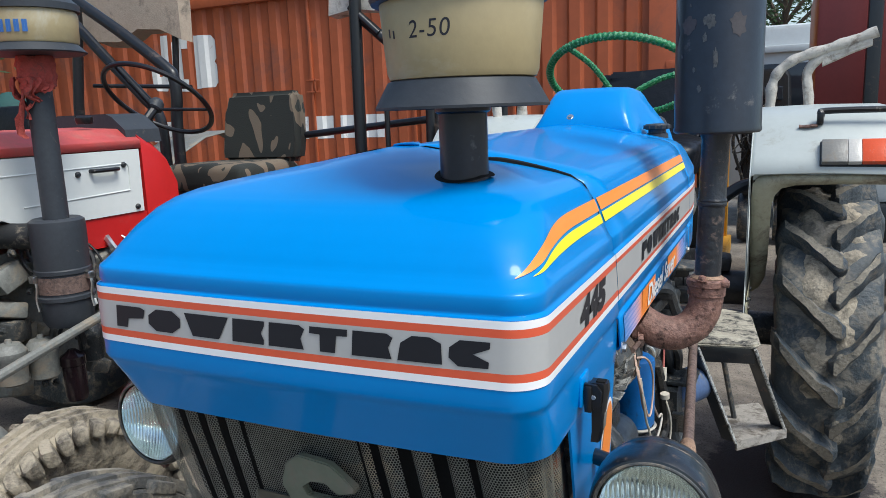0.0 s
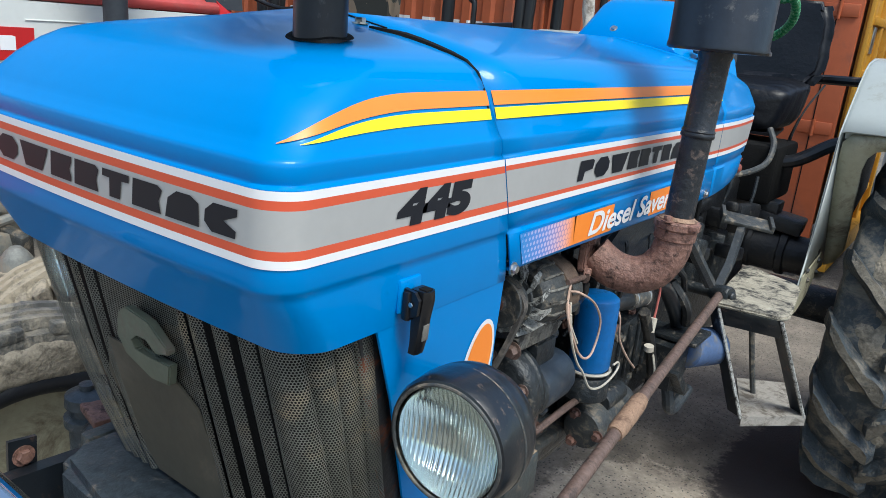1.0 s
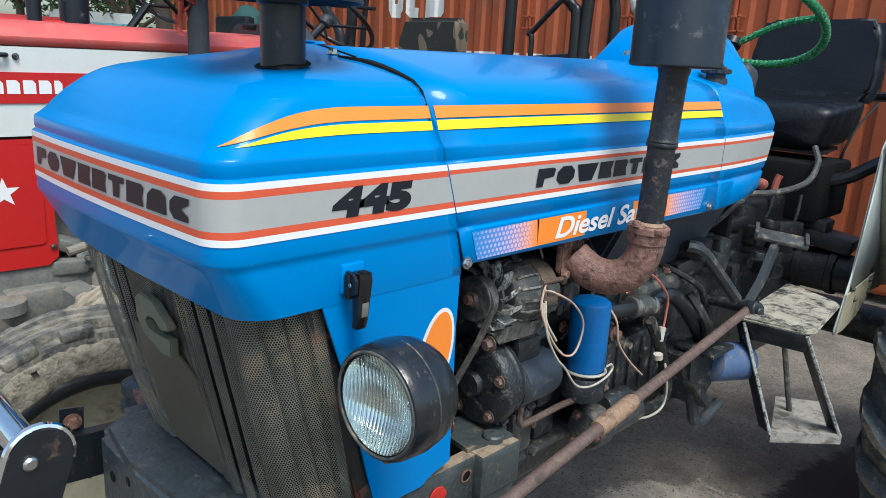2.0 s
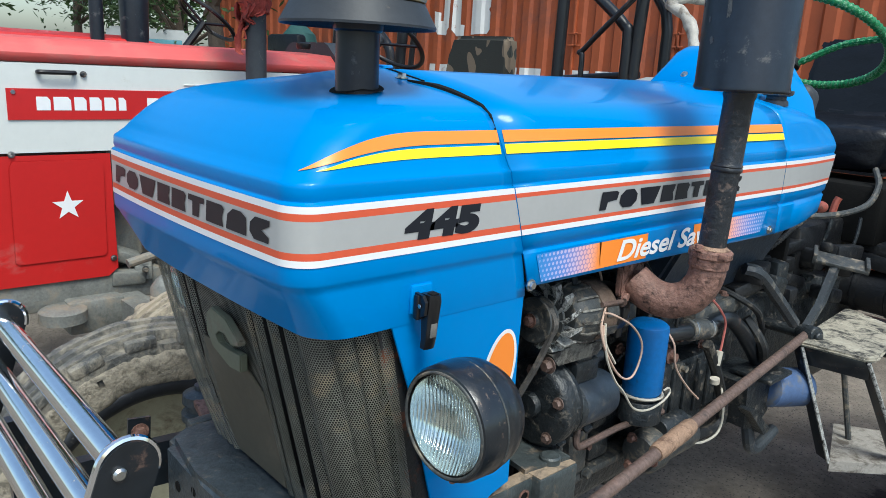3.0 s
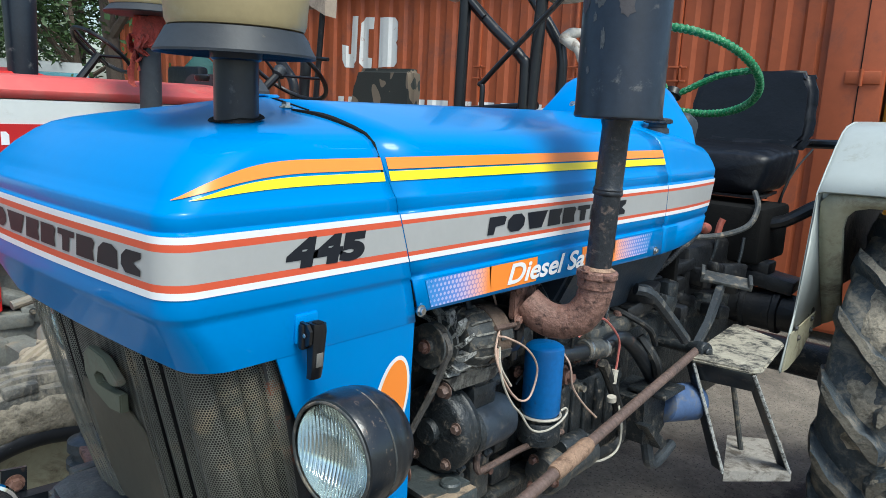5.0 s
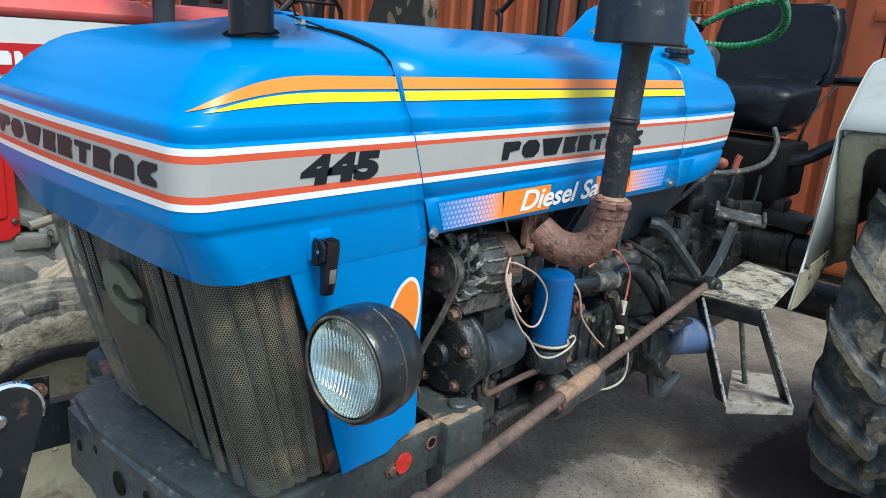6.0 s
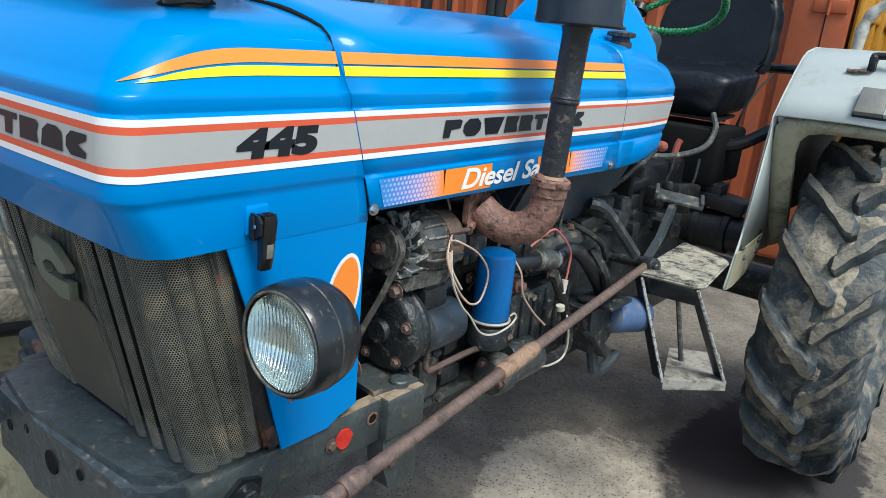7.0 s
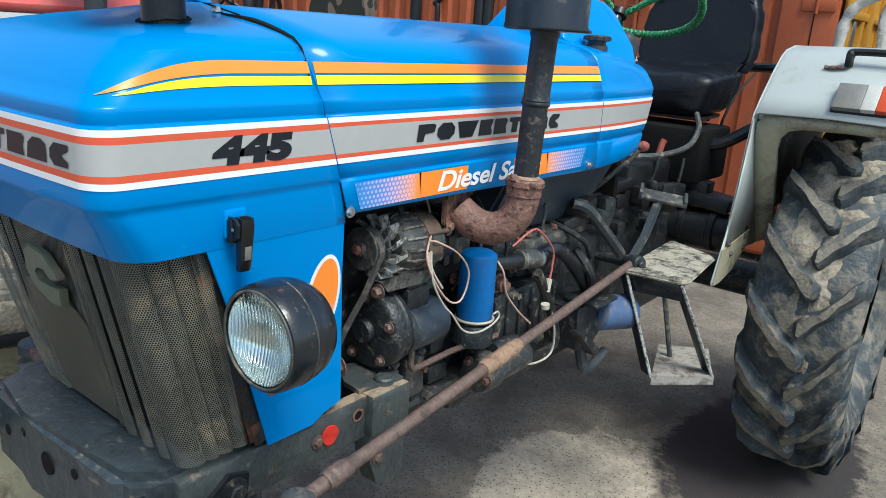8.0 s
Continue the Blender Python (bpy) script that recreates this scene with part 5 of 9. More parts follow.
def build_exhaust():
    x, y = 0.446, 0.928
    lean = Vector((0.03, 0.022, 1)).normalized()
    at = lambda h: Vector((x, y, 1.30)) + lean * (h - 1.30)
    elbow = B()
    tube(elbow, [(0.30, 0.872, 1.268), (0.322, 0.878, 1.252), (0.35, 0.885, 1.238), (0.385, 0.897, 1.235), (0.418, 0.912, 1.25), (0.438, 0.922, 1.278), at(1.31), at(1.345)], lambda t: 0.0415 - 0.003 * t, 28)
    ex = part("exhaust_elbow", noisy(noisy(elbow, 0.0012, 30), 0.0008, 90), M["rust"], tractor, "rusty cast exhaust elbow", smooth=70)
    bm = B()
    prism(bm, [(-0.062, -0.03), (-0.03, -0.056), (0.03, -0.056), (0.062, -0.03), (0.062, 0.03), (0.03, 0.056), (-0.03, 0.056), (-0.062, 0.03)], lambda u, v, w: Vector((0.282 + w - 0.2 * u, 0.872 + u, 1.272 + v)), 0.016)
    bmesh.ops.bevel(bm, geom=list(bm.edges), offset=0.003, segments=2, affect="EDGES")
    part("flange", noisy(bm, 0.0015, 30), M["rust"], ex, "rusty square flange")
    for dy, dz in ((-0.046, 0.036), (-0.046, -0.036), (0.046, 0.036), (0.046, -0.036)):
        part("flange_bolt", bolt(B(), (0.299 - 0.2 * dy, 0.872 + dy, 1.272 + dz), (1, 0.2, 0), 0.010, 0.012), M["rust"], ex)
    part("clamp", lathe(B(), [(0.036, 0.022), (0.0425, 0.026), (0.043, 0.046), (0.047, 0.05), (0.047, 0.062), (0.043, 0.066), (0.029, 0.067)], at(1.30), lean, 32), M["rust"], ex, "rusty clamp ring")
    bm = B()
    box(bm, at(1.358) + Vector((0.04, -0.022, 0)), (0.022, 0.022, 0.014), 0.003)
    part("clamp_ear", bm, M["rust"], ex)
    part("clamp_bolt", bolt(B(), at(1.366) + Vector((-0.008, -0.04, 0)), lean, 0.009, 0.012), M["rust"], ex)
    part("exhaust_pipe", lathe(B(), [(0.0295, 0.055), (0.0295, 0.235), (0.0315, 0.236), (0.0335, 0.239), (0.0335, 0.243), (0.032, 0.246), (0.0332, 0.249), (0.0315, 0.253), (0.0305, 0.255), (0.0305, 0.385), (0.034, 0.395), (0.034, 0.42)], at(1.30), lean, 32), M["pipe_rust"], ex, "black rust-flecked exhaust pipe")
    part("pale_ring", lathe(B(), [(0.0295, 0.064), (0.034, 0.0665), (0.039, 0.0675), (0.034, 0.071), (0.0298, 0.074)], at(1.30), lean, 32), M["rust_pale"], ex, "pale scaled ring on the clamp")
    top = at(1.70)
    part("muffler", lathe(B(), [(0.03, 0.0), (0.09, 0.002), (0.0945, 0.006), (0.0945, 0.012), (0.093, 0.016), (0.093, 0.60), (0.09, 0.61), (0.04, 0.64), (0.035, 0.75)], Vector((0.459, y + 0.008, 1.70)), (0, 0, 1), 56), M["muffler"], ex,
         "tall black muffler with flaked grey paint")
    # primer bared where the paint has flaked off
    rnd = random.Random(4)
    for az, z, wide, tall, mat in ((-158, 1.925, 0.03, 0.05, "primer"), (-128, 1.935, 0.036, 0.036, "primer"), (-62, 1.93, 0.034, 0.05, "primer"), (-98, 1.94, 0.024, 0.03, "flake"), (-104, 1.905, 0.01, 0.02, "flake"),
                                   (-118, 1.84, 0.008, 0.012, "flake"), (-110, 1.80, 0.01, 0.014, "flake"), (-90, 1.86, 0.009, 0.04, "flake"), (-140, 1.87, 0.008, 0.01, "flake"), (-125, 1.975, 0.006, 0.008, "flake")):
        bm = B()
        rim = []
        for k in range(22):
            a = 2 * math.pi * k / 22
            q = 0.5 * (0.75 + 0.5 * rnd.random())
            t, h = radians(az) + math.cos(a) * q * wide / 0.093, z + math.sin(a) * q * tall
            rim.append(bm.verts.new(Vector((0.459 + 0.0936 * math.cos(t), y + 0.008 + 0.0936 * math.sin(t), h))))
        hub = bm.verts.new(Vector((0.459 + 0.0938 * math.cos(radians(az)), y + 0.008 + 0.0938 * math.sin(radians(az)), z)))
        for k in range(22):
            bm.faces.new((hub, rim[k], rim[(k + 1) % 22]))
        part("bare_patch", bm, M[mat], ex, "mauve-grey primer patch" if mat == "primer" else "pale flaked spot", smooth=60)
    bm = B()
    box(bm, top + Vector((0.08, 0.036, 0.006)), (0.02, 0.03, 0.008), 0.002)
    part("muffler_tab", bm, M["muffler"], ex)


build_exhaust()


def build_engine():
    eng = part("engine_block", noisy(box(B(), (XC, 0.98, 0.93), (0.36, 0.95, 0.56), 0.02), 0.004, 7), M["dark_iron"], tractor, "greasy dark engine block")
    def add(name, bm, mat, label="", rough=0.0):
        return part(name, noisy(bm, rough, 20) if rough else bm, M[mat], eng, label)
    add("cylinder_head", box(B(), (XC, 1.0, 1.25), (0.34, 0.9, 0.14), 0.015), "dark_iron", "", 0.003)
    bm = B()
    box(bm, (XC, 1.12, 0.655), (0.40, 0.70, 0.13), 0.025)
    box(bm, (XC, 1.28, 0.60), (0.36, 0.34, 0.10), 0.025)
    add("oil_pan", bm, "dark_iron", "greasy dark oil pan", 0.003)
    # alternator
    ao, aw = Vector((0.245, 0.0, 1.248)), Vector((0, 1, -0.07)).normalized()
    def at_alt(r, a, y):
        return ao + aw * y + Vector((math.cos(a), 0, math.sin(a))) * r
    alt = part("alternator", lathe(B(), [(0.02, 0.672), (0.052, 0.674), (0.062, 0.682), (0.069, 0.70), (0.071, 0.745), (0.068, 0.752), (0.06, 0.756)], ao, aw, 36), M["cast"], tractor, "dirty alternator with brown stator and dark end cap")
    part("stator", lathe(B(), [(0.06, 0.75), (0.0715, 0.752), (0.0725, 0.757), (0.0725, 0.80), (0.071, 0.805), (0.06, 0.807)], ao, aw, 40), M["stator"], alt, "brown laminated stator ring")
    part("end_cap", lathe(B(), [(0.05, 0.80), (0.066, 0.803), (0.067, 0.812), (0.063, 0.86), (0.056, 0.874), (0.02, 0.878), (0.001, 0.878)], ao, aw, 36), M["plastic"], alt, "dark plastic end cap")
    part("fan", lathe(B(), [(0.02, 0.632), (0.05, 0.634), (0.052, 0.638), (0.05, 0.641), (0.02, 0.642)], ao, aw, 32), M["cast"], alt, "alternator fan disc")
    for k in range(12):
        a = 2 * math.pi * k / 12
        bm = B()
        loft(bm, [[at_alt(r, a + q + dq, y) for dq, y in ((-0.07, 0.634), (0.09, 0.634), (0.2, 0.668), (0.1, 0.668))] for r, q in ((0.036, 0.0), (0.058, 0.12), (0.076, 0.3))])
        part("fan_blade", noisy(bm, 0.0012, 40), M["steel_dirty"], alt, "bent fan blade with worn bright edge")
    for k in range(16):
        a = 2 * math.pi * k / 16
        bm = B()
        loft(bm, [[at_alt(r, a + q, y) for r, q in ((0.06, -0.04), (h, -0.03), (h, 0.03), (0.06, 0.04))] for y, h in ((0.684, 0.066), (0.70, 0.074), (0.745, 0.076), (0.749, 0.072))])
        part("cooling_rib", bm, M["aluminium"], alt, "dirty aluminium rib")
    for k in range(3):
        a = 0.5 + 2 * math.pi * k / 3
        bm = B()
        tube(bm, [at_alt(0.075, a, 0.745), at_alt(0.075, a, 0.82)], 0.006, 8, smooth=False)
        bolt(bm, at_alt(0.075, a, 0.82), aw, 0.009, 0.01)
        part("through_bolt", bm, M["rust_bar"], alt)
    for k in range(4):
        a = 0.25 - 0.62 * k
        bm = B()
        loft(bm, [[at_alt(r, a + q, y) for r, q in ((0.066, -0.15), (0.0765, -0.14), (0.0765, 0.14), (0.066, 0.15))] for y in (0.76, 0.764, 0.80, 0.804)])
        part("stator_pad", noisy(bm, 0.0015, 40), M["cast"], alt, "pale worn lug on the stator")
    part("pulley", lathe(B(), [(0.001, 0.586), (0.016, 0.586), (0.018, 0.592), (0.03, 0.596), (0.044, 0.592), (0.049, 0.593), (0.05, 0.597), (0.041, 0.604), (0.041, 0.609), (0.05, 0.616), (0.05, 0.621), (0.02, 0.624), (0.02, 0.66)], ao, aw, 36), M["cast"], alt, "dusty grooved pulley")
    part("pulley_nut", bolt(B(), ao + aw * 0.586, -aw, 0.011, 0.014), M["rust"], alt)
    bm = B()
    for pts in ([at_alt(0.046, 0.9, 0.607), at_alt(0.047, 0.2, 0.607), at_alt(0.047, -0.4, 0.605), Vector((0.268, 0.585, 1.11)), Vector((0.246, 0.553, 1.03)), Vector((0.205, 0.52, 0.9))], [at_alt(0.046, 2.4, 0.607), Vector((0.12, 0.60, 1.12)), Vector((0.04, 0.595, 0.98))]):
        way = [Vector(p) for p in curve_points(pts, 5)]
        loft(bm, [[p + d for d in (Vector((-0.003, -0.006, 0)), Vector((0.006, -0.006, 0)), Vector((0.007, 0.006, 0)), Vector((-0.003, 0.006, 0)))] for p in way])
    part("fan_belt", bm, M["belt"], alt, "dusty black fan belt")
    bm = B()
    prism(bm, [(0.63, 1.135), (0.66, 1.105), (0.80, 1.10), (0.83, 1.12), (0.79, 1.135), (0.70, 1.14)], lambda u, v, w: Vector((0.25 + w, u, v - 0.01)), 0.022)
    part("bracket", noisy(bm, 0.003, 25), M["aluminium"], alt, "dirty slotted bracket")
    part("bolt", bolt(B(), (0.268, 0.632, 1.102), (0, -1, 0), 0.013, 0.018), M["rust_bar"], alt, "rusty bracket bolt")
    part("bracket", tube(B(), [(0.25, 0.72, 1.265), (0.22, 0.73, 1.30), (0.15, 0.76, 1.31)], 0.01, 8), M["dark_iron"], alt)
    for k in range(2):
        bm = box(B(), at_alt(0.062, 0.1 - 0.9 * k, 0.835 + 0.01 * k), (0.02, 0.022, 0.03), 0.004)
        part("terminal", bm, M["plastic"], alt)
    # round timing cover and pump
    px, pz = 0.215, 0.985
    cov = part("round_cover", lathe(B(), [(0.002, 0.63), (0.027, 0.631), (0.03, 0.636), (0.031, 0.646), (0.088, 0.648), (0.098, 0.655), (0.102, 0.662), (0.102, 0.685), (0.096, 0.688), (0.096, 0.694), (0.1, 0.70), (0.096, 0.715), (0.03, 0.72)], (px, 0, pz), (0, 1, 0), 36), M["dark_iron"], tractor, "dark round pump cover")
    for k in range(5):
        a = 2 * math.pi * (k + 0.3) / 5
        bm = B()
        bolt(bm, (px + 0.082 * math.cos(a), 0.649, pz + 0.082 * math.sin(a)), (0, -1, 0), 0.010, 0.012)
        part("bolt", bm, M["rust_bar"], cov)
    part("pump_flange", lathe(B(), [(0.03, 0.72), (0.062, 0.722), (0.064, 0.727), (0.064, 0.74), (0.05, 0.742)], (px + 0.03, 0, pz - 0.015), (0, 1, 0), 32), M["dark_iron"], cov)
    part("pump_body", noisy(lathe(B(), [(0.03, 0.735), (0.056, 0.738), (0.06, 0.745), (0.061, 0.85), (0.058, 0.868), (0.045, 0.876), (0.001, 0.878)], (px + 0.032, 0, pz - 0.015), (0, 1, 0), 40), 0.001, 20), M["pump"], cov, "smooth blue-black pump body")
    for y, z in ((0.80, 0.905), (0.70, 0.90)):
        part("bolt", bolt(B(), (px + 0.045, y, z), (1, 0, -0.6), 0.012, 0.018), M["dark_iron"], cov)
    bm = B()
    box(bm, (px + 0.025, 0.775, pz + 0.068), (0.062, 0.085, 0.055), 0.008)
    box(bm, (px + 0.025, 0.77, pz + 0.098), (0.05, 0.06, 0.014), 0.005)
    cyl(bm, (px + 0.02, 0.79, pz + 0.075), (px + 0.02, 0.86, pz + 0.08), 0.018, seg=14)
    part("pump_outlet", bm, M["dark_iron"], cov)
    # spin-on filter, blue
    fl = part("oil_filter", lathe(B(), [(0.02, 0.935), (0.046, 0.937), (0.0505, 0.945), (0.0505, 1.11), (0.049, 1.119), (0.04, 1.126), (0.01, 1.128)], (0.268, 1.02, 0), (0, 0, 1), 36), M["filter_blue"], tractor, "blue spin-on filter canister")
    part("filter_head", lathe(B(), [(0.05, 0.86), (0.056, 0.865), (0.056, 0.912), (0.05, 0.922), (0.02, 0.926)], (0.268, 1.02, 0), (0, 0, 1), 28), M["dark_iron"], fl)
    bm = B()
    tube(bm, [(0.268 + 0.053 * math.cos(t), 1.02 + 0.053 * math.sin(t), 0.936) for t in (2 * math.pi * k / 24 for k in range(25))], 0.004, 6, smooth=False)
    part("filter_band", bm, M["wire_white"], fl)
    # coolant pipe with sleeve
    bm = B()
    tube(bm, [(0.18, 1.06, 1.06), (0.25, 1.12, 1.068), (0.255, 1.3, 1.045), (0.262, 1.43, 1.055), (0.268, 1.535, 1.0), (0.268, 1.69, 0.86), (0.26, 1.74, 0.80)], 0.023, 14)
    pipe = add("coolant_pipe", bm, "black_paint", "black coolant pipe")
    bm = B()
    cyl(bm, (0.254, 1.24, 1.054), (0.254, 1.36, 1.036), 0.03, seg=18, edge=0.003)
    add("hose_sleeve", bm, "cast", "grey rubber sleeve with clamps")
    for y in (1.255, 1.345):
        bm = B()
        lathe(bm, [(0.0305, -0.005), (0.032, -0.004), (0.032, 0.004), (0.0305, 0.005)], (0.254, y, 1.0455 + (1.3 - y) * 0.14), (0, 1, -0.14), 20)
        add("hose_clamp", bm, "steel")
    # hoses and lines
    for pts, r, mat, nm in (
            ([(0.25, 1.6, 1.02), (0.30, 1.62, 0.95), (0.30, 1.66, 0.88)], 0.016, "hose", "hose"),
            ([(0.25, 0.757, 0.95), (0.27, 0.757, 0.917), (0.27, 0.757, 0.885), (0.272, 0.763, 0.866), (0.272, 0.785, 0.862), (0.272, 0.927, 0.864), (0.268, 1.05, 0.852), (0.262, 1.15, 0.84)], 0.0085, "rust_bar", "fuel_line"),
            ([(0.28, 1.408, 0.9), (0.31, 1.408, 0.802), (0.31, 1.403, 0.724), (0.31, 1.32, 0.715), (0.30, 1.234, 0.733)], 0.0036, "wire_white", "wire"),
            ([(0.28, 1.316, 1.006), (0.285, 1.39, 0.899), (0.285, 1.463, 0.763), (0.28, 1.439, 0.712), (0.27, 1.31, 0.711)], 0.016, "hose", "hose"),
            ([(0.27, 1.18, 1.11), (0.29, 1.24, 1.15), (0.29, 1.292, 1.14), (0.29, 1.379, 1.069), (0.29, 1.385, 1.01), (0.29, 1.378, 0.965)], 0.0035, "wire_red", "wire"),
            ([(0.2, 1.26, 1.14), (0.22, 1.29, 1.10), (0.25, 1.31, 1.065)], 0.003, "wire_red", "wire"),
            ([(0.32, 0.745, 1.215), (0.335, 0.759, 1.212), (0.335, 0.84, 1.168), (0.335, 0.887, 1.109), (0.335, 0.864, 1.045), (0.335, 0.812, 1.053), (0.335, 0.752, 1.118), (0.325, 0.73, 1.18), (0.31, 0.76, 1.23)], 0.0026, "wire_pink", "wire"),
            ([(0.33, 0.738, 1.17), (0.335, 0.75, 1.11), (0.335, 0.792, 1.048), (0.335, 0.829, 1.013), (0.335, 0.882, 0.955), (0.335, 0.946, 0.932), (0.335, 1.01, 0.935), (0.335, 1.042, 0.951), (0.334, 1.036, 0.966), (0.33, 1.02, 0.962)], 0.0028, "wire_white", "wire"),
            ([(0.325, 0.736, 1.19), (0.33, 0.738, 1.145), (0.33, 0.781, 1.084), (0.335, 0.81, 1.055)], 0.003, "wire_pink", "wire"),
            ([(0.32, 0.75, 1.19), (0.327, 0.75, 1.145), (0.33, 0.79, 1.09)], 0.003, "wire_white", "wire"),
            ([(0.26, 0.90, 1.31), (0.265, 0.89, 1.25), (0.26, 0.87, 1.18)], 0.003, "wire_white", "wire"),
            ([(0.22, 0.83, 1.31), (0.24, 0.84, 1.24), (0.23, 0.84, 1.19)], 0.003, "wire_pink", "wire"),
            ([(0.27, 1.11, 1.08), (0.29, 1.116, 1.048), (0.29, 1.139, 0.982), (0.29, 1.21, 0.91), (0.29, 1.287, 0.85)], 0.003, "wire_pink", "wire"),
            ([(0.27, 1.12, 1.17), (0.27, 1.15, 1.12), (0.26, 1.16, 1.06)], 0.006, "hose", "hose"),
            ([(0.15, 1.5, 1.13), (0.25, 1.52, 1.1), (0.28, 1.6, 1.05), (0.27, 1.68, 0.98)], 0.01, "hose", "hose")):
        add(nm, tube(B(), pts, r, 8 if r > 0.006 else 6), mat)
    bm = B()
    cyl(bm, (0.292, 1.372, 0.975), (0.292, 1.365, 0.935), 0.01, seg=10)
    add("white_plug", bm, "wire_white", "white cable plug")
    bm = B()
    cyl(bm, (0.30, 1.35, 0.90), (0.30, 1.352, 0.885), 0.014, seg=12)
    add("white_plug", bm, "wire_white", "white cable plug")
    # starter and lower castings
    st = part("starter_motor", lathe(B(), [(0.02, 0.93), (0.05, 0.935), (0.058, 0.95), (0.058, 1.0), (0.05, 1.005), (0.05, 1.17), (0.044, 1.18), (0.015, 1.185)], (0.262, 0.12, 0.742), (0, 1, 0), 28), M["cast"], tractor, "dusty dark starter motor")
    bm = B()
    lathe(bm, [(0.026, 1.0), (0.028, 1.005), (0.028, 1.11), (0.02, 1.115)], (0.275, 0.12, 0.80), (0, 1, 0), 20)
    part("solenoid", bm, M["dark_iron"], st)
    for a in range(3):
        part("bolt", bolt(B(), (0.262 + 0.045 * math.cos(a * 2.1), 1.055, 0.742 + 0.045 * math.sin(a * 2.1)), (0, -1, 0), 0.011, 0.016), M["rust"], st)
    rnd = random.Random(5)
    for k in range(26):
        y, z = rnd.uniform(0.62, 1.55), rnd.uniform(0.70, 1.22)
        bm = box(B(), (0.135 + rnd.uniform(0, 0.06), y, z), (rnd.uniform(0.04, 0.1), rnd.uniform(0.05, 0.14), rnd.uniform(0.04, 0.12)), 0.01)
        add("casting", bm, rnd.choice(("dark_iron", "dark_iron", "cast")), "", 0.004)
    for k in range(14):
        bm = B()
        y, z = rnd.uniform(0.62, 1.5), rnd.uniform(0.72, 1.2)
        bolt(bm, (0.195, y, z), (1, 0, 0), 0.011, 0.014)
        add("bolt", bm, "rust")
    # ribbed side cover, its bolts, and the flange along the oil pan
    bm = B()
    box(bm, (0.175, 1.36, 0.84), (0.09, 0.42, 0.2), 0.02)
    cover = add("side_cover", bm, "dark_iron", "dark crankcase side cover", 0.003)
    for k in range(6):
        bm = box(B(), (0.223, 1.19 + 0.068 * k, 0.84), (0.014, 0.014, 0.17), 0.005)
        part("rib", noisy(bm, 0.002, 30), M["dark_iron"], eng)
    for y in (0.66, 0.78, 0.9, 1.22, 1.34, 1.46, 1.58):
        add("bolt", bolt(B(), (0.205, y, 0.715), (1, 0, 0), 0.012, 0.015), "cast")
    add("pan_flange", box(B(), (0.17, 1.05, 0.705), (0.07, 0.98, 0.022), 0.005), "cast", "dusty oil pan flange", 0.002)
    bm = B()
    box(bm, (0.19, 1.44, 1.075), (0.12, 0.3, 0.05), 0.012)
    box(bm, (0.19, 1.44, 1.10), (0.08, 0.24, 0.02), 0.006)
    add("rocker_ledge", bm, "cast", "dusty ledge below the tank", 0.003)
    for k in range(4):
        add("bolt", bolt(B(), (0.225, 1.33 + 0.075 * k, 1.107), (0, 0, 1), 0.011, 0.012), "rust")
    bm = B()
    cyl(bm, (0.17, 1.10, 0.89), (0.26, 1.10, 0.88), 0.03, seg=18, edge=0.005)
    add("drain_boss", bm, "dark_iron", "", 0.002)
    for y, z, r in ((0.72, 0.86, 0.018), (0.84, 0.83, 0.014), (1.2, 0.98, 0.022), (1.27, 0.93, 0.016), (1.48, 0.92, 0.02)):
        bm = B()
        lathe(bm, [(r * 1.4, 0), (r * 1.4, 0.01), (r, 0.012), (r, 0.03), (r * 0.6, 0.032), (r * 0.6, 0.045), (0.001, 0.045)], (0.21, y, z), (1, 0, 0), 16)
        add("plug", bm, random.Random(int(y * 100)).choice(("cast", "dark_iron", "rust")))
    # injector lines
    for k in range(3):
        y = 1.05 + 0.16 * k
        add("injector_line", tube(B(), [(0.2, y - 0.05, 1.0), (0.24, y, 1.1), (0.22, y + 0.05, 1.2), (0.15, y + 0.06, 1.28)], 0.005, 6), "dark_iron")


build_engine()


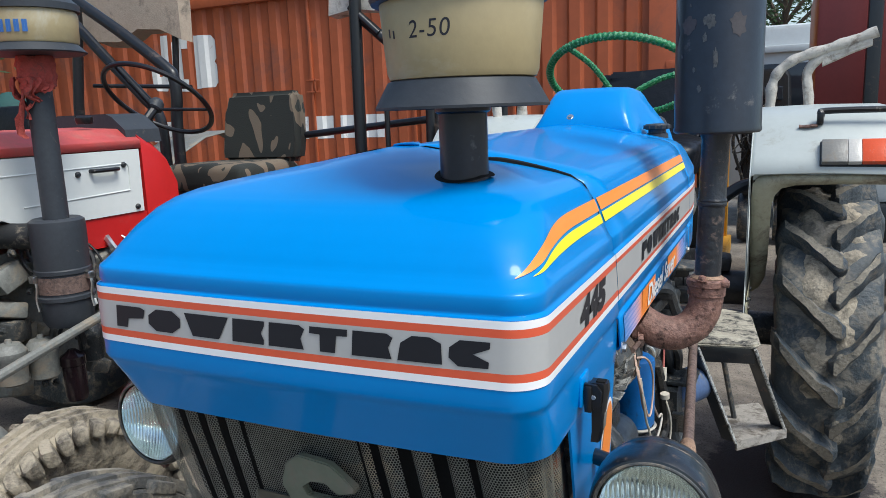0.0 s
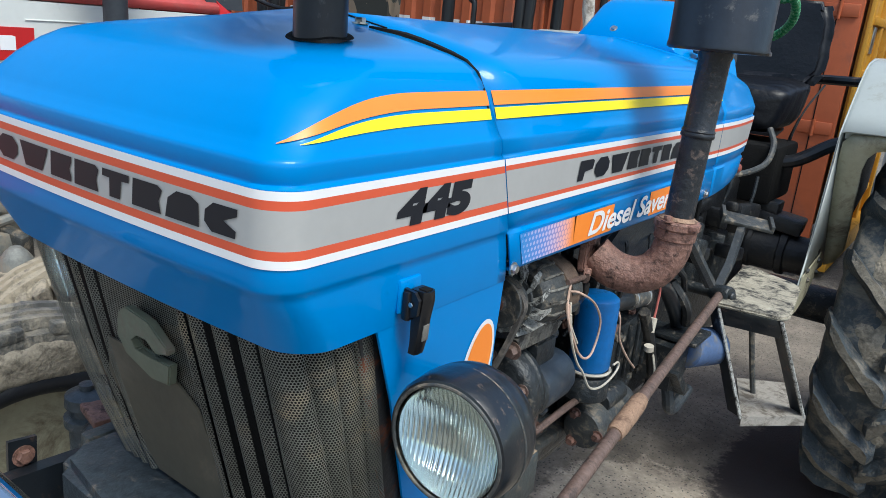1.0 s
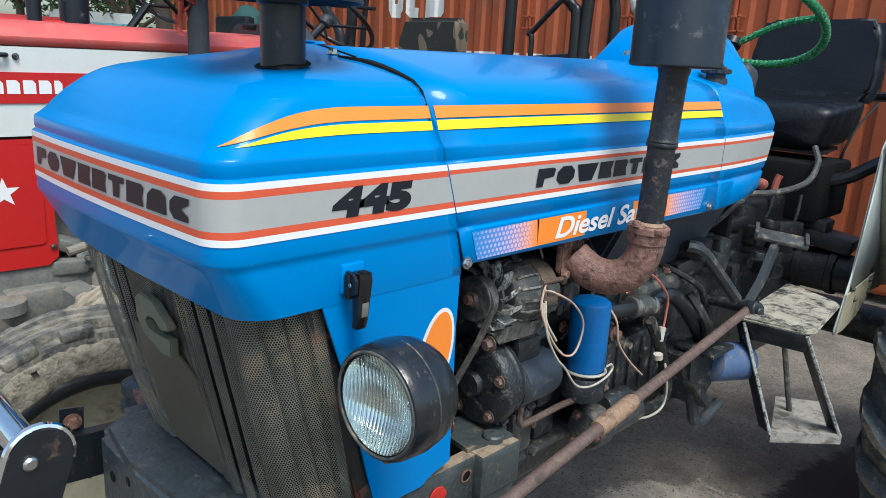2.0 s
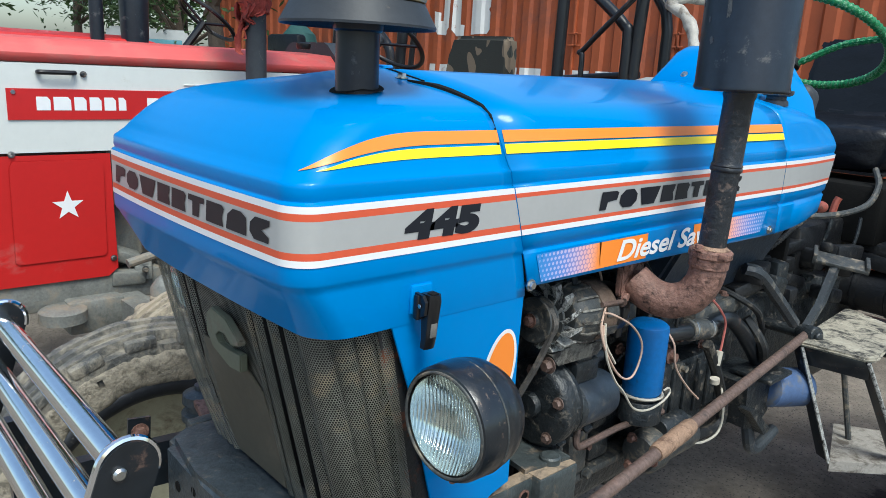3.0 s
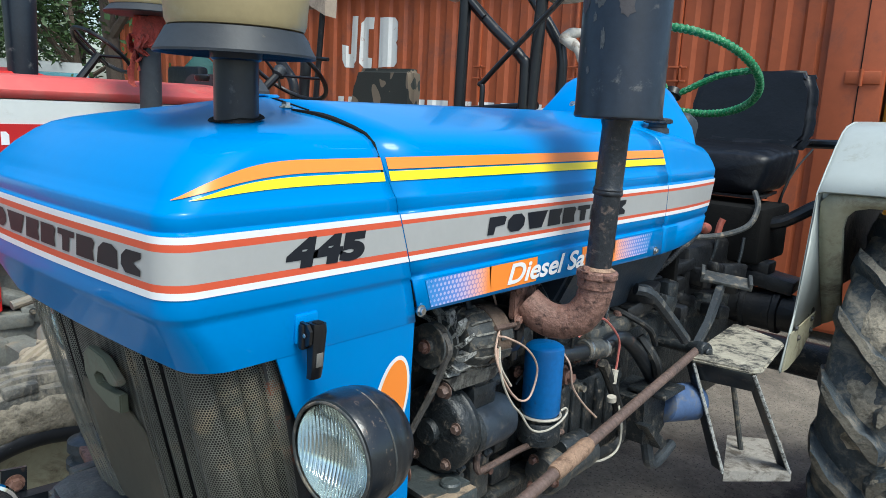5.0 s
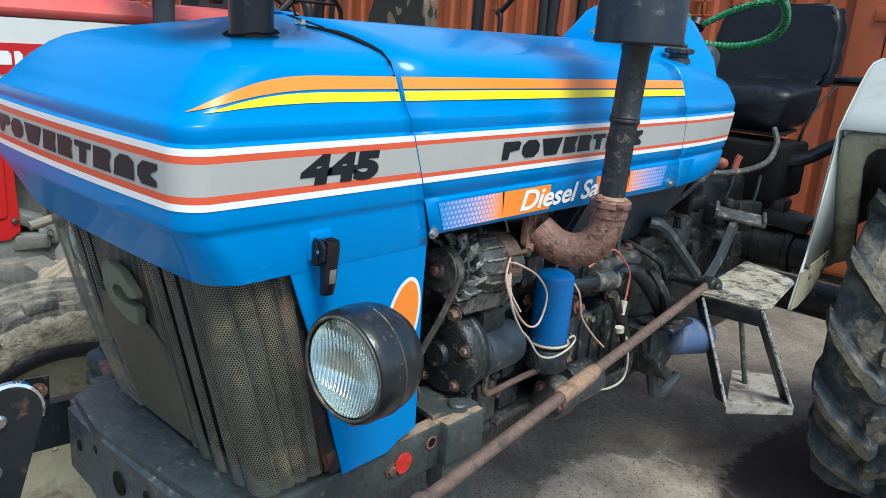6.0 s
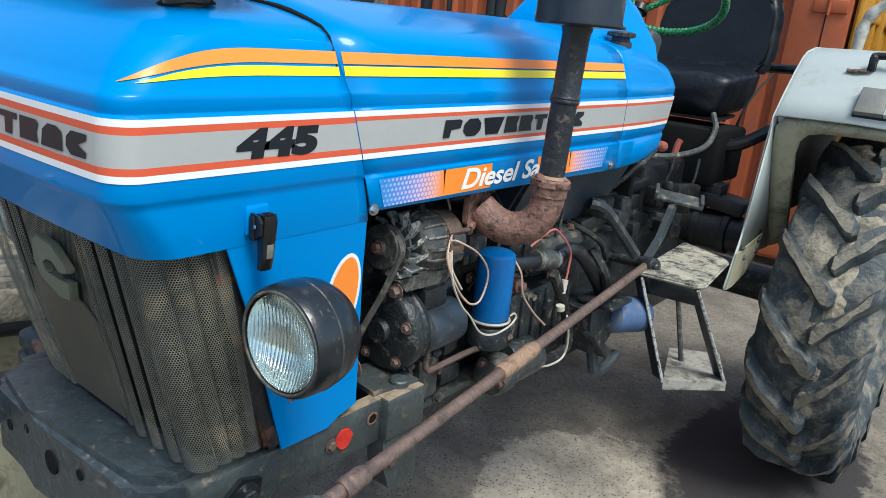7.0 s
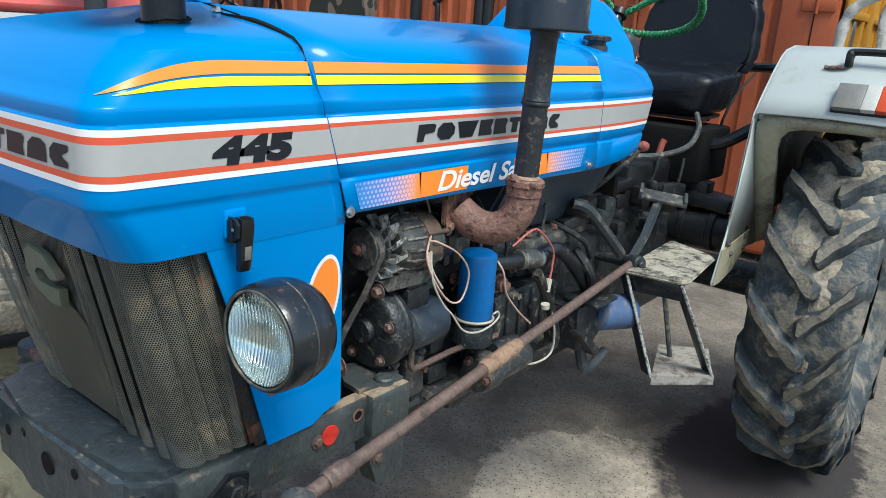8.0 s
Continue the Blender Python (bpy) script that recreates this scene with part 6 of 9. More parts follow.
def build_driveline():
    gear = part("gearbox", noisy(box(B(), (XC, 2.15, 0.78), (0.40, 1.5, 0.46), 0.03), 0.006, 6), M["dark_iron"], tractor, "dark gearbox housing")
    def add(name, bm, mat, label=""):
        return part(name, bm, M[mat], gear, label)
    add("clutch_housing", noisy(box(B(), (XC, 1.58, 0.92), (0.44, 0.26, 0.42), 0.03), 0.005, 8), "dark_iron")
    add("gearbox_lid", noisy(box(B(), (XC, 1.95, 1.04), (0.34, 0.6, 0.10), 0.02), 0.003, 9), "cast", "dusty gearbox lid")
    for k in range(8):
        add("bolt", bolt(B(), (0.10, 1.7 + 0.08 * k, 1.09), (0, 0, 1), 0.01), "rust")
    bm = B()
    cyl(bm, (0.0, 3.14, 0.615), (0.80, 3.14, 0.615), 0.085, seg=24)
    cyl(bm, (0.0, 3.14, 0.615), (-0.88, 3.14, 0.615), 0.085, seg=24)
    add("rear_axle", bm, "dark_iron", "dark rear axle tube")
    cyl_ = B()
    lathe(cyl_, [(0.05, 0.10), (0.08, 0.11), (0.082, 0.20), (0.092, 0.205), (0.092, 0.225), (0.086, 0.23), (0.088, 0.33), (0.094, 0.335), (0.094, 0.36), (0.08, 0.365), (0.078, 0.47), (0.05, 0.475)], (0, 2.70, 0.925), (1, 0, 0), 36)
    add("brake_drum", noisy(cyl_, 0.003, 20), "oily_black", "dark round brake housing")
    bm = B()
    box(bm, (0.30, 2.72, 1.05), (0.20, 0.16, 0.06), 0.01, rot(0, 8, 5))
    box(bm, (0.24, 2.70, 1.10), (0.12, 0.1, 0.06), 0.01)
    add("brake_cover", noisy(bm, 0.004, 18), "oily_black", "oily black cover")
    # tank under the rear bonnet
    bm = B()
    loft(bm, [[Vector((XC + x, y, z)) for x, z in ((-0.3, 1.31), (-0.24, zl), (0.24, zl), (0.30, 1.31), (0.30, 1.5), (-0.30, 1.5))] for y, zl in ((1.16, 1.19), (1.3, 1.12), (1.70, 1.11), (1.84, 1.30))])
    bmesh.ops.bevel(bm, geom=list(bm.edges), offset=0.012, segments=2, affect="EDGES")
    tank = part("fuel_tank", bm, M["pump"], tractor, "blue-black fuel tank below the bonnet")
    # driver's platform wall
    add("bulkhead", box(B(), (XC, 2.02, 1.22), (0.42, 0.03, 0.40), 0.004), "inside", "black bulkhead")
    add("platform", box(B(), (XC, 2.55, 1.12), (0.36, 0.7, 0.2), 0.02), "oily_black", "black driver's platform")
    add("seat_support", box(B(), (0.035, 2.78, 1.24), (0.46, 0.36, 0.24), 0.02), "inside", "black seat support box")
    bm = B()
    tube(bm, [(0.16, 2.2, 1.29), (0.18, 2.1, 1.268), (0.18, 2.0, 1.24), (0.18, 1.91, 1.21), (0.15, 1.84, 1.16)], lambda t: 0.009 + 0.0015 * math.sin(t * 150), 8, step=30)
    add("corrugated_hose", bm, "hose", "dusty dark corrugated hose")
    # second filter, faded blue, lying along the gearbox
    part("hydraulic_filter", lathe(B(), [(0.01, -0.08), (0.052, -0.078), (0.064, -0.07), (0.064, 0.08), (0.06, 0.09), (0.048, 0.096), (0.01, 0.098)], (0.315, 1.80, 0.76), (0.35, 1, -0.12), 32), M["filter_pale"], tractor, "faded blue hydraulic filter")
    bm = B()
    loft(bm, [[Vector((x, y, z)) for y, z in ((1.55, 0.83), (1.72, 0.84), (1.73, 0.70), (1.66, 0.65), (1.57, 0.68))] for x in (0.18, 0.31)])
    loft(bm, [[Vector((x, y, z)) for y, z in ((1.53, 0.76), (1.56, 0.76), (1.70, 0.65), (1.66, 0.64))] for x in (0.30, 0.34)])
    box(bm, (0.30, 1.66, 0.845), (0.13, 0.15, 0.014), 0.003)
    add("filter_bracket", noisy(bm, 0.004, 15), "dark_iron")
    bm = B()
    tube(bm, [(0.27, 1.655, 0.72), (0.29, 1.66, 0.62), (0.295, 1.68, 0.572), (0.298, 1.73, 0.562), (0.30, 1.83, 0.592)], 0.02, 10)
    add("tow_hook", bm, "arm", "grey bent pipe hook")
    # drag link
    bm = B()
    tube(bm, [(0.475, 0.24, 0.853), (0.325, 1.90, 0.925)], 0.0148, 14, smooth=False)
    link = part("drag_link", noisy(bm, 0.001, 30), M["rust_bar"], tractor, "rusty drag link rod")
    a, b = Vector((0.475, 0.24, 0.853)), Vector((0.325, 1.90, 0.925))
    for t0, t1, r in ((0.375, 0.485, 0.0215), (0.03, 0.07, 0.021)):
        bm = B()
        tube(bm, [a.lerp(b, t0 + (t1 - t0) * k / 12) for k in range(13)], lambda t: r * (0.86 + 0.14 * min(1, 8 * t, 8 * (1 - t))), 16, smooth=False)
        noisy(bm, 0.002, 45)
        part("sleeve", bm, M["rust_pale" if t0 > 0.1 else "rust_bar"], link, "flaked pale sleeve" if t0 > 0.1 else "worn clamp ring")
    bm = B()
    lathe(bm, [(0.01, -0.05), (0.026, -0.046), (0.032, -0.01), (0.032, 0.018), (0.028, 0.024), (0.017, 0.025), (0.016, 0.034), (0.012, 0.038), (0.001, 0.039)], b + Vector((0.012, 0.01, 0)), (1, -0.35, 0.1), 20)
    part("ball_joint", bm, M["dark_iron"], link, "dark ball joint")
    bm = B()
    lathe(bm, [(0.01, -0.04), (0.026, -0.03), (0.034, 0.0), (0.03, 0.02), (0.012, 0.03)], a + Vector((0, -0.02, -0.01)), (0, 0, 1), 20)
    part("rod_end", bm, M["cast"], link, "grey rod end")
    # steering drop arm and pedals
    bm = B()
    tube(bm, [(0.24, 1.56, 1.18), (0.27, 1.60, 1.165), (0.275, 1.74, 1.07), (0.295, 1.86, 0.965)], 0.02, 8)
    add("drop_arm", bm, "arm", "dusty steering drop arm")
    bm = B()
    loft(bm, [[p + Vector(d) for d in ((-0.012, -0.018, 0), (0.012, -0.018, 0), (0.012, 0.018, 0), (-0.012, 0.018, 0))] for p in (Vector((0.30, 1.93, 0.91)), Vector((0.30, 2.05, 1.0)), Vector((0.29, 2.16, 1.12)))])
    ped = part("clutch_pedal", bm, M["arm"], tractor, "worn steel pedal arm")
    bm = B()
    box(bm, (0.295, 2.18, 1.128), (0.17, 0.085, 0.014), 0.004, rot(14, 6, 24))
    box(bm, (0.218, 2.146, 1.145), (0.014, 0.085, 0.036), 0.003, rot(14, 6, 24))
    box(bm, (0.372, 2.214, 1.126), (0.014, 0.085, 0.03), 0.003, rot(14, 6, 24))
    part("pedal_plate", bm, M["cast"], ped, "scuffed pedal plate")
    bm = B()
    cyl(bm, (0.12, 1.95, 0.91), (0.33, 1.95, 0.91), 0.02, seg=14)
    part("pedal_shaft", bm, M["dark_iron"], ped)
    # gear levers
    for pts, r, mat, label in (([(0.13, 2.40, 1.08), (0.15, 2.43, 1.2), (0.148, 2.455, 1.30)], 0.008, "dark_iron", ""), ([(0.145, 2.44, 1.235), (0.148, 2.453, 1.29), (0.155, 2.46, 1.315)], 0.014, "grip_red", "worn red lever grip"),
                               ([(0.06, 1.98, 1.26), (0.07, 2.0, 1.31), (0.12, 2.03, 1.34)], 0.014, "grip_red", "worn red lever grip"),
                               ([(0.02, 2.1, 1.28), (0.16, 2.28, 1.26), (0.24, 2.48, 1.29), (0.24, 2.6, 1.36), (0.2, 2.66, 1.42)], 0.012, "cast", "dusty bent seat tube"),
                               ([(0.2, 2.5, 1.05), (0.22, 2.52, 1.15), (0.22, 2.54, 1.24)], 0.007, "dark_iron", "")):
        add("lever", tube(B(), pts, r, 8), mat, label)
    bm = B()
    tube(bm, [(0.18, 2.72, 1.28), (0.30, 2.74, 1.30), (0.42, 2.78, 1.38), (0.49, 2.80, 1.40)], 0.028, 10)
    add("fender_stay", bm, "pipe_black", "black tube to the fender")
    bm = B()
    tube(bm, [(0.2, 3.22, 1.62), (0.49, 3.12, 1.63)], 0.022, 10, smooth=False)
    add("seat_bar", bm, "pipe_black", "black bar behind the seat")
    rnd = random.Random(9)
    for k in range(22):
        bm = box(B(), (rnd.uniform(0.08, 0.24), rnd.uniform(1.6, 2.75), rnd.uniform(0.98, 1.16)), (rnd.uniform(0.04, 0.1), rnd.uniform(0.05, 0.16), rnd.uniform(0.03, 0.08)), 0.01, rot(rnd.uniform(-20, 20), 0, rnd.uniform(-20, 20)))
        add("linkage", noisy(bm, 0.004, 18), rnd.choice(("oily_black", "oily_black", "dark_iron")))


build_driveline()


def build_steps():
    bm = B()
    out = [(0.34, 1.815), (0.53, 1.845), (0.555, 1.875), (0.51, 2.25), (0.485, 2.28), (0.295, 2.37), (0.28, 2.35), (0.318, 1.835)]
    prism(bm, out, lambda u, v, w: Vector((u, v, 0.908 + w)), 0.014)
    bmesh.ops.bevel(bm, geom=list(bm.edges), offset=0.006, segments=2, affect="EDGES")
    up = part("foot_board", bm, M["wood"], tractor, "weathered plywood foot board")
    bm = B()
    box(bm, (0.44, 1.858, 0.875), (0.20, 0.012, 0.06), 0.003, rot(0, 0, 9))
    box(bm, (0.36, 2.0, 0.88), (0.012, 0.3, 0.04), 0.003)
    part("board_bracket", bm, M["black_paint"], up)
    bm = B()
    out = [(0.485, 1.84), (0.645, 2.01), (0.548, 2.235), (0.388, 2.13)]
    prism(bm, out, lambda u, v, w: Vector((u, v, 0.552 + w)), 0.007)
    low = part("lower_step", bm, M["concrete_tread"], tractor, "worn pale lower step plate")
    bm = B()
    loft(bm, [[Vector((x + dx, y - dx, z)) for dx, z in ((0, 0.56), (0.006, 0.56), (0.006, 0.524), (0, 0.524))] for x, y in ((0.484, 1.836), (0.648, 2.01))])
    part("step_lip", bm, M["concrete_tread"], low, "bent front lip of the step")
    for (tx, ty), (bx, by), (ex, ey), (fx, fy) in (((0.345, 1.825), (0.483, 1.838), (0.305, 1.85), (0.435, 1.865)), ((0.535, 1.855), (0.645, 2.008), (0.495, 1.88), (0.60, 2.033))):
        bm = B()
        loft(bm, [[Vector((tx, ty, 0.905)), Vector((tx + 0.006, ty, 0.905)), Vector((ex + 0.006, ey, 0.905)), Vector((ex, ey, 0.905))], [Vector((bx, by, 0.55)), Vector((bx + 0.006, by, 0.55)), Vector((fx + 0.006, fy, 0.55)), Vector((fx, fy, 0.55))]])
        part("step_strut", bm, M["black_paint"], low, "dark flat step strut")
        # pale bar along the strut paints in its lit edge
        bm = B()
        tube(bm, [(tx + 0.003, ty - 0.002, 0.905), (bx + 0.003, by - 0.004, 0.55)], 0.006, 6, smooth=False)
        part("strut_edge", bm, M["steel_dirty"], low, "pale strut edge with its lit look in the colour")
    bm = B()
    tube(bm, [(0.41, 2.0, 0.88), (0.47, 2.05, 0.545)], 0.01, 8, smooth=False)
    part("brace", bm, M["cast"], low)


build_steps()


def build_driver_place():
    # steering wheel bound with green cord
    c, R, tilt = Vector((-0.024, 2.30, 1.882)), 0.298, radians(30)
    u, v = Vector((1, 0, 0)), Vector((0, math.cos(tilt), -math.sin(tilt)))
    bm = B()
    n, seg = 420, 8
    rings = []
    for k in range(n):
        a = 2 * math.pi * k / n
        ctr = c + (u * math.cos(a) + v * math.sin(a)) * R
        out, up = (ctr - c).normalized(), u.cross(v)
        r = 0.0155 + 0.0018 * math.sin(k * 2 * math.pi / 4.2)
        rings.append([ctr + (out * math.cos(t) + up * math.sin(t)) * r for t in (2 * math.pi * q / seg for q in range(seg))])
    rings.append(rings[0])
    loft(bm, rings, caps=False)
    wheel = part("steering_wheel", bm, M["green_cord"], tractor, "steering wheel bound with green cord", smooth=70)
    for a in (355, 115, 235):
        d = u * math.cos(radians(a)) + v * math.sin(radians(a))
        part("spoke", tube(B(), [c + d * R, c + d * R * 0.55 - u.cross(v) * 0.02, c + d * 0.03 - u.cross(v) * 0.09], lambda t: 0.012 + 0.0015 * math.sin(t * 160), 8, step=20), M["green_cord"], wheel)
    hub = c - u.cross(v) * 0.09
    part("hub", lathe(B(), [(0.02, -0.02), (0.035, -0.015), (0.035, 0.01), (0.02, 0.02)], hub, u.cross(v), 20), M["plastic"], wheel)
    part("column", tube(B(), [hub, hub - u.cross(v) * 0.5 + Vector((0, -0.12, 0))], 0.022, 12, smooth=False), M["black_paint"], wheel)
    # seat
    def cushion(ring_pts, name, label, parent, mat):
        bm = B()
        loft(bm, ring_pts)
        bmesh.ops.bevel(bm, geom=list(bm.edges), offset=0.038, segments=5, affect="EDGES")
        bmesh.ops.subdivide_edges(bm, edges=[e for e in bm.edges if e.calc_length() > 0.06], cuts=5, use_grid_fill=True)
        return part(name, noisy(noisy(bm, 0.01, 7), 0.003, 24), mat, parent, label, smooth=80)
    back = [[Vector((-0.028 + x * sx, 3.12 + y + (z - 1.6) * 0.2, z)) for x, y in ((-1, -0.045), (1, -0.045), (1, 0.045), (-1, 0.045))] for z, sx in ((1.595, 0.275), (1.62, 0.29), (1.75, 0.30), (1.90, 0.28), (1.95, 0.255))]
    seat = cushion(back, "seat_backrest", "black vinyl seat backrest", tractor, M["vinyl"])
    bm = B()
    rings = []
    for i in range(29):
        t = i / 28 * 2 - 1
        s = (1 - abs(t) ** 5) ** 0.2 if abs(t) < 1 else 0.0
        ring = []
        for k in range(72):
            a = 2 * math.pi * k / 72
            ca, sa = math.cos(a), math.sin(a)
            ex, ez = math.copysign(abs(ca) ** 0.3, ca), math.copysign(abs(sa) ** 0.36, sa)
            x, z = ex * (0.262 + 0.02 * ez + 0.01 * t) * (0.35 + 0.65 * s), ez * 0.098 * (0.2 + 0.8 * s)
            crease = 0.004 * math.sin(26 * x + 17 * t + 4 * math.sin(9 * t)) + 0.006 * math.exp(-((ez - 0.1) / 0.18) ** 2)
            ring.append(Vector((-0.03 + x * (1 + crease * 2), 2.895 + 0.225 * t, 1.502 + 0.02 * t + z + crease * max(ez, 0))))
        rings.append(ring)
    loft(bm, rings)
    part("seat_cushion", noisy(noisy(bm, 0.01, 7), 0.004, 26), M["vinyl"], seat, "creased black vinyl seat cushion", smooth=70)
    bm = B()
    loft(bm, [[Vector((-0.03 + 0.275 * q, 2.69 + 0.002 * k, z)) for q in (-0.9, -0.45, 0, 0.45, 0.9) for z in (1.398 - 0.012 * k,)] + [Vector((-0.03 + 0.2 * q, 3.05, 1.40 - 0.012 * k)) for q in (1, 0, -1)] for k in (0, 1)])
    part("seat_pan", bm, M["oily_black"], seat, "black seat pan")
    bm = B()
    for k in range(5):
        tube(bm, [(-0.2 + 0.09 * k, 2.85, 1.40 + 0.01 * math.sin(q)) if q % 2 else (-0.2 + 0.09 * k + 0.03, 2.85, 1.38) for q in range(4)], 0.006, 6)
    box(bm, (-0.04, 2.9, 1.395), (0.36, 0.3, 0.03), 0.006)
    part("seat_spring_frame", bm, M["dark_iron"], seat)
    bm = B()
    tube(bm, [(0.29, 3.08, 1.60), (0.26, 2.95, 1.50), (0.24, 2.9, 1.40), (0.235, 2.9, 1.30)], 0.005, 6)
    tube(bm, [(0.25, 2.92, 1.46), (0.23, 2.9, 1.36), (0.225, 2.9, 1.27)], 0.006, 6)
    part("strap", bm, M["hose"], seat, "black cord hanging from the seat")


build_driver_place()

WHEEL_Y, WHEEL_Z = 3.14, 0.615


def build_hand_rail(s, fen):
    X = lambda x: XC + s * (x - XC)
    if s < 0:
        rail = tube(B(), [(-0.82, 2.98, 1.58), (-0.84, 2.99, 1.80), (-0.87, 3.0, 1.96), (-0.93, 3.0, 2.05), (-1.0, 3.0, 2.09), (-1.035, 3.04, 2.12), (-1.0, 3.12, 2.145), (-0.92, 3.25, 2.14), (-0.86, 3.38, 2.06), (-0.84, 3.42, 1.9), (-0.84, 3.43, 1.58)], lambda t: 0.03 + 0.003 * math.sin(t * 60), 12)
        part("hand_rail", noisy(rail, 0.005, 22), M["wrap"], fen, "looped hand rail wrapped in grimy plastic")
        return
    rail = B()
    tube(rail, [(X(0.525), 3.5, 1.62), (X(0.525), 3.5, 1.80), (X(0.545), 3.5, 1.895), (X(0.615), 3.5, 1.962), (X(0.72), 3.5, 2.0), (X(0.86), 3.5, 2.04), (X(1.0), 3.5, 2.085)], lambda t: 0.026 + 0.003 * math.sin(t * 40), 12)
    hr = part("hand_rail", noisy(rail, 0.004, 22), M["wrap"], fen, "hand rail wrapped in grimy plastic")
    rail = B()
    tube(rail, [(X(0.722), 3.51, 1.60), (X(0.70), 3.51, 1.82), (X(0.695), 3.51, 1.90), (X(0.745), 3.51, 1.965), (X(0.84), 3.51, 2.0), (X(0.97), 3.51, 2.045)], 0.025, 12)
    loft(rail, [[Vector((X(0.76 + 0.22 * t), 3.49 + 0.02 * q, 1.995 + 0.06 * t + dz * (1 - 0.5 * t))) for q, dz in ((0, 0), (1, -0.02), (1, -0.07), (0, -0.06))] for t in (0, 0.3, 0.6, 1)])
    part("rail_post", noisy(rail, 0.006, 20), M["wrap"], hr, "torn plastic wrap")


def build_fender(s):
    """White rear mudguard with cream rolled lip; s = 1 on the near side."""
    X = lambda x: XC + s * (x - XC)
    crown = [(2.535, 1.462), (2.60, 1.53), (2.70, 1.625), (2.775, 1.685), (2.83, 1.71), (2.95, 1.73), (3.25, 1.735), (3.52, 1.69), (3.70, 1.56), (3.80, 1.38)]
    bm = B()
    rows = []
    for y, z in crown:
        rows.append([Vector((X(x), y, z + dz)) for x, dz in ((0.47, -0.02), (0.475, -0.006), (0.49, 0.0), (0.74, 0.006), (1.0, 0.0), (1.02, -0.01), (1.025, -0.03))])
    loft(bm, rows, closed=False)
    fen = part("fender", bm, M["white_paint"], tractor, "dusty white rear mudguard", smooth=50)
    md = fen.modifiers.new("thick", "SOLIDIFY")
    md.thickness, md.offset = 0.006, -1
    # inner side plate
    edge = [(2.535, 1.455), (2.515, 1.25), (2.455, 0.98), (2.365, 0.785), (2.372, 0.765), (2.44, 0.765), (2.60, 0.80), (2.72, 0.87), (2.88, 0.86)]
    bm = B()
    ring = edge + [(3.0, 1.0), (3.4, 1.0), (3.74, 1.1), (3.80, 1.38)] + list(reversed(crown[1:-1]))
    vs = [bm.verts.new(Vector((X(0.475), y, z))) for y, z in ring]
    f = bm.faces.new(vs)
    bmesh.ops.triangulate(bm, faces=[f])
    inner = part("side_plate", bm, M["white_paint"], fen, "white inner mudguard plate")
    md = inner.modifiers.new("thick", "SOLIDIFY")
    md.thickness = 0.005
    # mottled dark brown sheets over the mudguard's inner faces
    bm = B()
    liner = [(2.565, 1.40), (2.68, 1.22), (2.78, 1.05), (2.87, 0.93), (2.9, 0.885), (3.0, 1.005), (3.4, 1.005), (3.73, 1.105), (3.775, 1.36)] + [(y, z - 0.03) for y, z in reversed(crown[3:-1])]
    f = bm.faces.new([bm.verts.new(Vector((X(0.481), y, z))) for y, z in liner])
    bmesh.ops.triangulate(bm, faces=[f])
    part("side_liner", bm, M["arch_brown"], fen, "mottled dark brown inside of the mudguard")
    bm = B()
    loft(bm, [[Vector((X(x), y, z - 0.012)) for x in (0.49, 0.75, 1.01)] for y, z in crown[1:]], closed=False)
    part("crown_liner", bm, M["arch_brown"], fen, "mottled dark brown underside of the mudguard")
    # cream flange behind the front edge
    bm = B()
    run = [((0.479, 2.87, 0.87), (0.515, 2.89, 0.89)), ((0.479, 2.84, 0.93), (0.54, 2.86, 0.95)), ((0.479, 2.76, 1.05), (0.548, 2.78, 1.05)), ((0.479, 2.66, 1.22), (0.553, 2.68, 1.21)), ((0.48, 2.59, 1.35), (0.557, 2.61, 1.32)),
           ((0.485, 2.56, 1.42), (0.57, 2.58, 1.37)), ((0.51, 2.56, 1.452), (0.595, 2.58, 1.40)), ((0.60, 2.56, 1.458), (0.65, 2.58, 1.415)), ((0.80, 2.56, 1.458), (0.80, 2.58, 1.42)), ((1.02, 2.56, 1.455), (1.02, 2.58, 1.42))]
    loft(bm, [[Vector((X(a[0]), a[1], a[2])), Vector((X((a[0] + b[0]) / 2), (a[1] + b[1]) / 2 - 0.012, (a[2] + b[2]) / 2)), Vector((X(b[0]), b[1], b[2])), Vector((X(b[0]), b[1] + 0.03, b[2]))] for a, b in run], closed=False)
    lip = part("rolled_lip", bm, M["cream"], fen, "cream rolled inner lip", smooth=60)
    lip.modifiers.new("thick", "SOLIDIFY").thickness = 0.004
    bm = B()
    rows = [[Vector((X(x), y, z)) for x in (0.485, 0.75, 1.02)] for y, z in ((2.56, 1.46), (2.57, 1.435), (2.585, 1.43))]
    loft(bm, rows, closed=False)
    part("front_lip", bm, M["white_paint"], fen)
    for z in (0.93, 0.88):
        for y in (2.47 + (0.93 - z), 2.68):
            part("bolt", bolt(B(), (X(0.483), y, z), (s, 0, 0), 0.009), M["cast"], fen)
    bm = B()
    loft(bm, [[Vector((X(x), y, z)) for y, z in ((2.42, 0.915), (2.74, 0.95), (2.70, 0.865), (2.58, 0.797), (2.44, 0.77), (2.376, 0.772))] for x in (0.478, 0.483)])
    part("mend_plate", bm, M["cream"], fen, "bolted cream mending plate")
    build_hand_rail(s, fen)
    if s < 0:
        return
    # side lamp on the slope
    lamp = None
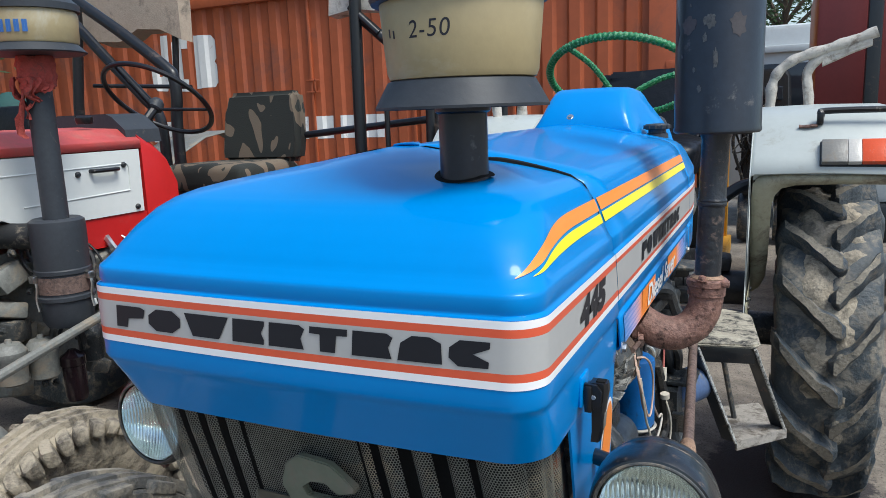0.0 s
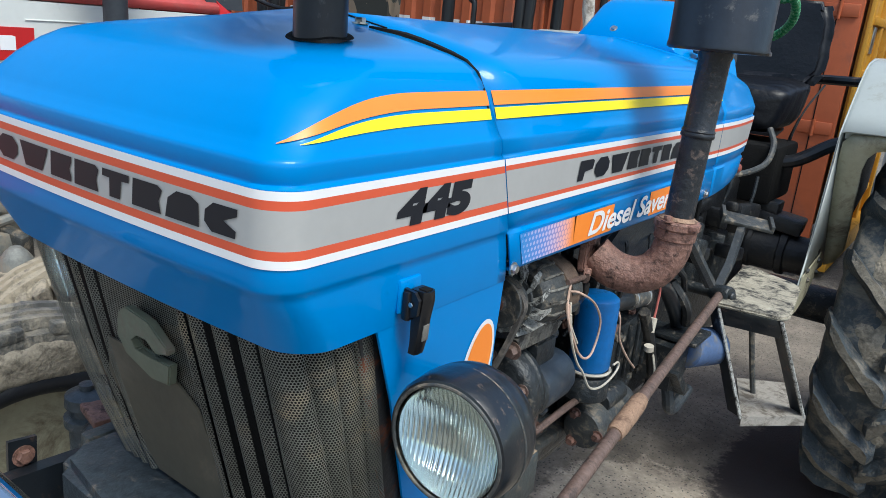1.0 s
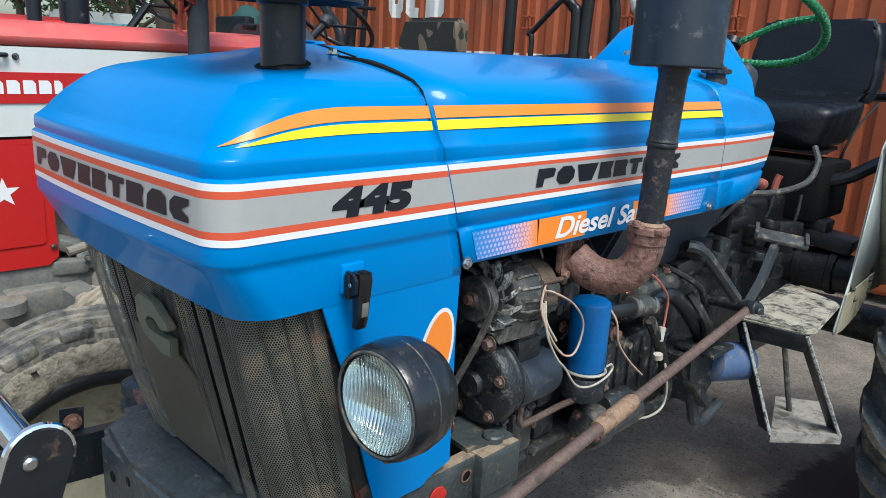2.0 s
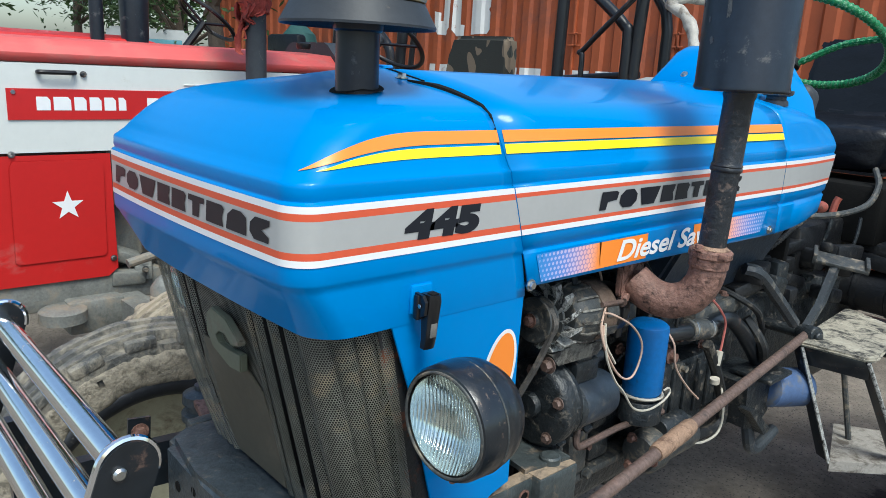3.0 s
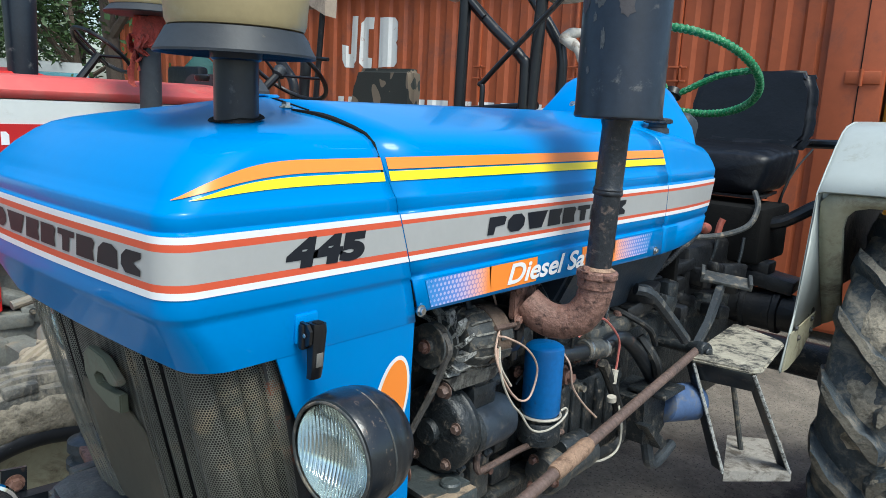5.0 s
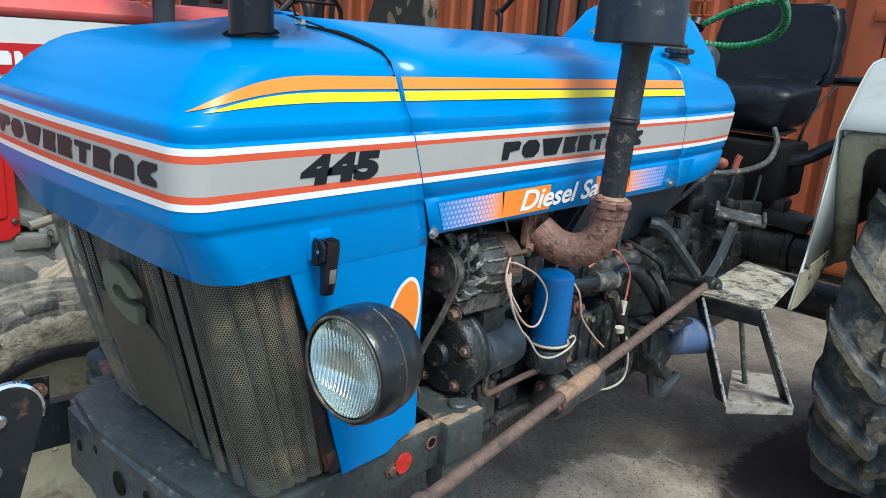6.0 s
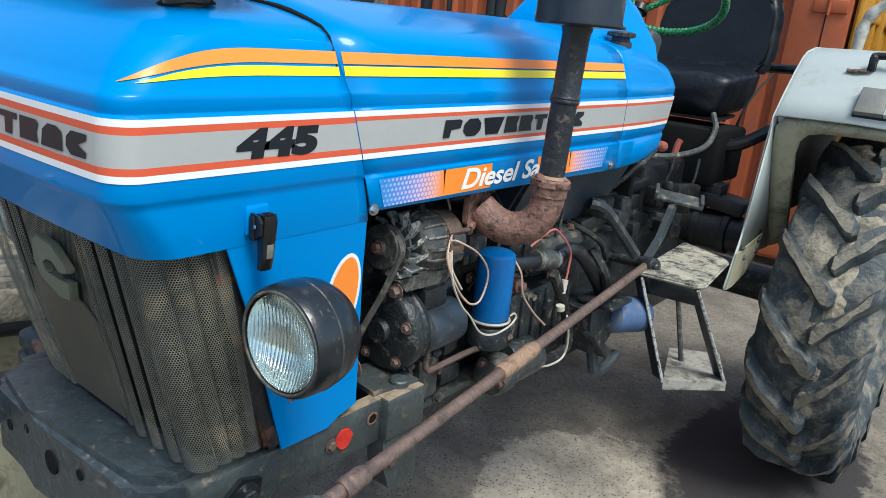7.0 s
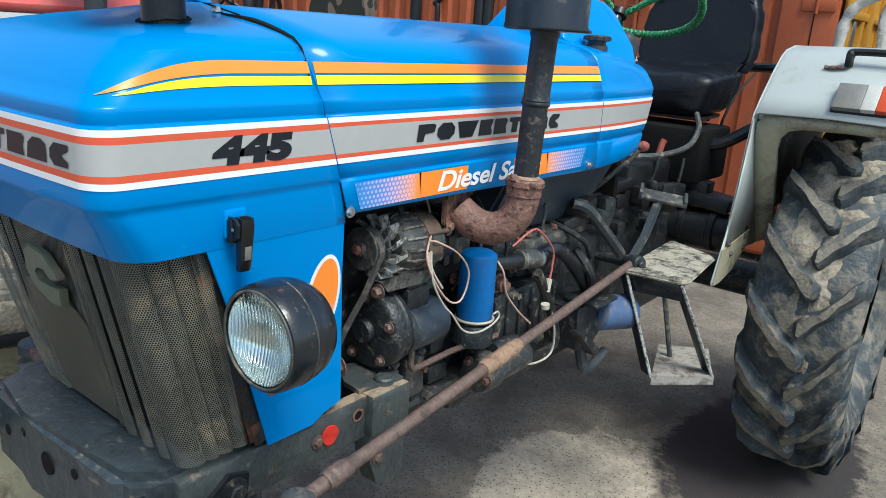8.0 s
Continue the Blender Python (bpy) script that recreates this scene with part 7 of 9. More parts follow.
    for x0, x1, mat, label in ((0.742, 0.838, "smoke_lens", "dusty grey section of the side lamp"), (0.8385, 0.888, "clear_lens", "clear section"), (0.8885, 1.02, "amber", "amber-red section")):
        bm = B()
        box(bm, ((x0 + x1) / 2, 2.583, 1.548), (x1 - x0, 0.115, 0.03), 0.003, rot(50, 0, 0), 2)
        p = part("side_lamp" if lamp is None else "lens_section", bm, M[mat], fen, label)
        lamp = p
    bm = B()
    box(bm, (0.881, 2.596, 1.539), (0.29, 0.123, 0.02), 0.004, rot(50, 0, 0))
    part("lamp_base", bm, M["plastic"], fen)
    bm = B()
    tube(bm, [(0.735, 2.73, 1.66), (0.74, 2.72, 1.70), (0.76, 2.73, 1.715), (1.02, 2.73, 1.715)], 0.014, 8)
    box(bm, (0.735, 2.725, 1.685), (0.025, 0.04, 0.05), 0.004)
    part("grab_handle", bm, M["plastic"], fen, "black grab handle")
    bm = B()
    tube(bm, [(0.655, 2.715, 1.652), (0.69, 2.71, 1.652), (0.725, 2.715, 1.655)], 0.008, 8)
    part("rust_weld", noisy(bm, 0.004, 50), M["rust"], fen, "rusty weld scar")


for side in (1, -1):
    build_fender(side)


def tyre_profile(w, R, r):
    """(distance across, radius): a rounded casing from bead to bead."""
    h = w / 2
    return [(-h * 0.55, r), (-h * 0.8, r + (R - r) * 0.12), (-h * 0.97, r + (R - r) * 0.4), (-h, r + (R - r) * 0.62), (-h * 0.93, r + (R - r) * 0.86), (-h * 0.82, R - 0.028), (-h * 0.55, R - 0.012), (0, R),
            (h * 0.55, R - 0.012), (h * 0.82, R - 0.028), (h * 0.93, r + (R - r) * 0.86), (h, r + (R - r) * 0.62), (h * 0.97, r + (R - r) * 0.4), (h * 0.8, r + (R - r) * 0.12), (h * 0.55, r)]


def lug_mesh(hand, w, R, high):
    """One heavy curved cleat of a tractor tyre, for a wheel turning about x at the origin."""
    bm = B()
    rings = []
    h = w / 2
    n = 16
    for k in range(n + 1):
        t = k / n
        u = hand * (-0.012 + (h * 1.03 + 0.012) * t) + 0.03 * (1 - t)
        ang = -0.10 + 0.31 * t ** 1.2
        base = float(np.interp(abs(u), [0, h * 0.55, h * 0.82, h * 0.95, h * 1.03], [R, R - 0.012, R - 0.028, R - 0.07, R - 0.15]))
        top = float(np.interp(abs(u), [0, h * 0.6, h * 0.9, h * 1.03], [R + high, R + high * 0.95, R + high * 0.62, R - 0.06]))
        crown = float(np.interp(t, [0, 0.06, 0.14, 0.28, 0.7, 1], [0.03, 0.042, 0.04, 0.026, 0.023, 0.03]))
        foot = crown + 0.014 + 0.011 * t
        ring = []
        for dw, rr in ((-foot, base - 0.008), (-crown - (foot - crown) * 0.5, base + (top - base) * 0.3), (-crown * 1.08, top - 0.008), (-crown * 0.8, top), (crown * 0.8, top), (crown * 1.08, top - 0.008), (crown + (foot - crown) * 0.4, base + (top - base) * 0.3), (foot * 0.92, base - 0.008)):
            a = ang + dw / R
            ring.append(Vector((u, -rr * math.cos(a), rr * math.sin(a))))
        if k == 0:
            rings.append([p.lerp(Vector((u - hand * 0.012, -(base - 0.008) * math.cos(ang), (base - 0.008) * math.sin(ang))), 0.35) + Vector((-hand * 0.012, 0, 0)) for p in ring])
        rings.append(ring)
    loft(bm, rings)
    noisy(noisy(bm, 0.009, 13, hand), 0.004, 38, hand)
    bmesh.ops.recalc_face_normals(bm, faces=bm.faces)
    me = bpy.data.meshes.new("lug")
    bm.to_mesh(me)
    bm.free()
    me.materials.append(M["rubber"])
    me.materials.append(M["lug_top"])
    for f in me.polygons:
        way = Vector((0, f.center.y, f.center.z)).normalized()
        if f.normal.dot(way) > 0.75 and abs(f.center.x) < w * 0.43:
            f.material_index = 1
    me.polygons.foreach_set("use_smooth", [True] * len(me.polygons))
    me.set_sharp_from_angle(angle=radians(35))
    return me


def build_rear_wheels():
    R, wide, high = 0.728, 0.42, 0.062
    meshes = {h: lug_mesh(h, wide, R, high) for h in (1, -1)}
    for s, x in ((1, 0.80), (-1, XC - (0.80 - XC))):
        c = Vector((x, WHEEL_Y, WHEEL_Z))
        bm = B()
        lathe(bm, [(r, u) for u, r in tyre_profile(wide, R, 0.40)], c, (1, 0, 0), 96, caps=False)
        tyre = part("rear_tyre", noisy(bm, 0.006, 8), M["rubber_valley"], tractor, "mud-caked rear tractor tyre", smooth=60)
        for k in range(17):
            for h in (1, -1):
                lug = new("lug", meshes[h])
                lug.parent = tyre
                a = 2 * math.pi * (k + (0.93 if h < 0 else 0.466)) / 17
                lug.matrix_basis = Matrix.Translation(c) @ Matrix.Rotation(a, 4, "X")
        # dried mud packed along the middle, thickest towards the top
        bm = B()
        rows = []
        for k in range(141):
            a = radians(-30 + 190 * k / 140)
            full = min(1, max(0.0, (math.degrees(a) + 30) / 90))
            row = []
            for q in range(13):
                u = -0.14 + 0.28 * q / 12
                lump = noise.noise(Vector((u * 9, a * 7, s))) + 0.5 * noise.noise(Vector((u * 26, a * 20, s)))
                rr = R - 0.02 + (0.034 + 0.034 * lump) * (0.35 + 0.65 * full) - 0.05 * abs(u / 0.14) ** 3
                row.append(c + Vector((u, -rr * math.cos(a), rr * math.sin(a))))
            rows.append(row)
        loft(bm, rows, closed=False)
        part("mud_cake", bm, M["tyre_mud"], tyre, "pale dried mud packed between the lugs", smooth=60)
        bm = B()
        lathe(bm, [(0.41, -0.11), (0.40, -0.10), (0.35, -0.07), (0.33, 0.02), (0.2, 0.03 * s), (0.12, 0.05 * s), (0.02, 0.05 * s)], c, (1, 0, 0), 48, caps=False)
        part("rim", bm, M["cream"], tyre, "cream wheel rim")


build_rear_wheels()


def build_front_wheel(s, x, y, mat, parent, R=0.43, w=0.19, turn=0, hole=0.24):
    c = Vector((x, y, GROUND + R))
    ax = rot(0, 0, turn) @ Vector((1, 0, 0))
    clean = mat is M["rubber_dusty"]
    bm = B()
    prof = tyre_profile(w, R, hole)
    lathe(bm, [(r, u) for u, r in prof], c, ax, 64, caps=False)
    tyre = part("front_tyre", noisy(bm, 0.004, 9), mat, parent, "muddy ribbed front tyre", smooth=60)
    for q in (-0.055, 0.0, 0.055):
        bm = B()
        lathe(bm, [(R - 0.02, q - 0.018), (R + 0.008, q - 0.012), (R + 0.008, q + 0.012), (R - 0.02, q + 0.018)], c, ax, 64, caps=False)
        part("tread_rib", noisy(bm, 0.005, 14), mat if clean else M["rubber_mud"], tyre)
    count = 21 if clean else 42
    for k in range(count):
        a = 2 * math.pi * k / count
        for h in (-1, 1):
            bm = B()
            b1, b2 = frame_of(ax)
            d = b1 * math.cos(a) + b2 * math.sin(a)
            t = ax.cross(d)
            m = Matrix((ax, t, d)).transposed() @ (rot(0, 0, 0) if clean else rot(0, 0, h * 28))
            box(bm, c + d * (R - 0.018 if clean else R - 0.042) + ax * h * w * (0.36 if clean else 0.38), (0.055, 0.092, 0.034) if clean else (0.15, 0.046, 0.06), 0.008 if clean else 0.016, m, 2)
            part("tread_block", noisy(bm, 0.003, 20) if clean else noisy(noisy(bm, 0.016, 9), 0.006, 30), mat if clean else M["rubber_mud"], tyre)
    bm = B()
    lathe(bm, [(hole + 0.01, -0.06), (hole - 0.005, -0.05), (hole - 0.015, 0.0), (hole - 0.005, 0.05), (hole + 0.01, 0.06)], c, ax, 40, caps=False)
    lathe(bm, [(hole - 0.012, 0.01), (hole - 0.04, 0.02), (0.12, -0.02), (0.05, -0.02), (0.01, -0.02)], c, ax, 40, caps=False)
    rim = part("rim", bm, M["cream"], tyre, "cream painted wheel rim")
    if clean:
        for side in (-1, 1):
            bm = B()
            q = side * w / 2
            lathe(bm, [(R - 0.153, q * 0.9), (R - 0.149, q * 1.0), (R - 0.14, q * 1.05), (R - 0.125, q * 1.07), (R - 0.105, q * 1.075), (R - 0.09, q * 1.07), (R - 0.075, q * 1.06), (R - 0.06, q * 1.03), (R - 0.05, q * 0.92)], c, ax, 200, caps=False)
            for v in bm.verts:
                v.co += ax * side * (0.006 - 0.012 * noise.voronoi(v.co * 24)[0][0])
            gone = [f for f in bm.faces if noise.noise(f.calc_center_median() * 19) + 0.6 * noise.noise(f.calc_center_median() * 47) > 0.75]
            bmesh.ops.delete(bm, geom=gone, context="FACES")
            part("mud_crust", noisy(noisy(bm, 0.008, 26), 0.012, 9), M["tan_mud"], tyre, "cracked dried mud on the sidewall", smooth=60)
            bm = B()
            lathe(bm, [(hole - 0.005, q * 0.8), (hole + 0.008, q * 0.98), (hole + 0.025, q * 1.05), (hole + 0.045, q * 1.05), (hole + 0.055, q * 0.95)], c, ax, 64, caps=False)
            part("bead_band", bm, M["bead_black"], tyre, "black rubber band by the rim", smooth=60)
    bm = B()
    tube(bm, [c + (frame_of(ax)[0] * math.cos(t) + frame_of(ax)[1] * math.sin(t)) * (hole + 0.014) + ax * s * -0.07 for t in (2 * math.pi * k / 40 for k in range(41))], 0.014, 8, smooth=False)
    part("bead", bm, M["rubber"], tyre)
    return tyre


build_front_wheel(-1, -0.95, 0.20, M["rubber_dusty"], tractor, R=0.54, w=0.20, hole=0.345)
build_front_wheel(1, 0.87, 0.20, M["rubber_dusty"], tractor, R=0.54, w=0.20, hole=0.345)


def build_kingpins():
    for s, x in ((-1, -0.635), (1, 0.555)):
        pin = part("kingpin", lathe(B(), [(0.045, 0.40), (0.045, 0.72), (0.055, 0.725), (0.055, 0.745), (0.04, 0.75), (0.04, 0.77), (0.052, 0.775), (0.05, 0.80), (0.03, 0.81), (0.018, 0.812), (0.018, 0.825), (0.01, 0.826)], (x, 0.24, 0), (0, 0, 1), 24), M["bolster"],
                   tractor, "blue-black kingpin tube")
        bm = B()
        loft(bm, [[Vector((x + dx, 0.24 + dy, z)) for dx, dy in ((-0.02, -0.03), (0.02, -0.03), (0.02, 0.0), (-0.02, 0.0))] for z in (0.785, 0.805)])
        box(bm, (x - s * 0.06, 0.22, 0.79), (0.16, 0.045, 0.022), 0.005, rot(0, 0, 12 * s))
        part("steering_arm", bm, M["rust"], pin, "rusty steering arm")
        part("tie_rod_end", lathe(B(), [(0.01, 0.66), (0.02, 0.67), (0.032, 0.70), (0.03, 0.73), (0.024, 0.735), (0.034, 0.745), (0.034, 0.775), (0.02, 0.785), (0.01, 0.80)], (x - s * 0.115, 0.205, 0), (0, 0, 1), 20), M["dark_iron"], pin, "black tie rod end")


build_kingpins()


# ---- the red and white tractor beside it ----
RX = -2.30                       # its near side
red = thing("tractor", (-2.65, 1.3, GROUND), "red and white farm tractor with camouflage seat, parked alongside", "tractor")


def build_red_tractor():
    bm = B()
    rows = []
    for y in (-0.85, -0.8, 0.2, 1.2, 1.86):
        k = max(0, (y - 1.86) / 0.2)
        rows.append([Vector((RX - dx, y, z - 0.16 * k)) for dx, z in ((0.0, 1.655), (0.0, 1.692), (0.004, 1.697), (0.035, 1.716), (0.04, 1.721), (0.075, 1.748), (0.082, 1.751), (0.35, 1.765), (0.618, 1.751), (0.625, 1.748), (0.66, 1.721), (0.665, 1.716), (0.696, 1.697), (0.70, 1.692), (0.70, 1.655))])
    loft(bm, rows, closed=False)
    hood = part("bonnet_top", bm, M["sheen_red"], red, "faded red bonnet top with sky sheen in its colour and pressed creases", smooth=22)
    md = hood.modifiers.new("thick", "SOLIDIFY")
    md.thickness, md.offset = 0.005, -1
    for x in (RX, RX - 0.70):
        bm = B()
        s = 1 if x == RX else -1
        out = [(-0.85, 1.275), (0.62, 1.275), (0.70, 1.285), (0.80, 1.36), (0.95, 1.40), (1.10, 1.40), (1.22, 1.345), (1.84, 1.345), (1.845, 1.65), (-0.85, 1.65)]
        prism(bm, out, lambda u, v, w: Vector((x - s * 0.012 + s * w, u, v)), 0.012)
        side = part("side_panel", bm, M["white_gloss"], red, "white bonnet side panel")
        bm = B()
        tube(bm, [(x + s * 0.001, 0.92, 1.575), (x + s * 0.001, 1.76, 1.585), (x + s * 0.001, 1.77, 1.57), (x + s * 0.001, 1.765, 1.455), (x + s * 0.001, 1.2, 1.44)], 0.004, 6, smooth=False)
        part("pressed_line", bm, M["white_gloss"], side)
        bm = B()
        out = [(-0.85, 0.70), (0.53, 0.685), (0.575, 0.72), (0.565, 1.262), (-0.85, 1.262)]
        prism(bm, out, lambda u, v, w: Vector((x - s * 0.016 + s * w, u, v)), 0.014)
        lower = part("lower_panel", bm, M["red_paint"], red, "red lower side panel")
        if s < 0:
            continue
        bm = B()
        out = [(0.145, 0.80), (0.16, 0.785), (0.515, 0.785), (0.53, 0.80), (0.535, 1.215), (0.51, 1.24), (0.165, 1.24), (0.15, 1.215)]
        prism(bm, out, lambda u, v, w: Vector((x - 0.002 + w, u, v)), 0.006)
        bmesh.ops.bevel(bm, geom=list(bm.edges), offset=0.003, segments=2, affect="EDGES")
        part("pressed_field", bm, M["red_paint"], lower)
        bm = B()
        star = [(0.372 + (0.068 if k % 2 == 0 else 0.027) * math.sin(math.pi * k / 5), 1.035 + (0.068 if k % 2 == 0 else 0.027) * math.cos(math.pi * k / 5)) for k in range(10)]
        prism(bm, star, lambda u, v, w: Vector((x + 0.005 + w, u, v)), 0.001)
        part("star", bm, M["white_film"], lower, "white five-pointed star")
        bm = B()
        prism(bm, [(0.165, 1.415), (0.95, 1.415), (0.95, 1.545), (0.165, 1.545)], lambda u, v, w: Vector((x + w, u, v)), 0.006)
        plate = part("name_plate", bm, M["red_paint"], side, "red name plate with white blocks")
        for u0, u1 in ((0.275, 0.33), (0.342, 0.412), (0.425, 0.475), (0.488, 0.538), (0.55, 0.60), (0.612, 0.645), (0.74, 0.80), (0.815, 0.875)):
            bm = B()
            prism(bm, [(u0, 1.455), (u1, 1.455), (u1, 1.498 + 0.01 * (u0 > 0.7)), (u1 - 0.012, 1.512), (u0, 1.512)], lambda u, v, w: Vector((x + 0.0065 + w, u, v)), 0.001)
            part("name_block", bm, M["white_film"], plate, "plain white block of the maker's name")
        for y, z in ((0.36, 1.615), (1.62, 1.565)):
            bm = B()
            tube(bm, [(x, y - 0.07, z), (x + 0.025, y - 0.065, z), (x + 0.028, y, z), (x + 0.025, y + 0.065, z), (x, y + 0.07, z)], 0.01, 8)
            part("handle", bm, M["plastic"], side, "black bonnet handle")
        for y, z in ((0.47, 1.61), (1.48, 1.555), (1.74, 1.58), (1.80, 1.37), (0.98, 1.36)):
            bm = B()
            lathe(bm, [(0.014, 0), (0.014, 0.006), (0.008, 0.014)], (x, y, z), (1, 0, 0), 12)
            part("stud", bm, M["dark_iron"], side)
        for y, z in ((0.165, 1.27), (0.555, 0.77), (0.19, 1.53)):
            bm = B()
            bolt(bm, (x + 0.002, y, z), (1, 0, 0), 0.01)
            part("screw", bm, M["steel"], lower)
    bm = B()
    loft(bm, [[Vector((RX - dx, y, z)) for dx, z in ((0, 1.22), (0, 1.685 - k * 0.17), (0.01, 1.705 - k * 0.17), (0.04, 1.735 - k * 0.17), (0.10, 1.755 - k * 0.17), (0.35, 1.765 - k * 0.17), (0.60, 1.755 - k * 0.17), (0.66, 1.735 - k * 0.17), (0.70, 1.685 - k * 0.17), (0.70, 1.22))] for y, k in ((1.861, 0), (1.95, 0.3), (2.03, 0.7), (2.08, 1.3))], closed=True)
    part("rear_cowl", bm, M["red_paint"], red, "red rear cowl")
    bm = B()
    prism(bm, [(1.22, 1.215), (1.86, 1.19), (1.86, 1.34), (1.22, 1.34)], lambda u, v, w: Vector((RX - 0.02 + w, u, v)), 0.012)
    part("lower_strip", bm, M["red_paint"], red, "red strip below the side panel")
    bm = B()
    loft(bm, [[Vector((-2.62 + x * w, y, z)) for x, y in ((-1, 1.80), (1, 1.80), (1, 2.02), (-1, 2.02))] for z, w in ((1.68, 0.30), (1.745, 0.29), (1.81, 0.21), (1.825, 0.17))])
    part("dash", bm, M["hat"], red, "grey dash panel")
    bm = B()
    lathe(bm, [(0.035, 1.76), (0.04, 1.775), (0.04, 1.79), (0.03, 1.797)], (-2.42, 1.65, 0.02), (0, 0, 1), 20)
    part("fuel_cap", bm, M["plastic"], red, "black fuel cap")
    # engine
    eng = part("engine_block", noisy(box(B(), (-2.65, 1.0, 0.95), (0.46, 1.7, 0.6), 0.03), 0.006, 6), M["grey_iron"], red, "dusty grey engine block")
    rnd = random.Random(3)
    for k in range(46):
        bm = box(B(), (-2.40 + rnd.uniform(-0.03, 0.07), rnd.uniform(0.6, 1.9), rnd.uniform(0.62, 1.3)), (rnd.uniform(0.06, 0.16), rnd.uniform(0.05, 0.16), rnd.uniform(0.04, 0.14)), 0.012, rot(rnd.uniform(-25, 25), rnd.uniform(-15, 15), rnd.uniform(-20, 20)))
        part("casting", noisy(bm, 0.006, 15), M[rnd.choice(("grey_iron", "grey_iron", "cast"))], eng)
    for k in range(12):
        y = rnd.uniform(0.75, 1.7)
        part("fuel_line", tube(B(), [(-2.3, y, rnd.uniform(0.7, 0.95)), (-2.24, y + 0.05, 1.05), (-2.27, y + rnd.uniform(-0.1, 0.1), 1.2), (-2.4, y, 1.3)], rnd.choice((0.006, 0.008, 0.012, 0.018)), 7), M[rnd.choice(("hose", "dark_iron", "steel", "hose"))], eng)
    for y, z, r in ((0.98, 0.86, 0.062), (1.12, 0.84, 0.062), (1.36, 0.84, 0.055)):
        bm = B()
        lathe(bm, [(r * 0.6, -0.11), (r * 0.9, -0.10), (r, 0.0), (r * 1.05, 0.005), (r * 1.05, 0.03), (r * 0.7, 0.06), (0.015, 0.065), (0.012, 0.08)], (-2.2, y, z), (0, 0, 1), 22)
        part("fuel_filter", bm, M["dark_iron" if r < 0.06 else "grey_iron"], eng, "round fuel filter bowl")
    for k in range(30):
        bm = B()
        bolt(bm, (-2.31 + rnd.uniform(0, 0.05), rnd.uniform(0.65, 1.8), rnd.uniform(0.65, 1.28)), (1, 0, 0), 0.012, 0.016)
        part("bolt", bm, M["cast"], eng)
    part("hose", tube(B(), [(-2.17, 1.16, 1.02), (-2.13, 1.2, 0.96), (-2.12, 1.25, 0.9), (-2.13, 1.27, 0.82)], 0.013, 10), M["hose"], eng, "black rubber hose")
    part("sediment_bowl", lathe(B(), [(0.02, 0.60), (0.04, 0.605), (0.046, 0.63), (0.047, 0.76), (0.052, 0.765), (0.052, 0.80), (0.03, 0.815), (0.015, 0.83)], (-2.15, 1.22, 0), (0, 0, 1), 24), M["sediment"], eng, "oily brown glass sediment bowl")
    bm = B()
    box(bm, (-2.19, 1.33, 0.98), (0.02, 0.15, 0.03), 0.004, rot(12, 0, 0))
    part("tag", bm, M["white_gloss"], eng, "white painted clip")
    # frame, axle and steering below
    bm = B()
    box(bm, (-2.36, 0.1, 0.62), (0.09, 1.5, 0.14), 0.012)
    box(bm, (-2.33, 0.45, 0.52), (0.2, 0.25, 0.16), 0.02)
    loft(bm, [[Vector((x, y + dy, z + dz)) for dy, dz in ((-0.06, -0.06), (0.06, -0.06), (0.06, 0.06), (-0.06, 0.06))] for x, y, z in ((-2.7, 0.55, 0.55), (-2.2, 0.62, 0.52), (-1.85, 0.70, 0.45), (-1.72, 0.74, 0.40))])
    part("front_frame", noisy(bm, 0.005, 9), M["grey_iron"], red, "dusty front frame and axle")
    bm = B()
    lathe(bm, [(0.10, 0.53), (0.10, 0.58), (0.085, 0.59), (0.03, 0.59)], (-2.22, 0.30, 0), (0, 0, 1), 28)
    part("pivot_cap", bm, M["grey_iron"], red)
    part("drag_link", tube(B(), [(-1.95, 0.50, 0.83), (-1.98, 1.05, 0.94), (-2.05, 1.75, 1.06)], 0.02, 10), M["grey_iron"], red, "grey drag link rod")
    build_front_wheel(1, -1.66, 0.74, M["rubber_mud"], red, R=0.475, w=0.22)
    c = Vector((-1.80, 0.6, 0))
    part("hub", lathe(B(), [(0.05, 0.55), (0.06, 0.56), (0.06, 0.75), (0.04, 0.78), (0.02, 0.8)], c, (0, 0, 1), 20), M["grey_iron"], red)
    # rear wheels and axle
    for x in (-3.35, -1.95):
        cc = Vector((x, 3.15, GROUND + 0.74))
        bm = B()
        lathe(bm, [(r, u) for u, r in tyre_profile(0.36, 0.74, 0.40)], cc, (1, 0, 0), 56, caps=False)
        part("rear_tyre", noisy(bm, 0.005, 6), M["rubber"], red, "dark rear tyre")
    bm = B()
    cyl(bm, (-3.35, 3.15, GROUND + 0.74), (-1.95, 3.15, GROUND + 0.74), 0.09)
    box(bm, (-2.65, 2.5, 0.8), (0.4, 1.5, 0.5), 0.03)
    part("gearbox", bm, M["grey_iron"], red)
    for x0, x1 in ((-2.18, -1.78), (-3.5, -3.12)):
        bm = B()
        big = 0.74 if x0 > -3 else 1.1
        rows = [[Vector((x, 3.15 + 0.36 * (x0 < -3) - big * math.cos(a), GROUND + 0.775 + big * math.sin(a))) for x in (x0, x0 + 0.05, x1 - 0.05, x1)] for a in (math.pi * k / 12 for k in range(1, 11))]
        loft(bm, rows, closed=False)
        f = part("fender", bm, M["red_paint" if x0 > -3 else "grey_iron"], red, "rear mudguard")
        f.modifiers.new("thick", "SOLIDIFY").thickness = 0.006
    # steering wheel
    c, R, tilt = Vector((-2.615, 2.32, 1.90)), 0.305, radians(38)
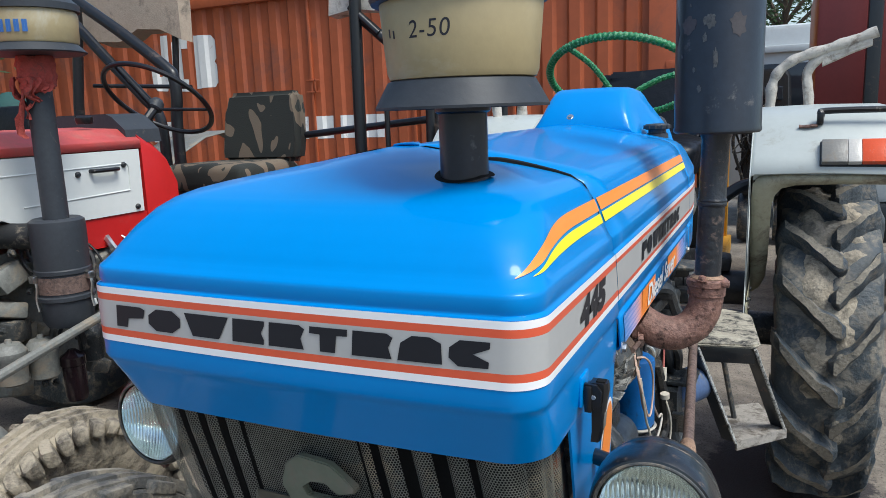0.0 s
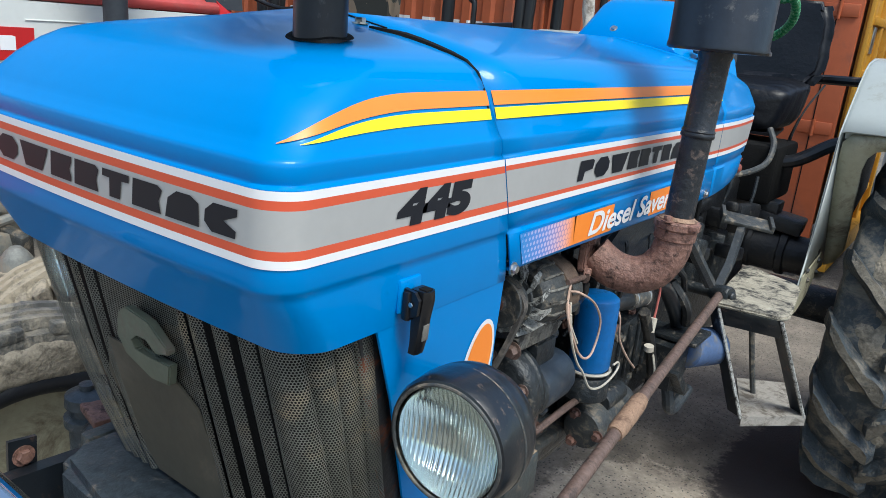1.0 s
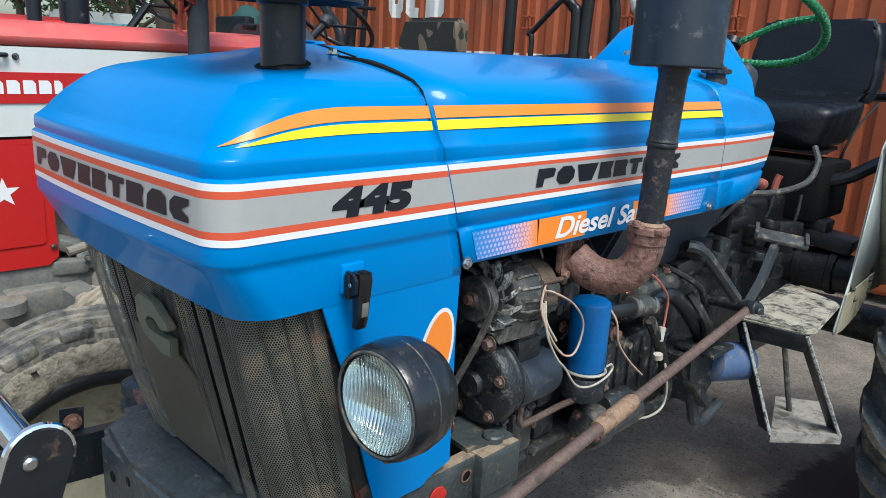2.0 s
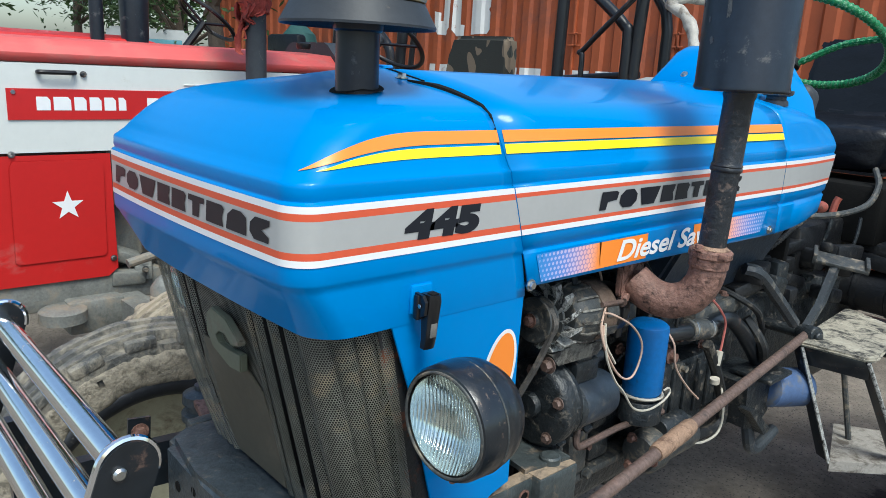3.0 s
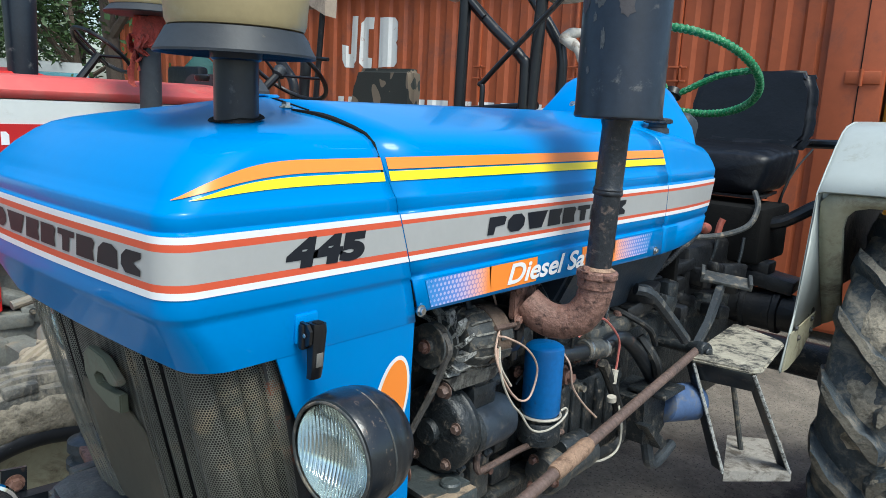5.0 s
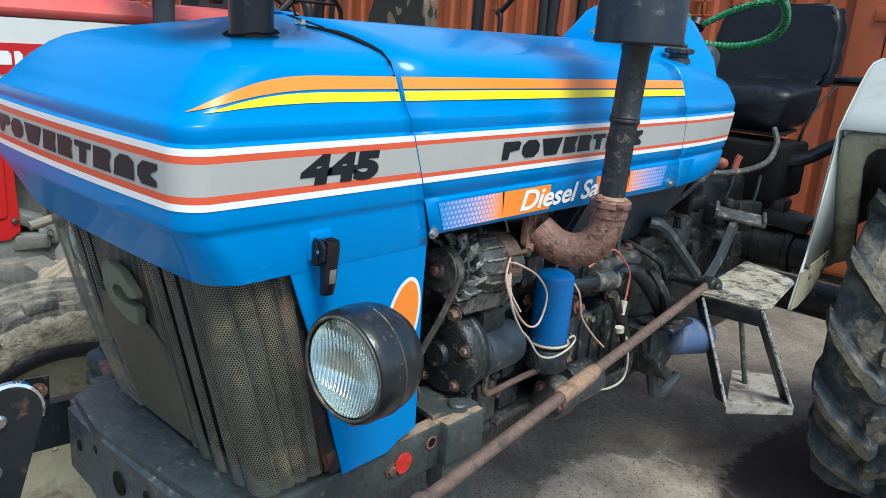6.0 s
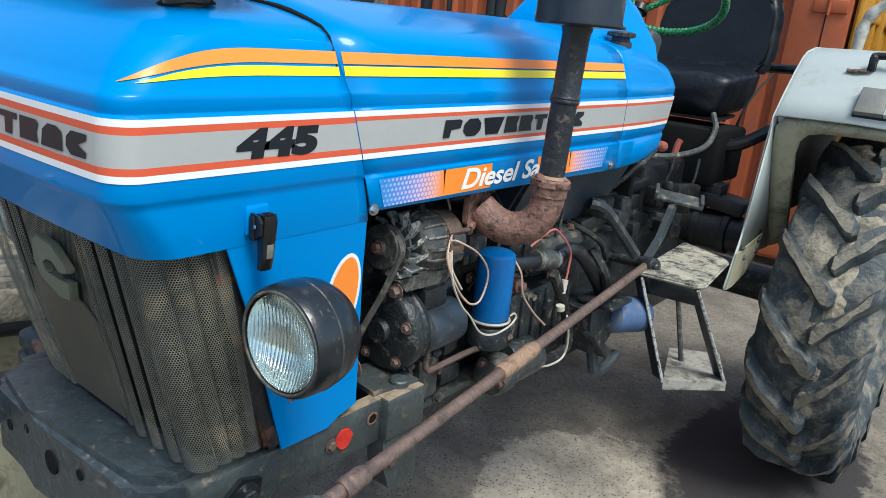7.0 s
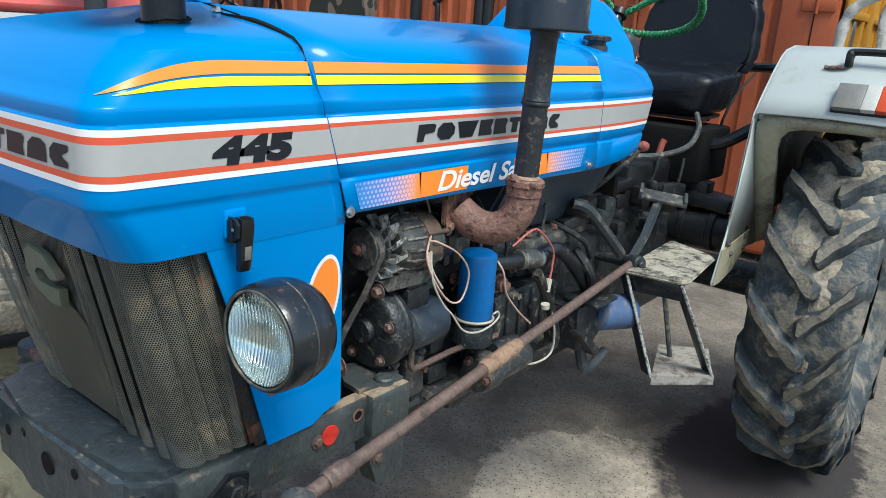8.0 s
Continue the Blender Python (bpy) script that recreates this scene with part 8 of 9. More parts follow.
    u, v = Vector((1, 0, 0)), Vector((0, math.cos(tilt), -math.sin(tilt)))
    rim = [c + (u * math.cos(a) + v * math.sin(a)) * R for a in (2 * math.pi * k / 48 for k in range(49))]
    wheel = part("steering_wheel", tube(B(), rim, 0.014, 10, smooth=False), M["plastic"], red, "black steering wheel")
    ax = u.cross(v)
    for a in (20, 140, 260):
        d = u * math.cos(radians(a)) + v * math.sin(radians(a))
        part("spoke", tube(B(), [c + d * R, c - ax * 0.06 + d * 0.03], 0.009, 8, smooth=False), M["plastic"], wheel)
    part("hub", lathe(B(), [(0.03, -0.02), (0.042, -0.01), (0.042, 0.03), (0.025, 0.05)], c - ax * 0.05, ax, 20), M["hat"], wheel)
    part("column", tube(B(), [c - ax * 0.07, c - ax * 0.45 + Vector((0, -0.1, 0))], 0.025, 10, smooth=False), M["plastic"], wheel)
    # camouflage seat
    bm = B()
    loft(bm, [[Vector((-2.49 + x * sx, 3.05 + y + (z - 1.55) * 0.15, z)) for x, y in ((-1, -0.05), (1, -0.05), (1, 0.06), (-1, 0.06))] for z, sx in ((1.50, 0.30), (1.6, 0.315), (1.85, 0.30), (1.945, 0.27))])
    bmesh.ops.bevel(bm, geom=list(bm.edges), offset=0.03, segments=3, affect="EDGES")
    seat = part("seat_backrest", noisy(bm, 0.01, 7), M["camo"], red, "camouflage canvas backrest", smooth=60)
    bm = B()
    box(bm, (-2.5, 2.72, 1.44), (0.6, 0.5, 0.16), 0.05, None, 3)
    part("seat_cushion", noisy(bm, 0.012, 7), M["camo"], seat, "camouflage canvas cushion", smooth=60)
    bm = B()
    box(bm, (-2.5, 2.75, 1.2), (0.4, 0.4, 0.4), 0.02)
    part("seat_base", bm, M["dark_iron"], seat)
    # air intake stack with red rag
    c = Vector((-2.11, 1.2, 0))
    st = part("air_cleaner", lathe(B(), [(0.03, 1.40), (0.09, 1.405), (0.105, 1.395), (0.108, 1.37), (0.106, 1.20), (0.11, 1.195), (0.11, 1.18), (0.104, 1.178), (0.104, 1.09), (0.113, 1.085), (0.113, 1.07), (0.104, 1.065), (0.1, 0.985), (0.085, 0.955), (0.02, 0.95)], c, (0, 0, 1), 36), M["hat"],
              red, "grey oil-bath air cleaner")
    part("band", lathe(B(), [(0.1055, 1.10), (0.1065, 1.10), (0.1065, 1.17), (0.1055, 1.17)], c, (0, 0, 1), 36, caps=False), M["rust_bar"], st, "brown band")
    part("stem", cyl(B(), c + Vector((0.0, 0, 1.39)), c + Vector((0, 0, 2.06)), 0.05, 0.048, seg=28), M["hat"], st, "grey intake stem")
    part("inlet", tube(B(), [(-2.2, 1.17, 1.33), (-2.29, 1.14, 1.33), (-2.42, 1.1, 1.34)], 0.055, 16), M["hose"], st)
    for a in (0.3, 2.2, 4.4):
        p = c + Vector((0.115 * math.cos(a), 0.115 * math.sin(a), 0))
        bm = B()
        tube(bm, [p + Vector((0, 0, 1.17)), p + Vector((0.01, 0, 1.13)), p + Vector((0.0, 0, 1.08)), p + Vector((0.008, 0, 1.03))], 0.006, 6)
        box(bm, p + Vector((0, 0, 1.165)), (0.03, 0.03, 0.03), 0.004)
        part("clip", bm, M["steel"], st)
    part("rain_cap", lathe(B(), [(0.06, 2.05), (0.19, 2.055), (0.195, 2.06), (0.16, 2.095), (0.12, 2.10)], c, (0, 0, 1), 40), M["hat"], st)
    bowl = part("bowl", lathe(B(), [(0.1, 2.09), (0.165, 2.092), (0.17, 2.10), (0.175, 2.20), (0.17, 2.215), (0.12, 2.22)], c, (0, 0, 1), 40), M["bowl"], st, "cream dust bowl with blue writing")
    for k in range(5):
        for h in (0, 1):
            bm = B()
            a0 = radians(-82 + k * 9 + 3 * h)
            q = [c + Vector((0.1765 * math.cos(a), 0.1765 * math.sin(a), z)) for a, z in ((a0, 2.125), (a0 + 0.05, 2.125), (a0 + 0.05, 2.17), (a0, 2.17))]
            bm.faces.new([bm.verts.new(p) for p in q])
            part("writing_bar", bm, M["label_blue"], bowl, "plain blue bar of writing")
    part("lid", lathe(B(), [(0.12, 2.21), (0.185, 2.215), (0.185, 2.24), (0.15, 2.27), (0.02, 2.29)], c, (0, 0, 1), 40), M["hat"], st)
    bm = B()
    rings = []
    for h, r in ((1.915, 0.05), (1.92, 0.066), (1.95, 0.064), (1.965, 0.07), (1.99, 0.066), (2.005, 0.071), (2.03, 0.066), (2.055, 0.06), (2.06, 0.05)):
        rings.append([c + Vector(((r + 0.006 * math.sin(7 * a + h * 90) + 0.004 * math.sin(13 * a)) * math.cos(a), (r + 0.006 * math.sin(7 * a + h * 90)) * math.sin(a), h + 0.012 * math.sin(2 * a))) for a in (2 * math.pi * k / 40 for k in range(40))])
    loft(bm, rings)
    rag = part("rag", noisy(bm, 0.006, 40), M["cloth_red"], st, "faded red rag tied round the stem", smooth=60)
    for a0, low, wide, seed in ((-2.3, 1.80, 0.03, 1), (-1.9, 1.73, 0.026, 5), (-1.5, 1.84, 0.028, 9), (-0.9, 1.87, 0.022, 13), (-0.3, 1.9, 0.02, 17)):
        bm = B()
        d, t = Vector((math.cos(a0), math.sin(a0), 0)), Vector((-math.sin(a0), math.cos(a0), 0))
        steps = [q / 9 for q in range(10)]
        loft(bm, [[c + d * (0.062 + 0.022 * math.sin(4 * q + seed) + dd) + t * (x * (1.1 - 0.5 * q) + 0.012 * math.sin(7 * q + seed)) + Vector((0, 0, 1.965 + (low - 1.965) * q)) for x, dd in ((-wide, 0), (-wide / 3, 0.011), (wide / 4, -0.003), (wide, 0.009), (wide, 0.002), (wide / 4, -0.01), (-wide / 3, 0.003), (-wide, -0.007))] for q in steps])
        part("rag_tail", noisy(noisy(bm, 0.016, 22, seed), 0.006, 60), M["cloth_red"], st, smooth=60)


build_red_tractor()


def build_canopy():
    """Black tube frame with rolled canvas over the red tractor."""
    can = thing("canopy_frame", (-2.6, 3.0, GROUND), "black tube canopy frame with rolled canvas, beside the tractors", "canopy frame")
    P = lambda *q: [Vector(p) for p in q]
    tubes = [
        (P((-1.66, 2.9, GROUND), (-1.655, 2.9, 1.8), (-1.64, 2.9, 2.6)), 0.035, False),
        (P((-1.64, 2.92, 2.33), (-1.44, 2.92, 2.16), (-1.24, 2.92, 2.0), (-1.205, 2.92, 1.9), (-1.21, 2.92, 1.3), (-1.21, 2.92, GROUND)), 0.03, True),
        (P((-1.32, 3.1, 2.35), (-1.15, 3.1, 2.14), (-1.09, 3.1, 2.02), (-1.08, 3.1, 1.7), (-1.08, 3.1, GROUND)), 0.03, True),
        (P((-1.17, 2.95, GROUND), (-1.17, 2.95, 1.78), (-1.13, 2.95, 2.6)), 0.034, False),
        (P((-0.95, 2.85, 2.29), (-1.43, 2.85, 1.87), (-1.445, 2.85, 1.8), (-1.445, 2.85, 1.2)), 0.015, True),
        (P((-3.27, 3.1, GROUND), (-3.255, 3.1, 1.74), (-3.19, 3.1, 2.363), (-3.17, 3.1, 2.6)), 0.022, False),
        (P((-3.99, 2.9, GROUND), (-3.961, 2.9, 1.892), (-3.874, 2.9, 2.457), (-3.86, 2.9, 2.65)), 0.036, False),
        (P((-3.56, 2.62, 2.575), (-3.143, 2.62, 2.316), (-2.83, 2.62, 2.1), (-2.775, 2.62, 2.03), (-2.77, 2.62, 1.9), (-2.786, 2.62, 1.754), (-2.79, 2.62, 1.3)), 0.036, True),
        (P((-3.8, 2.7, 2.56), (-3.664, 2.7, 2.437), (-3.402, 2.7, 2.19), (-3.137, 2.7, 1.946), (-3.0, 2.7, 1.8), (-2.98, 2.7, 1.5)), 0.034, True),
        (P((-3.9, 3.0, 2.05), (-3.0, 3.0, 2.0)), 0.014, False),
        (P((-2.2, 3.1, 1.66), (-1.2, 3.05, 1.74)), 0.022, False),
        (P((-0.85, 3.2, 2.6), (-0.87, 3.2, 1.8), (-0.88, 3.2, GROUND)), 0.02, False),
        (P((-1.68, 2.9, 2.38), (-1.5, 2.9, 2.22)), 0.02, False),
    ]
    for pts, r, sm in tubes:
        part("frame_tube", tube(B(), pts, r, 12, smooth=sm), M["pipe_black"], can)
    bm = B()
    rows = [[Vector((x, 3.0 + y, 2.36 + 0.05 * math.sin(x * 9) + z)) for y, z in ((0, 0), (0.12, -0.02), (0.14, 0.3), (0, 0.32))] for x in (-4.0, -3.8, -3.6, -3.4, -3.2, -3.05)]
    loft(bm, rows)
    part("canvas", noisy(bm, 0.04, 3), M["canvas"], can, "faded brown canvas hanging from the frame")
    bm = B()
    loft(bm, [[Vector((x, 2.95 + y, 2.36 + z)) for y, z in ((0, 0.0), (0.1, -0.01), (0.1, 0.2), (0, 0.2))] for x in (-1.85, -1.7, -1.55, -1.42)])
    part("canvas", noisy(bm, 0.03, 5), M["wrap"], can, "pale bundled canvas")
    bm = B()
    loft(bm, [[Vector((x, 2.95 + y, 2.30 + z)) for y, z in ((0, 0.0), (0.1, -0.01), (0.1, 0.1), (0, 0.1))] for x in (-1.12, -1.0, -0.9)])
    part("canvas", noisy(bm, 0.03, 5), M["wrap"], can, "pale bundled canvas")
    # teal cover draped over a machine behind the row
    bm = B()
    lathe(bm, [(0.30, GROUND), (0.26, 0.6), (0.22, 1.4), (0.2, 1.75), (0.15, 1.98), (0.06, 2.06), (0.01, 2.07)], (-5.3, 3.35, 0), (0, 0, 1), 26)
    solid("cloth_cover", noisy(bm, 0.03, 5), M["teal"], "dark teal cloth cover draped over a machine on the concrete", "cloth cover")


build_canopy()


def build_third_tractor():
    t3 = thing("tractor", (-4.55, 1.0, GROUND), "plain red tractor with black muffler, further along the row", "tractor")
    bm = B()
    loft(bm, [[Vector((-4.2 - dx, y, z - 0.1 * max(0, (y - 1.5) / 0.4))) for dx, z in ((0, 1.15), (0, 1.74), (0.06, 1.80), (0.35, 1.83), (0.64, 1.80), (0.7, 1.74), (0.7, 1.15))] for y in (-0.9, 0.0, 1.0, 1.5, 1.9)])
    part("bonnet", bm, M["red_paint"], t3, "red bonnet")
    bm = B()
    box(bm, (-4.55, 1.2, 0.85), (0.4, 2.4, 0.6), 0.03)
    part("engine_block", noisy(bm, 0.01, 5), M["dark_iron"], t3)
    part("muffler", lathe(B(), [(0.02, 1.78), (0.092, 1.785), (0.105, 2.3), (0.1, 2.34), (0.04, 2.36), (0.04, 2.6)], (-4.3, 1.42, 0), (0, 0, 1), 28), M["muffler"], t3, "black muffler")
    part("intake_stem", cyl(B(), (-4.25, 1.15, 1.7), (-4.25, 1.15, 2.6), 0.045, seg=20), M["muffler"], t3)
    c, R, tilt = Vector((-4.5, 2.05, 2.0)), 0.24, radians(38)
    u, v = Vector((1, 0, 0)), Vector((0, math.cos(tilt), -math.sin(tilt)))
    w = part("steering_wheel", tube(B(), [c + (u * math.cos(a) + v * math.sin(a)) * R for a in (2 * math.pi * k / 40 for k in range(41))], 0.016, 8, smooth=False), M["plastic"], t3, "black steering wheel")
    for a in (20, 140, 260):
        d = u * math.cos(radians(a)) + v * math.sin(radians(a))
        part("spoke", tube(B(), [c + d * R, c - u.cross(v) * 0.05], 0.012, 6, smooth=False), M["plastic"], w)
    part("column", tube(B(), [c - u.cross(v) * 0.04, c - u.cross(v) * 0.5], 0.03, 8, smooth=False), M["plastic"], w)
    bm = B()
    box(bm, (-4.5, 2.75, 1.75), (0.5, 0.1, 0.36), 0.03)
    box(bm, (-4.5, 2.5, 1.52), (0.5, 0.45, 0.1), 0.03)
    box(bm, (-4.5, 2.55, 1.2), (0.3, 0.3, 0.6), 0.02)
    part("seat", bm, M["vinyl"], t3, "black seat")
    for x in (-5.2, -3.9):
        bm = B()
        cc = Vector((x, 2.6, GROUND + 0.72))
        lathe(bm, [(r, q) for q, r in tyre_profile(0.36, 0.72, 0.40)], cc, (1, 0, 0), 40, caps=False)
        part("rear_tyre", bm, M["rubber"], t3)
        bm = B()
        lathe(bm, [(r, q) for q, r in tyre_profile(0.2, 0.44, 0.26)], Vector((x + (0.1 if x < -4.5 else -0.1), -0.1, GROUND + 0.44)), (1, 0, 0), 36, caps=False)
        part("front_tyre", bm, M["rubber"], t3)
    bm = B()
    cyl(bm, (-5.2, 2.6, GROUND + 0.72), (-3.9, 2.6, GROUND + 0.72), 0.08)
    cyl(bm, (-5.1, -0.1, GROUND + 0.44), (-4.0, -0.1, GROUND + 0.44), 0.05)
    part("axle", bm, M["dark_iron"], t3)


build_third_tractor()

# ---- the yard's far side ----
CY = 6.5


def build_container():
    con = thing("shipping_container", (-6.5, CY + 1.2, GROUND), "oxide-red corrugated shipping container with white stencil blocks", "container")
    bm = B()
    pitch, deep = 0.278, 0.036
    prof = []
    x = -13.6
    while x < -0.62:
        prof += [(x, CY), (x + 0.104, CY), (x + 0.139, CY + deep), (x + 0.243, CY + deep)]
        x += pitch
    prof += [(-0.62, CY), (-0.60, CY)]
    loft(bm, [[Vector((px, py, z)) for px, py in prof] for z in (GROUND + 0.28, 3.15)], closed=False)
    part("corrugated_wall", bm, M["container"], con, "corrugated oxide-red wall", smooth=20)
    bm = B()
    box(bm, (-6.9, CY + 1.25, 1.6), (13.2, 2.3, 3.0))
    part("body", bm, M["container"], con)
    for z, h in ((GROUND + 0.2, 0.2), (3.2, 0.14)):
        part("rail", box(B(), (-6.9, CY + 0.0, z), (13.5, 0.12, h), 0.01), M["container"], con)
    part("corner_post", box(B(), (-0.37, CY - 0.01, 1.55), (0.46, 0.06, 3.3), 0.008), M["container"], con, "flat corner post")
    for z in (2.11, 1.15, 2.95):
        bm = B()
        box(bm, (-0.30, CY - 0.05, z), (0.27, 0.02, 0.105), 0.006)
        part("hinge_plate", bm, M["container"], con)
        bm = B()
        cyl(bm, (-0.31, CY - 0.065, z - 0.07), (-0.31, CY - 0.065, z + 0.07), 0.014, seg=10)
        part("hinge_pin", bm, M["container"], con)
    bm = B()
    box(bm, (-0.325, CY - 0.042, 1.55), (0.008, 0.008, 3.2))
    part("door_gap", bm, M["inside"], con, "dark joint of the post")
    for xx in (-4.42, -3.1, -1.95):
        bm = B()
        box(bm, (xx, CY - 0.012, 1.6), (0.03, 0.03, 3.0), 0.004)
        part("lock_bar", bm, M["container"], con)
        bm = B()
        box(bm, (xx + 0.02, CY - 0.03, 2.19), (0.18, 0.02, 0.02), 0.003)
        box(bm, (xx + 0.02, CY - 0.03, 2.06), (0.18, 0.02, 0.02), 0.003)
        box(bm, (xx + 0.05, CY - 0.03, 2.13), (0.02, 0.02, 0.16), 0.003)
        part("hinge_plate", bm, M["container"], con)
    # three tall white blocks, broken by the corrugation
    y = CY - 0.004
    shapes = [[(-6.90, 2.28), (-6.84, 2.18), (-6.70, 2.17), (-6.61, 2.27), (-6.585, 2.86), (-6.74, 2.87), (-6.76, 2.36), (-6.80, 2.36), (-6.80, 2.47), (-6.91, 2.49)],
              [(-6.55, 2.24), (-6.49, 2.16), (-6.30, 2.15), (-6.29, 2.30), (-6.40, 2.31), (-6.39, 2.68), (-6.27, 2.68), (-6.265, 2.83), (-6.47, 2.845), (-6.535, 2.77)],
              [(-6.20, 2.18), (-5.90, 2.19), (-5.83, 2.27), (-5.83, 2.43), (-5.88, 2.50), (-5.83, 2.56), (-5.84, 2.75), (-5.91, 2.82), (-6.19, 2.83)]]
    def stencil(outline):
        """A painted patch that follows the corrugation."""
        bm = B()
        bm.faces.new([bm.verts.new(Vector((u, y, v))) for u, v in outline])
        lo, hi = min(u for u, v in outline), max(u for u, v in outline)
        for px, py in prof:
            if lo + 0.001 < px < hi - 0.001:
                bmesh.ops.bisect_plane(bm, geom=list(bm.verts) + list(bm.edges) + list(bm.faces), plane_co=(px, 0, 0), plane_no=(1, 0, 0))
        for v in bm.verts:
            v.co.y = float(np.interp(v.co.x, [p[0] for p in prof], [p[1] for p in prof])) - 0.004
        bmesh.ops.triangulate(bm, faces=list(bm.faces))
        part("stencil_block", bm, M["white_letter"], con, "white stencilled block", smooth=10)
    for sh in shapes:
        stencil(sh)
    for x0, x1 in ((-7.02, -6.86), (-6.80, -6.58), (-5.5, -5.33), (-5.25, -4.9), (-4.72, -4.55), (-4.45, -4.2), (-4.08, -3.86), (-3.75, -3.5)):
        stencil(((x0, 1.52), (x1, 1.52), (x1 + 0.01, 1.78), (x0 + 0.01, 1.78)))


build_container()


def build_yellow_body():
    """Ribbed yellow steel body standing against the container's end."""
    yb = thing("tipper_body", (0.0, CY + 1.3, GROUND), "yellow ribbed steel tipper body, beside the container", "tipper body")
    part("wall", box(B(), (-0.10, CY + 1.3, 1.5), (0.05, 2.5, 3.2), 0.006), M["yellow_paint"], yb, "yellow steel wall")
    part("base", box(B(), (-0.06, CY + 1.3, 0.0), (0.2, 2.5, 0.2), 0.01), M["yellow_paint"], yb)
    for y, w, d in ((CY + 0.07, 0.14, 0.04), (CY + 0.5, 0.10, 0.06), (CY + 0.72, 0.09, 0.09), (CY + 1.35, 0.12, 0.07), (CY + 2.0, 0.12, 0.07), (CY + 2.5, 0.12, 0.09)):
        part("post", box(B(), (-0.10 + d / 2, y, 1.5), (d, w, 3.2), 0.008), M["yellow_paint"], yb)
    for z in (0.4, 0.75, 1.1, 1.38, 1.62, 2.05, 2.6, 3.0):
        part("rib", box(B(), (-0.07, CY + 1.3, z), (0.07, 2.5, 0.07), 0.008), M["yellow_paint"], yb)
    for y, z in ((CY + 0.3, 2.35), (CY + 0.3, 1.9), (CY + 0.25, 2.75)):
        part("worn_patch", box(B(), (-0.07, y, z), (0.012, 0.14, 0.22), 0.004), M["steel"], yb, "bare grey patch")


build_yellow_body()


def build_vehicles():
    bus = thing("bus", (2.0, 12, GROUND), "white bus with dark windows, far across the yard", "bus")
    part("body", box(B(), (2.6, 12.6, 1.55), (5.6, 2.4, 2.6), 0.08), M["far_white"], bus, "white body")
    for k in range(5):
        part("window", box(B(), (0.55 + 1.05 * k, 11.39, 1.98), (0.9, 0.04, 0.62), 0.02), M["far_glass"], bus, "dark side window")
    part("rub_rail", box(B(), (2.6, 11.38, 1.45), (5.6, 0.05, 0.08), 0.01), M["hat"], bus)
    part("roof_rail", box(B(), (2.6, 11.36, 2.5), (5.6, 0.08, 0.1), 0.01), M["far_white"], bus)
    for x in (1.0, 4.4):
        bm = B()
        lathe(bm, [(r, q) for q, r in tyre_profile(0.26, 0.48, 0.28)], Vector((x, 11.5, GROUND + 0.48)), (0, 1, 0), 36, caps=False)
        part("tyre", bm, M["rubber"], bus)
    cab = thing("truck", (1.4, 7.2, GROUND), "maroon truck cab with white skirt, behind the fender", "truck")
    part("cab", box(B(), (1.35, 7.1, 2.2), (1.1, 2.0, 1.1), 0.04), M["dark_red"], cab, "maroon cab")
    part("skirt", box(B(), (1.35, 7.1, 1.3), (1.14, 2.04, 0.8), 0.04), M["far_white"], cab, "white skirt")
    part("post", box(B(), (1.2, 5.9, 1.6), (0.1, 0.1, 3.2), 0.01), M["pipe_black"], cab, "black post")
    for y in (6.5, 7.7):
        bm = B()
        lathe(bm, [(r, q) for q, r in tyre_profile(0.26, 0.48, 0.28)], Vector((0.9, y, GROUND + 0.48)), (1, 0, 0), 36, caps=False)
        part("tyre", bm, M["rubber"], cab)
        bm = B()
        lathe(bm, [(r, q) for q, r in tyre_profile(0.26, 0.48, 0.28)], Vector((1.8, y, GROUND + 0.48)), (1, 0, 0), 36, caps=False)
        part("tyre", bm, M["rubber"], cab)
    part("chassis", box(B(), (1.35, 7.1, 0.75), (0.8, 2.4, 0.3), 0.02), M["pipe_black"], cab)
    far_car = thing("car", (-11.0, 5.2, GROUND), "white car far behind the row of tractors", "car")
    part("body", box(B(), (-11.0, 5.2, 0.75), (1.7, 3.8, 0.8), 0.15, None, 4), M["far_white"], far_car, "white body")
    bm = B()
    loft(bm, [[Vector((-11.0 + x * w, 5.2 + y * d, z)) for x, y in ((-1, -1), (1, -1), (1, 1), (-1, 1))] for z, w, d in ((1.1, 0.8, 1.3), (1.5, 0.66, 0.9))])
    part("windows", bm, M["far_glass"], far_car, "dark car windows")
    part("roof", box(B(), (-11.0, 5.2, 1.52), (1.35, 1.85, 0.06), 0.02), M["far_white"], far_car)
    for x in (-11.8, -10.2):
        for y in (4.0, 6.4):
            bm = B()
            lathe(bm, [(r, q) for q, r in tyre_profile(0.2, 0.32, 0.2)], Vector((x, y, GROUND + 0.32)), (1, 0, 0), 28, caps=False)
            part("tyre", bm, M["rubber"], far_car)


build_vehicles()


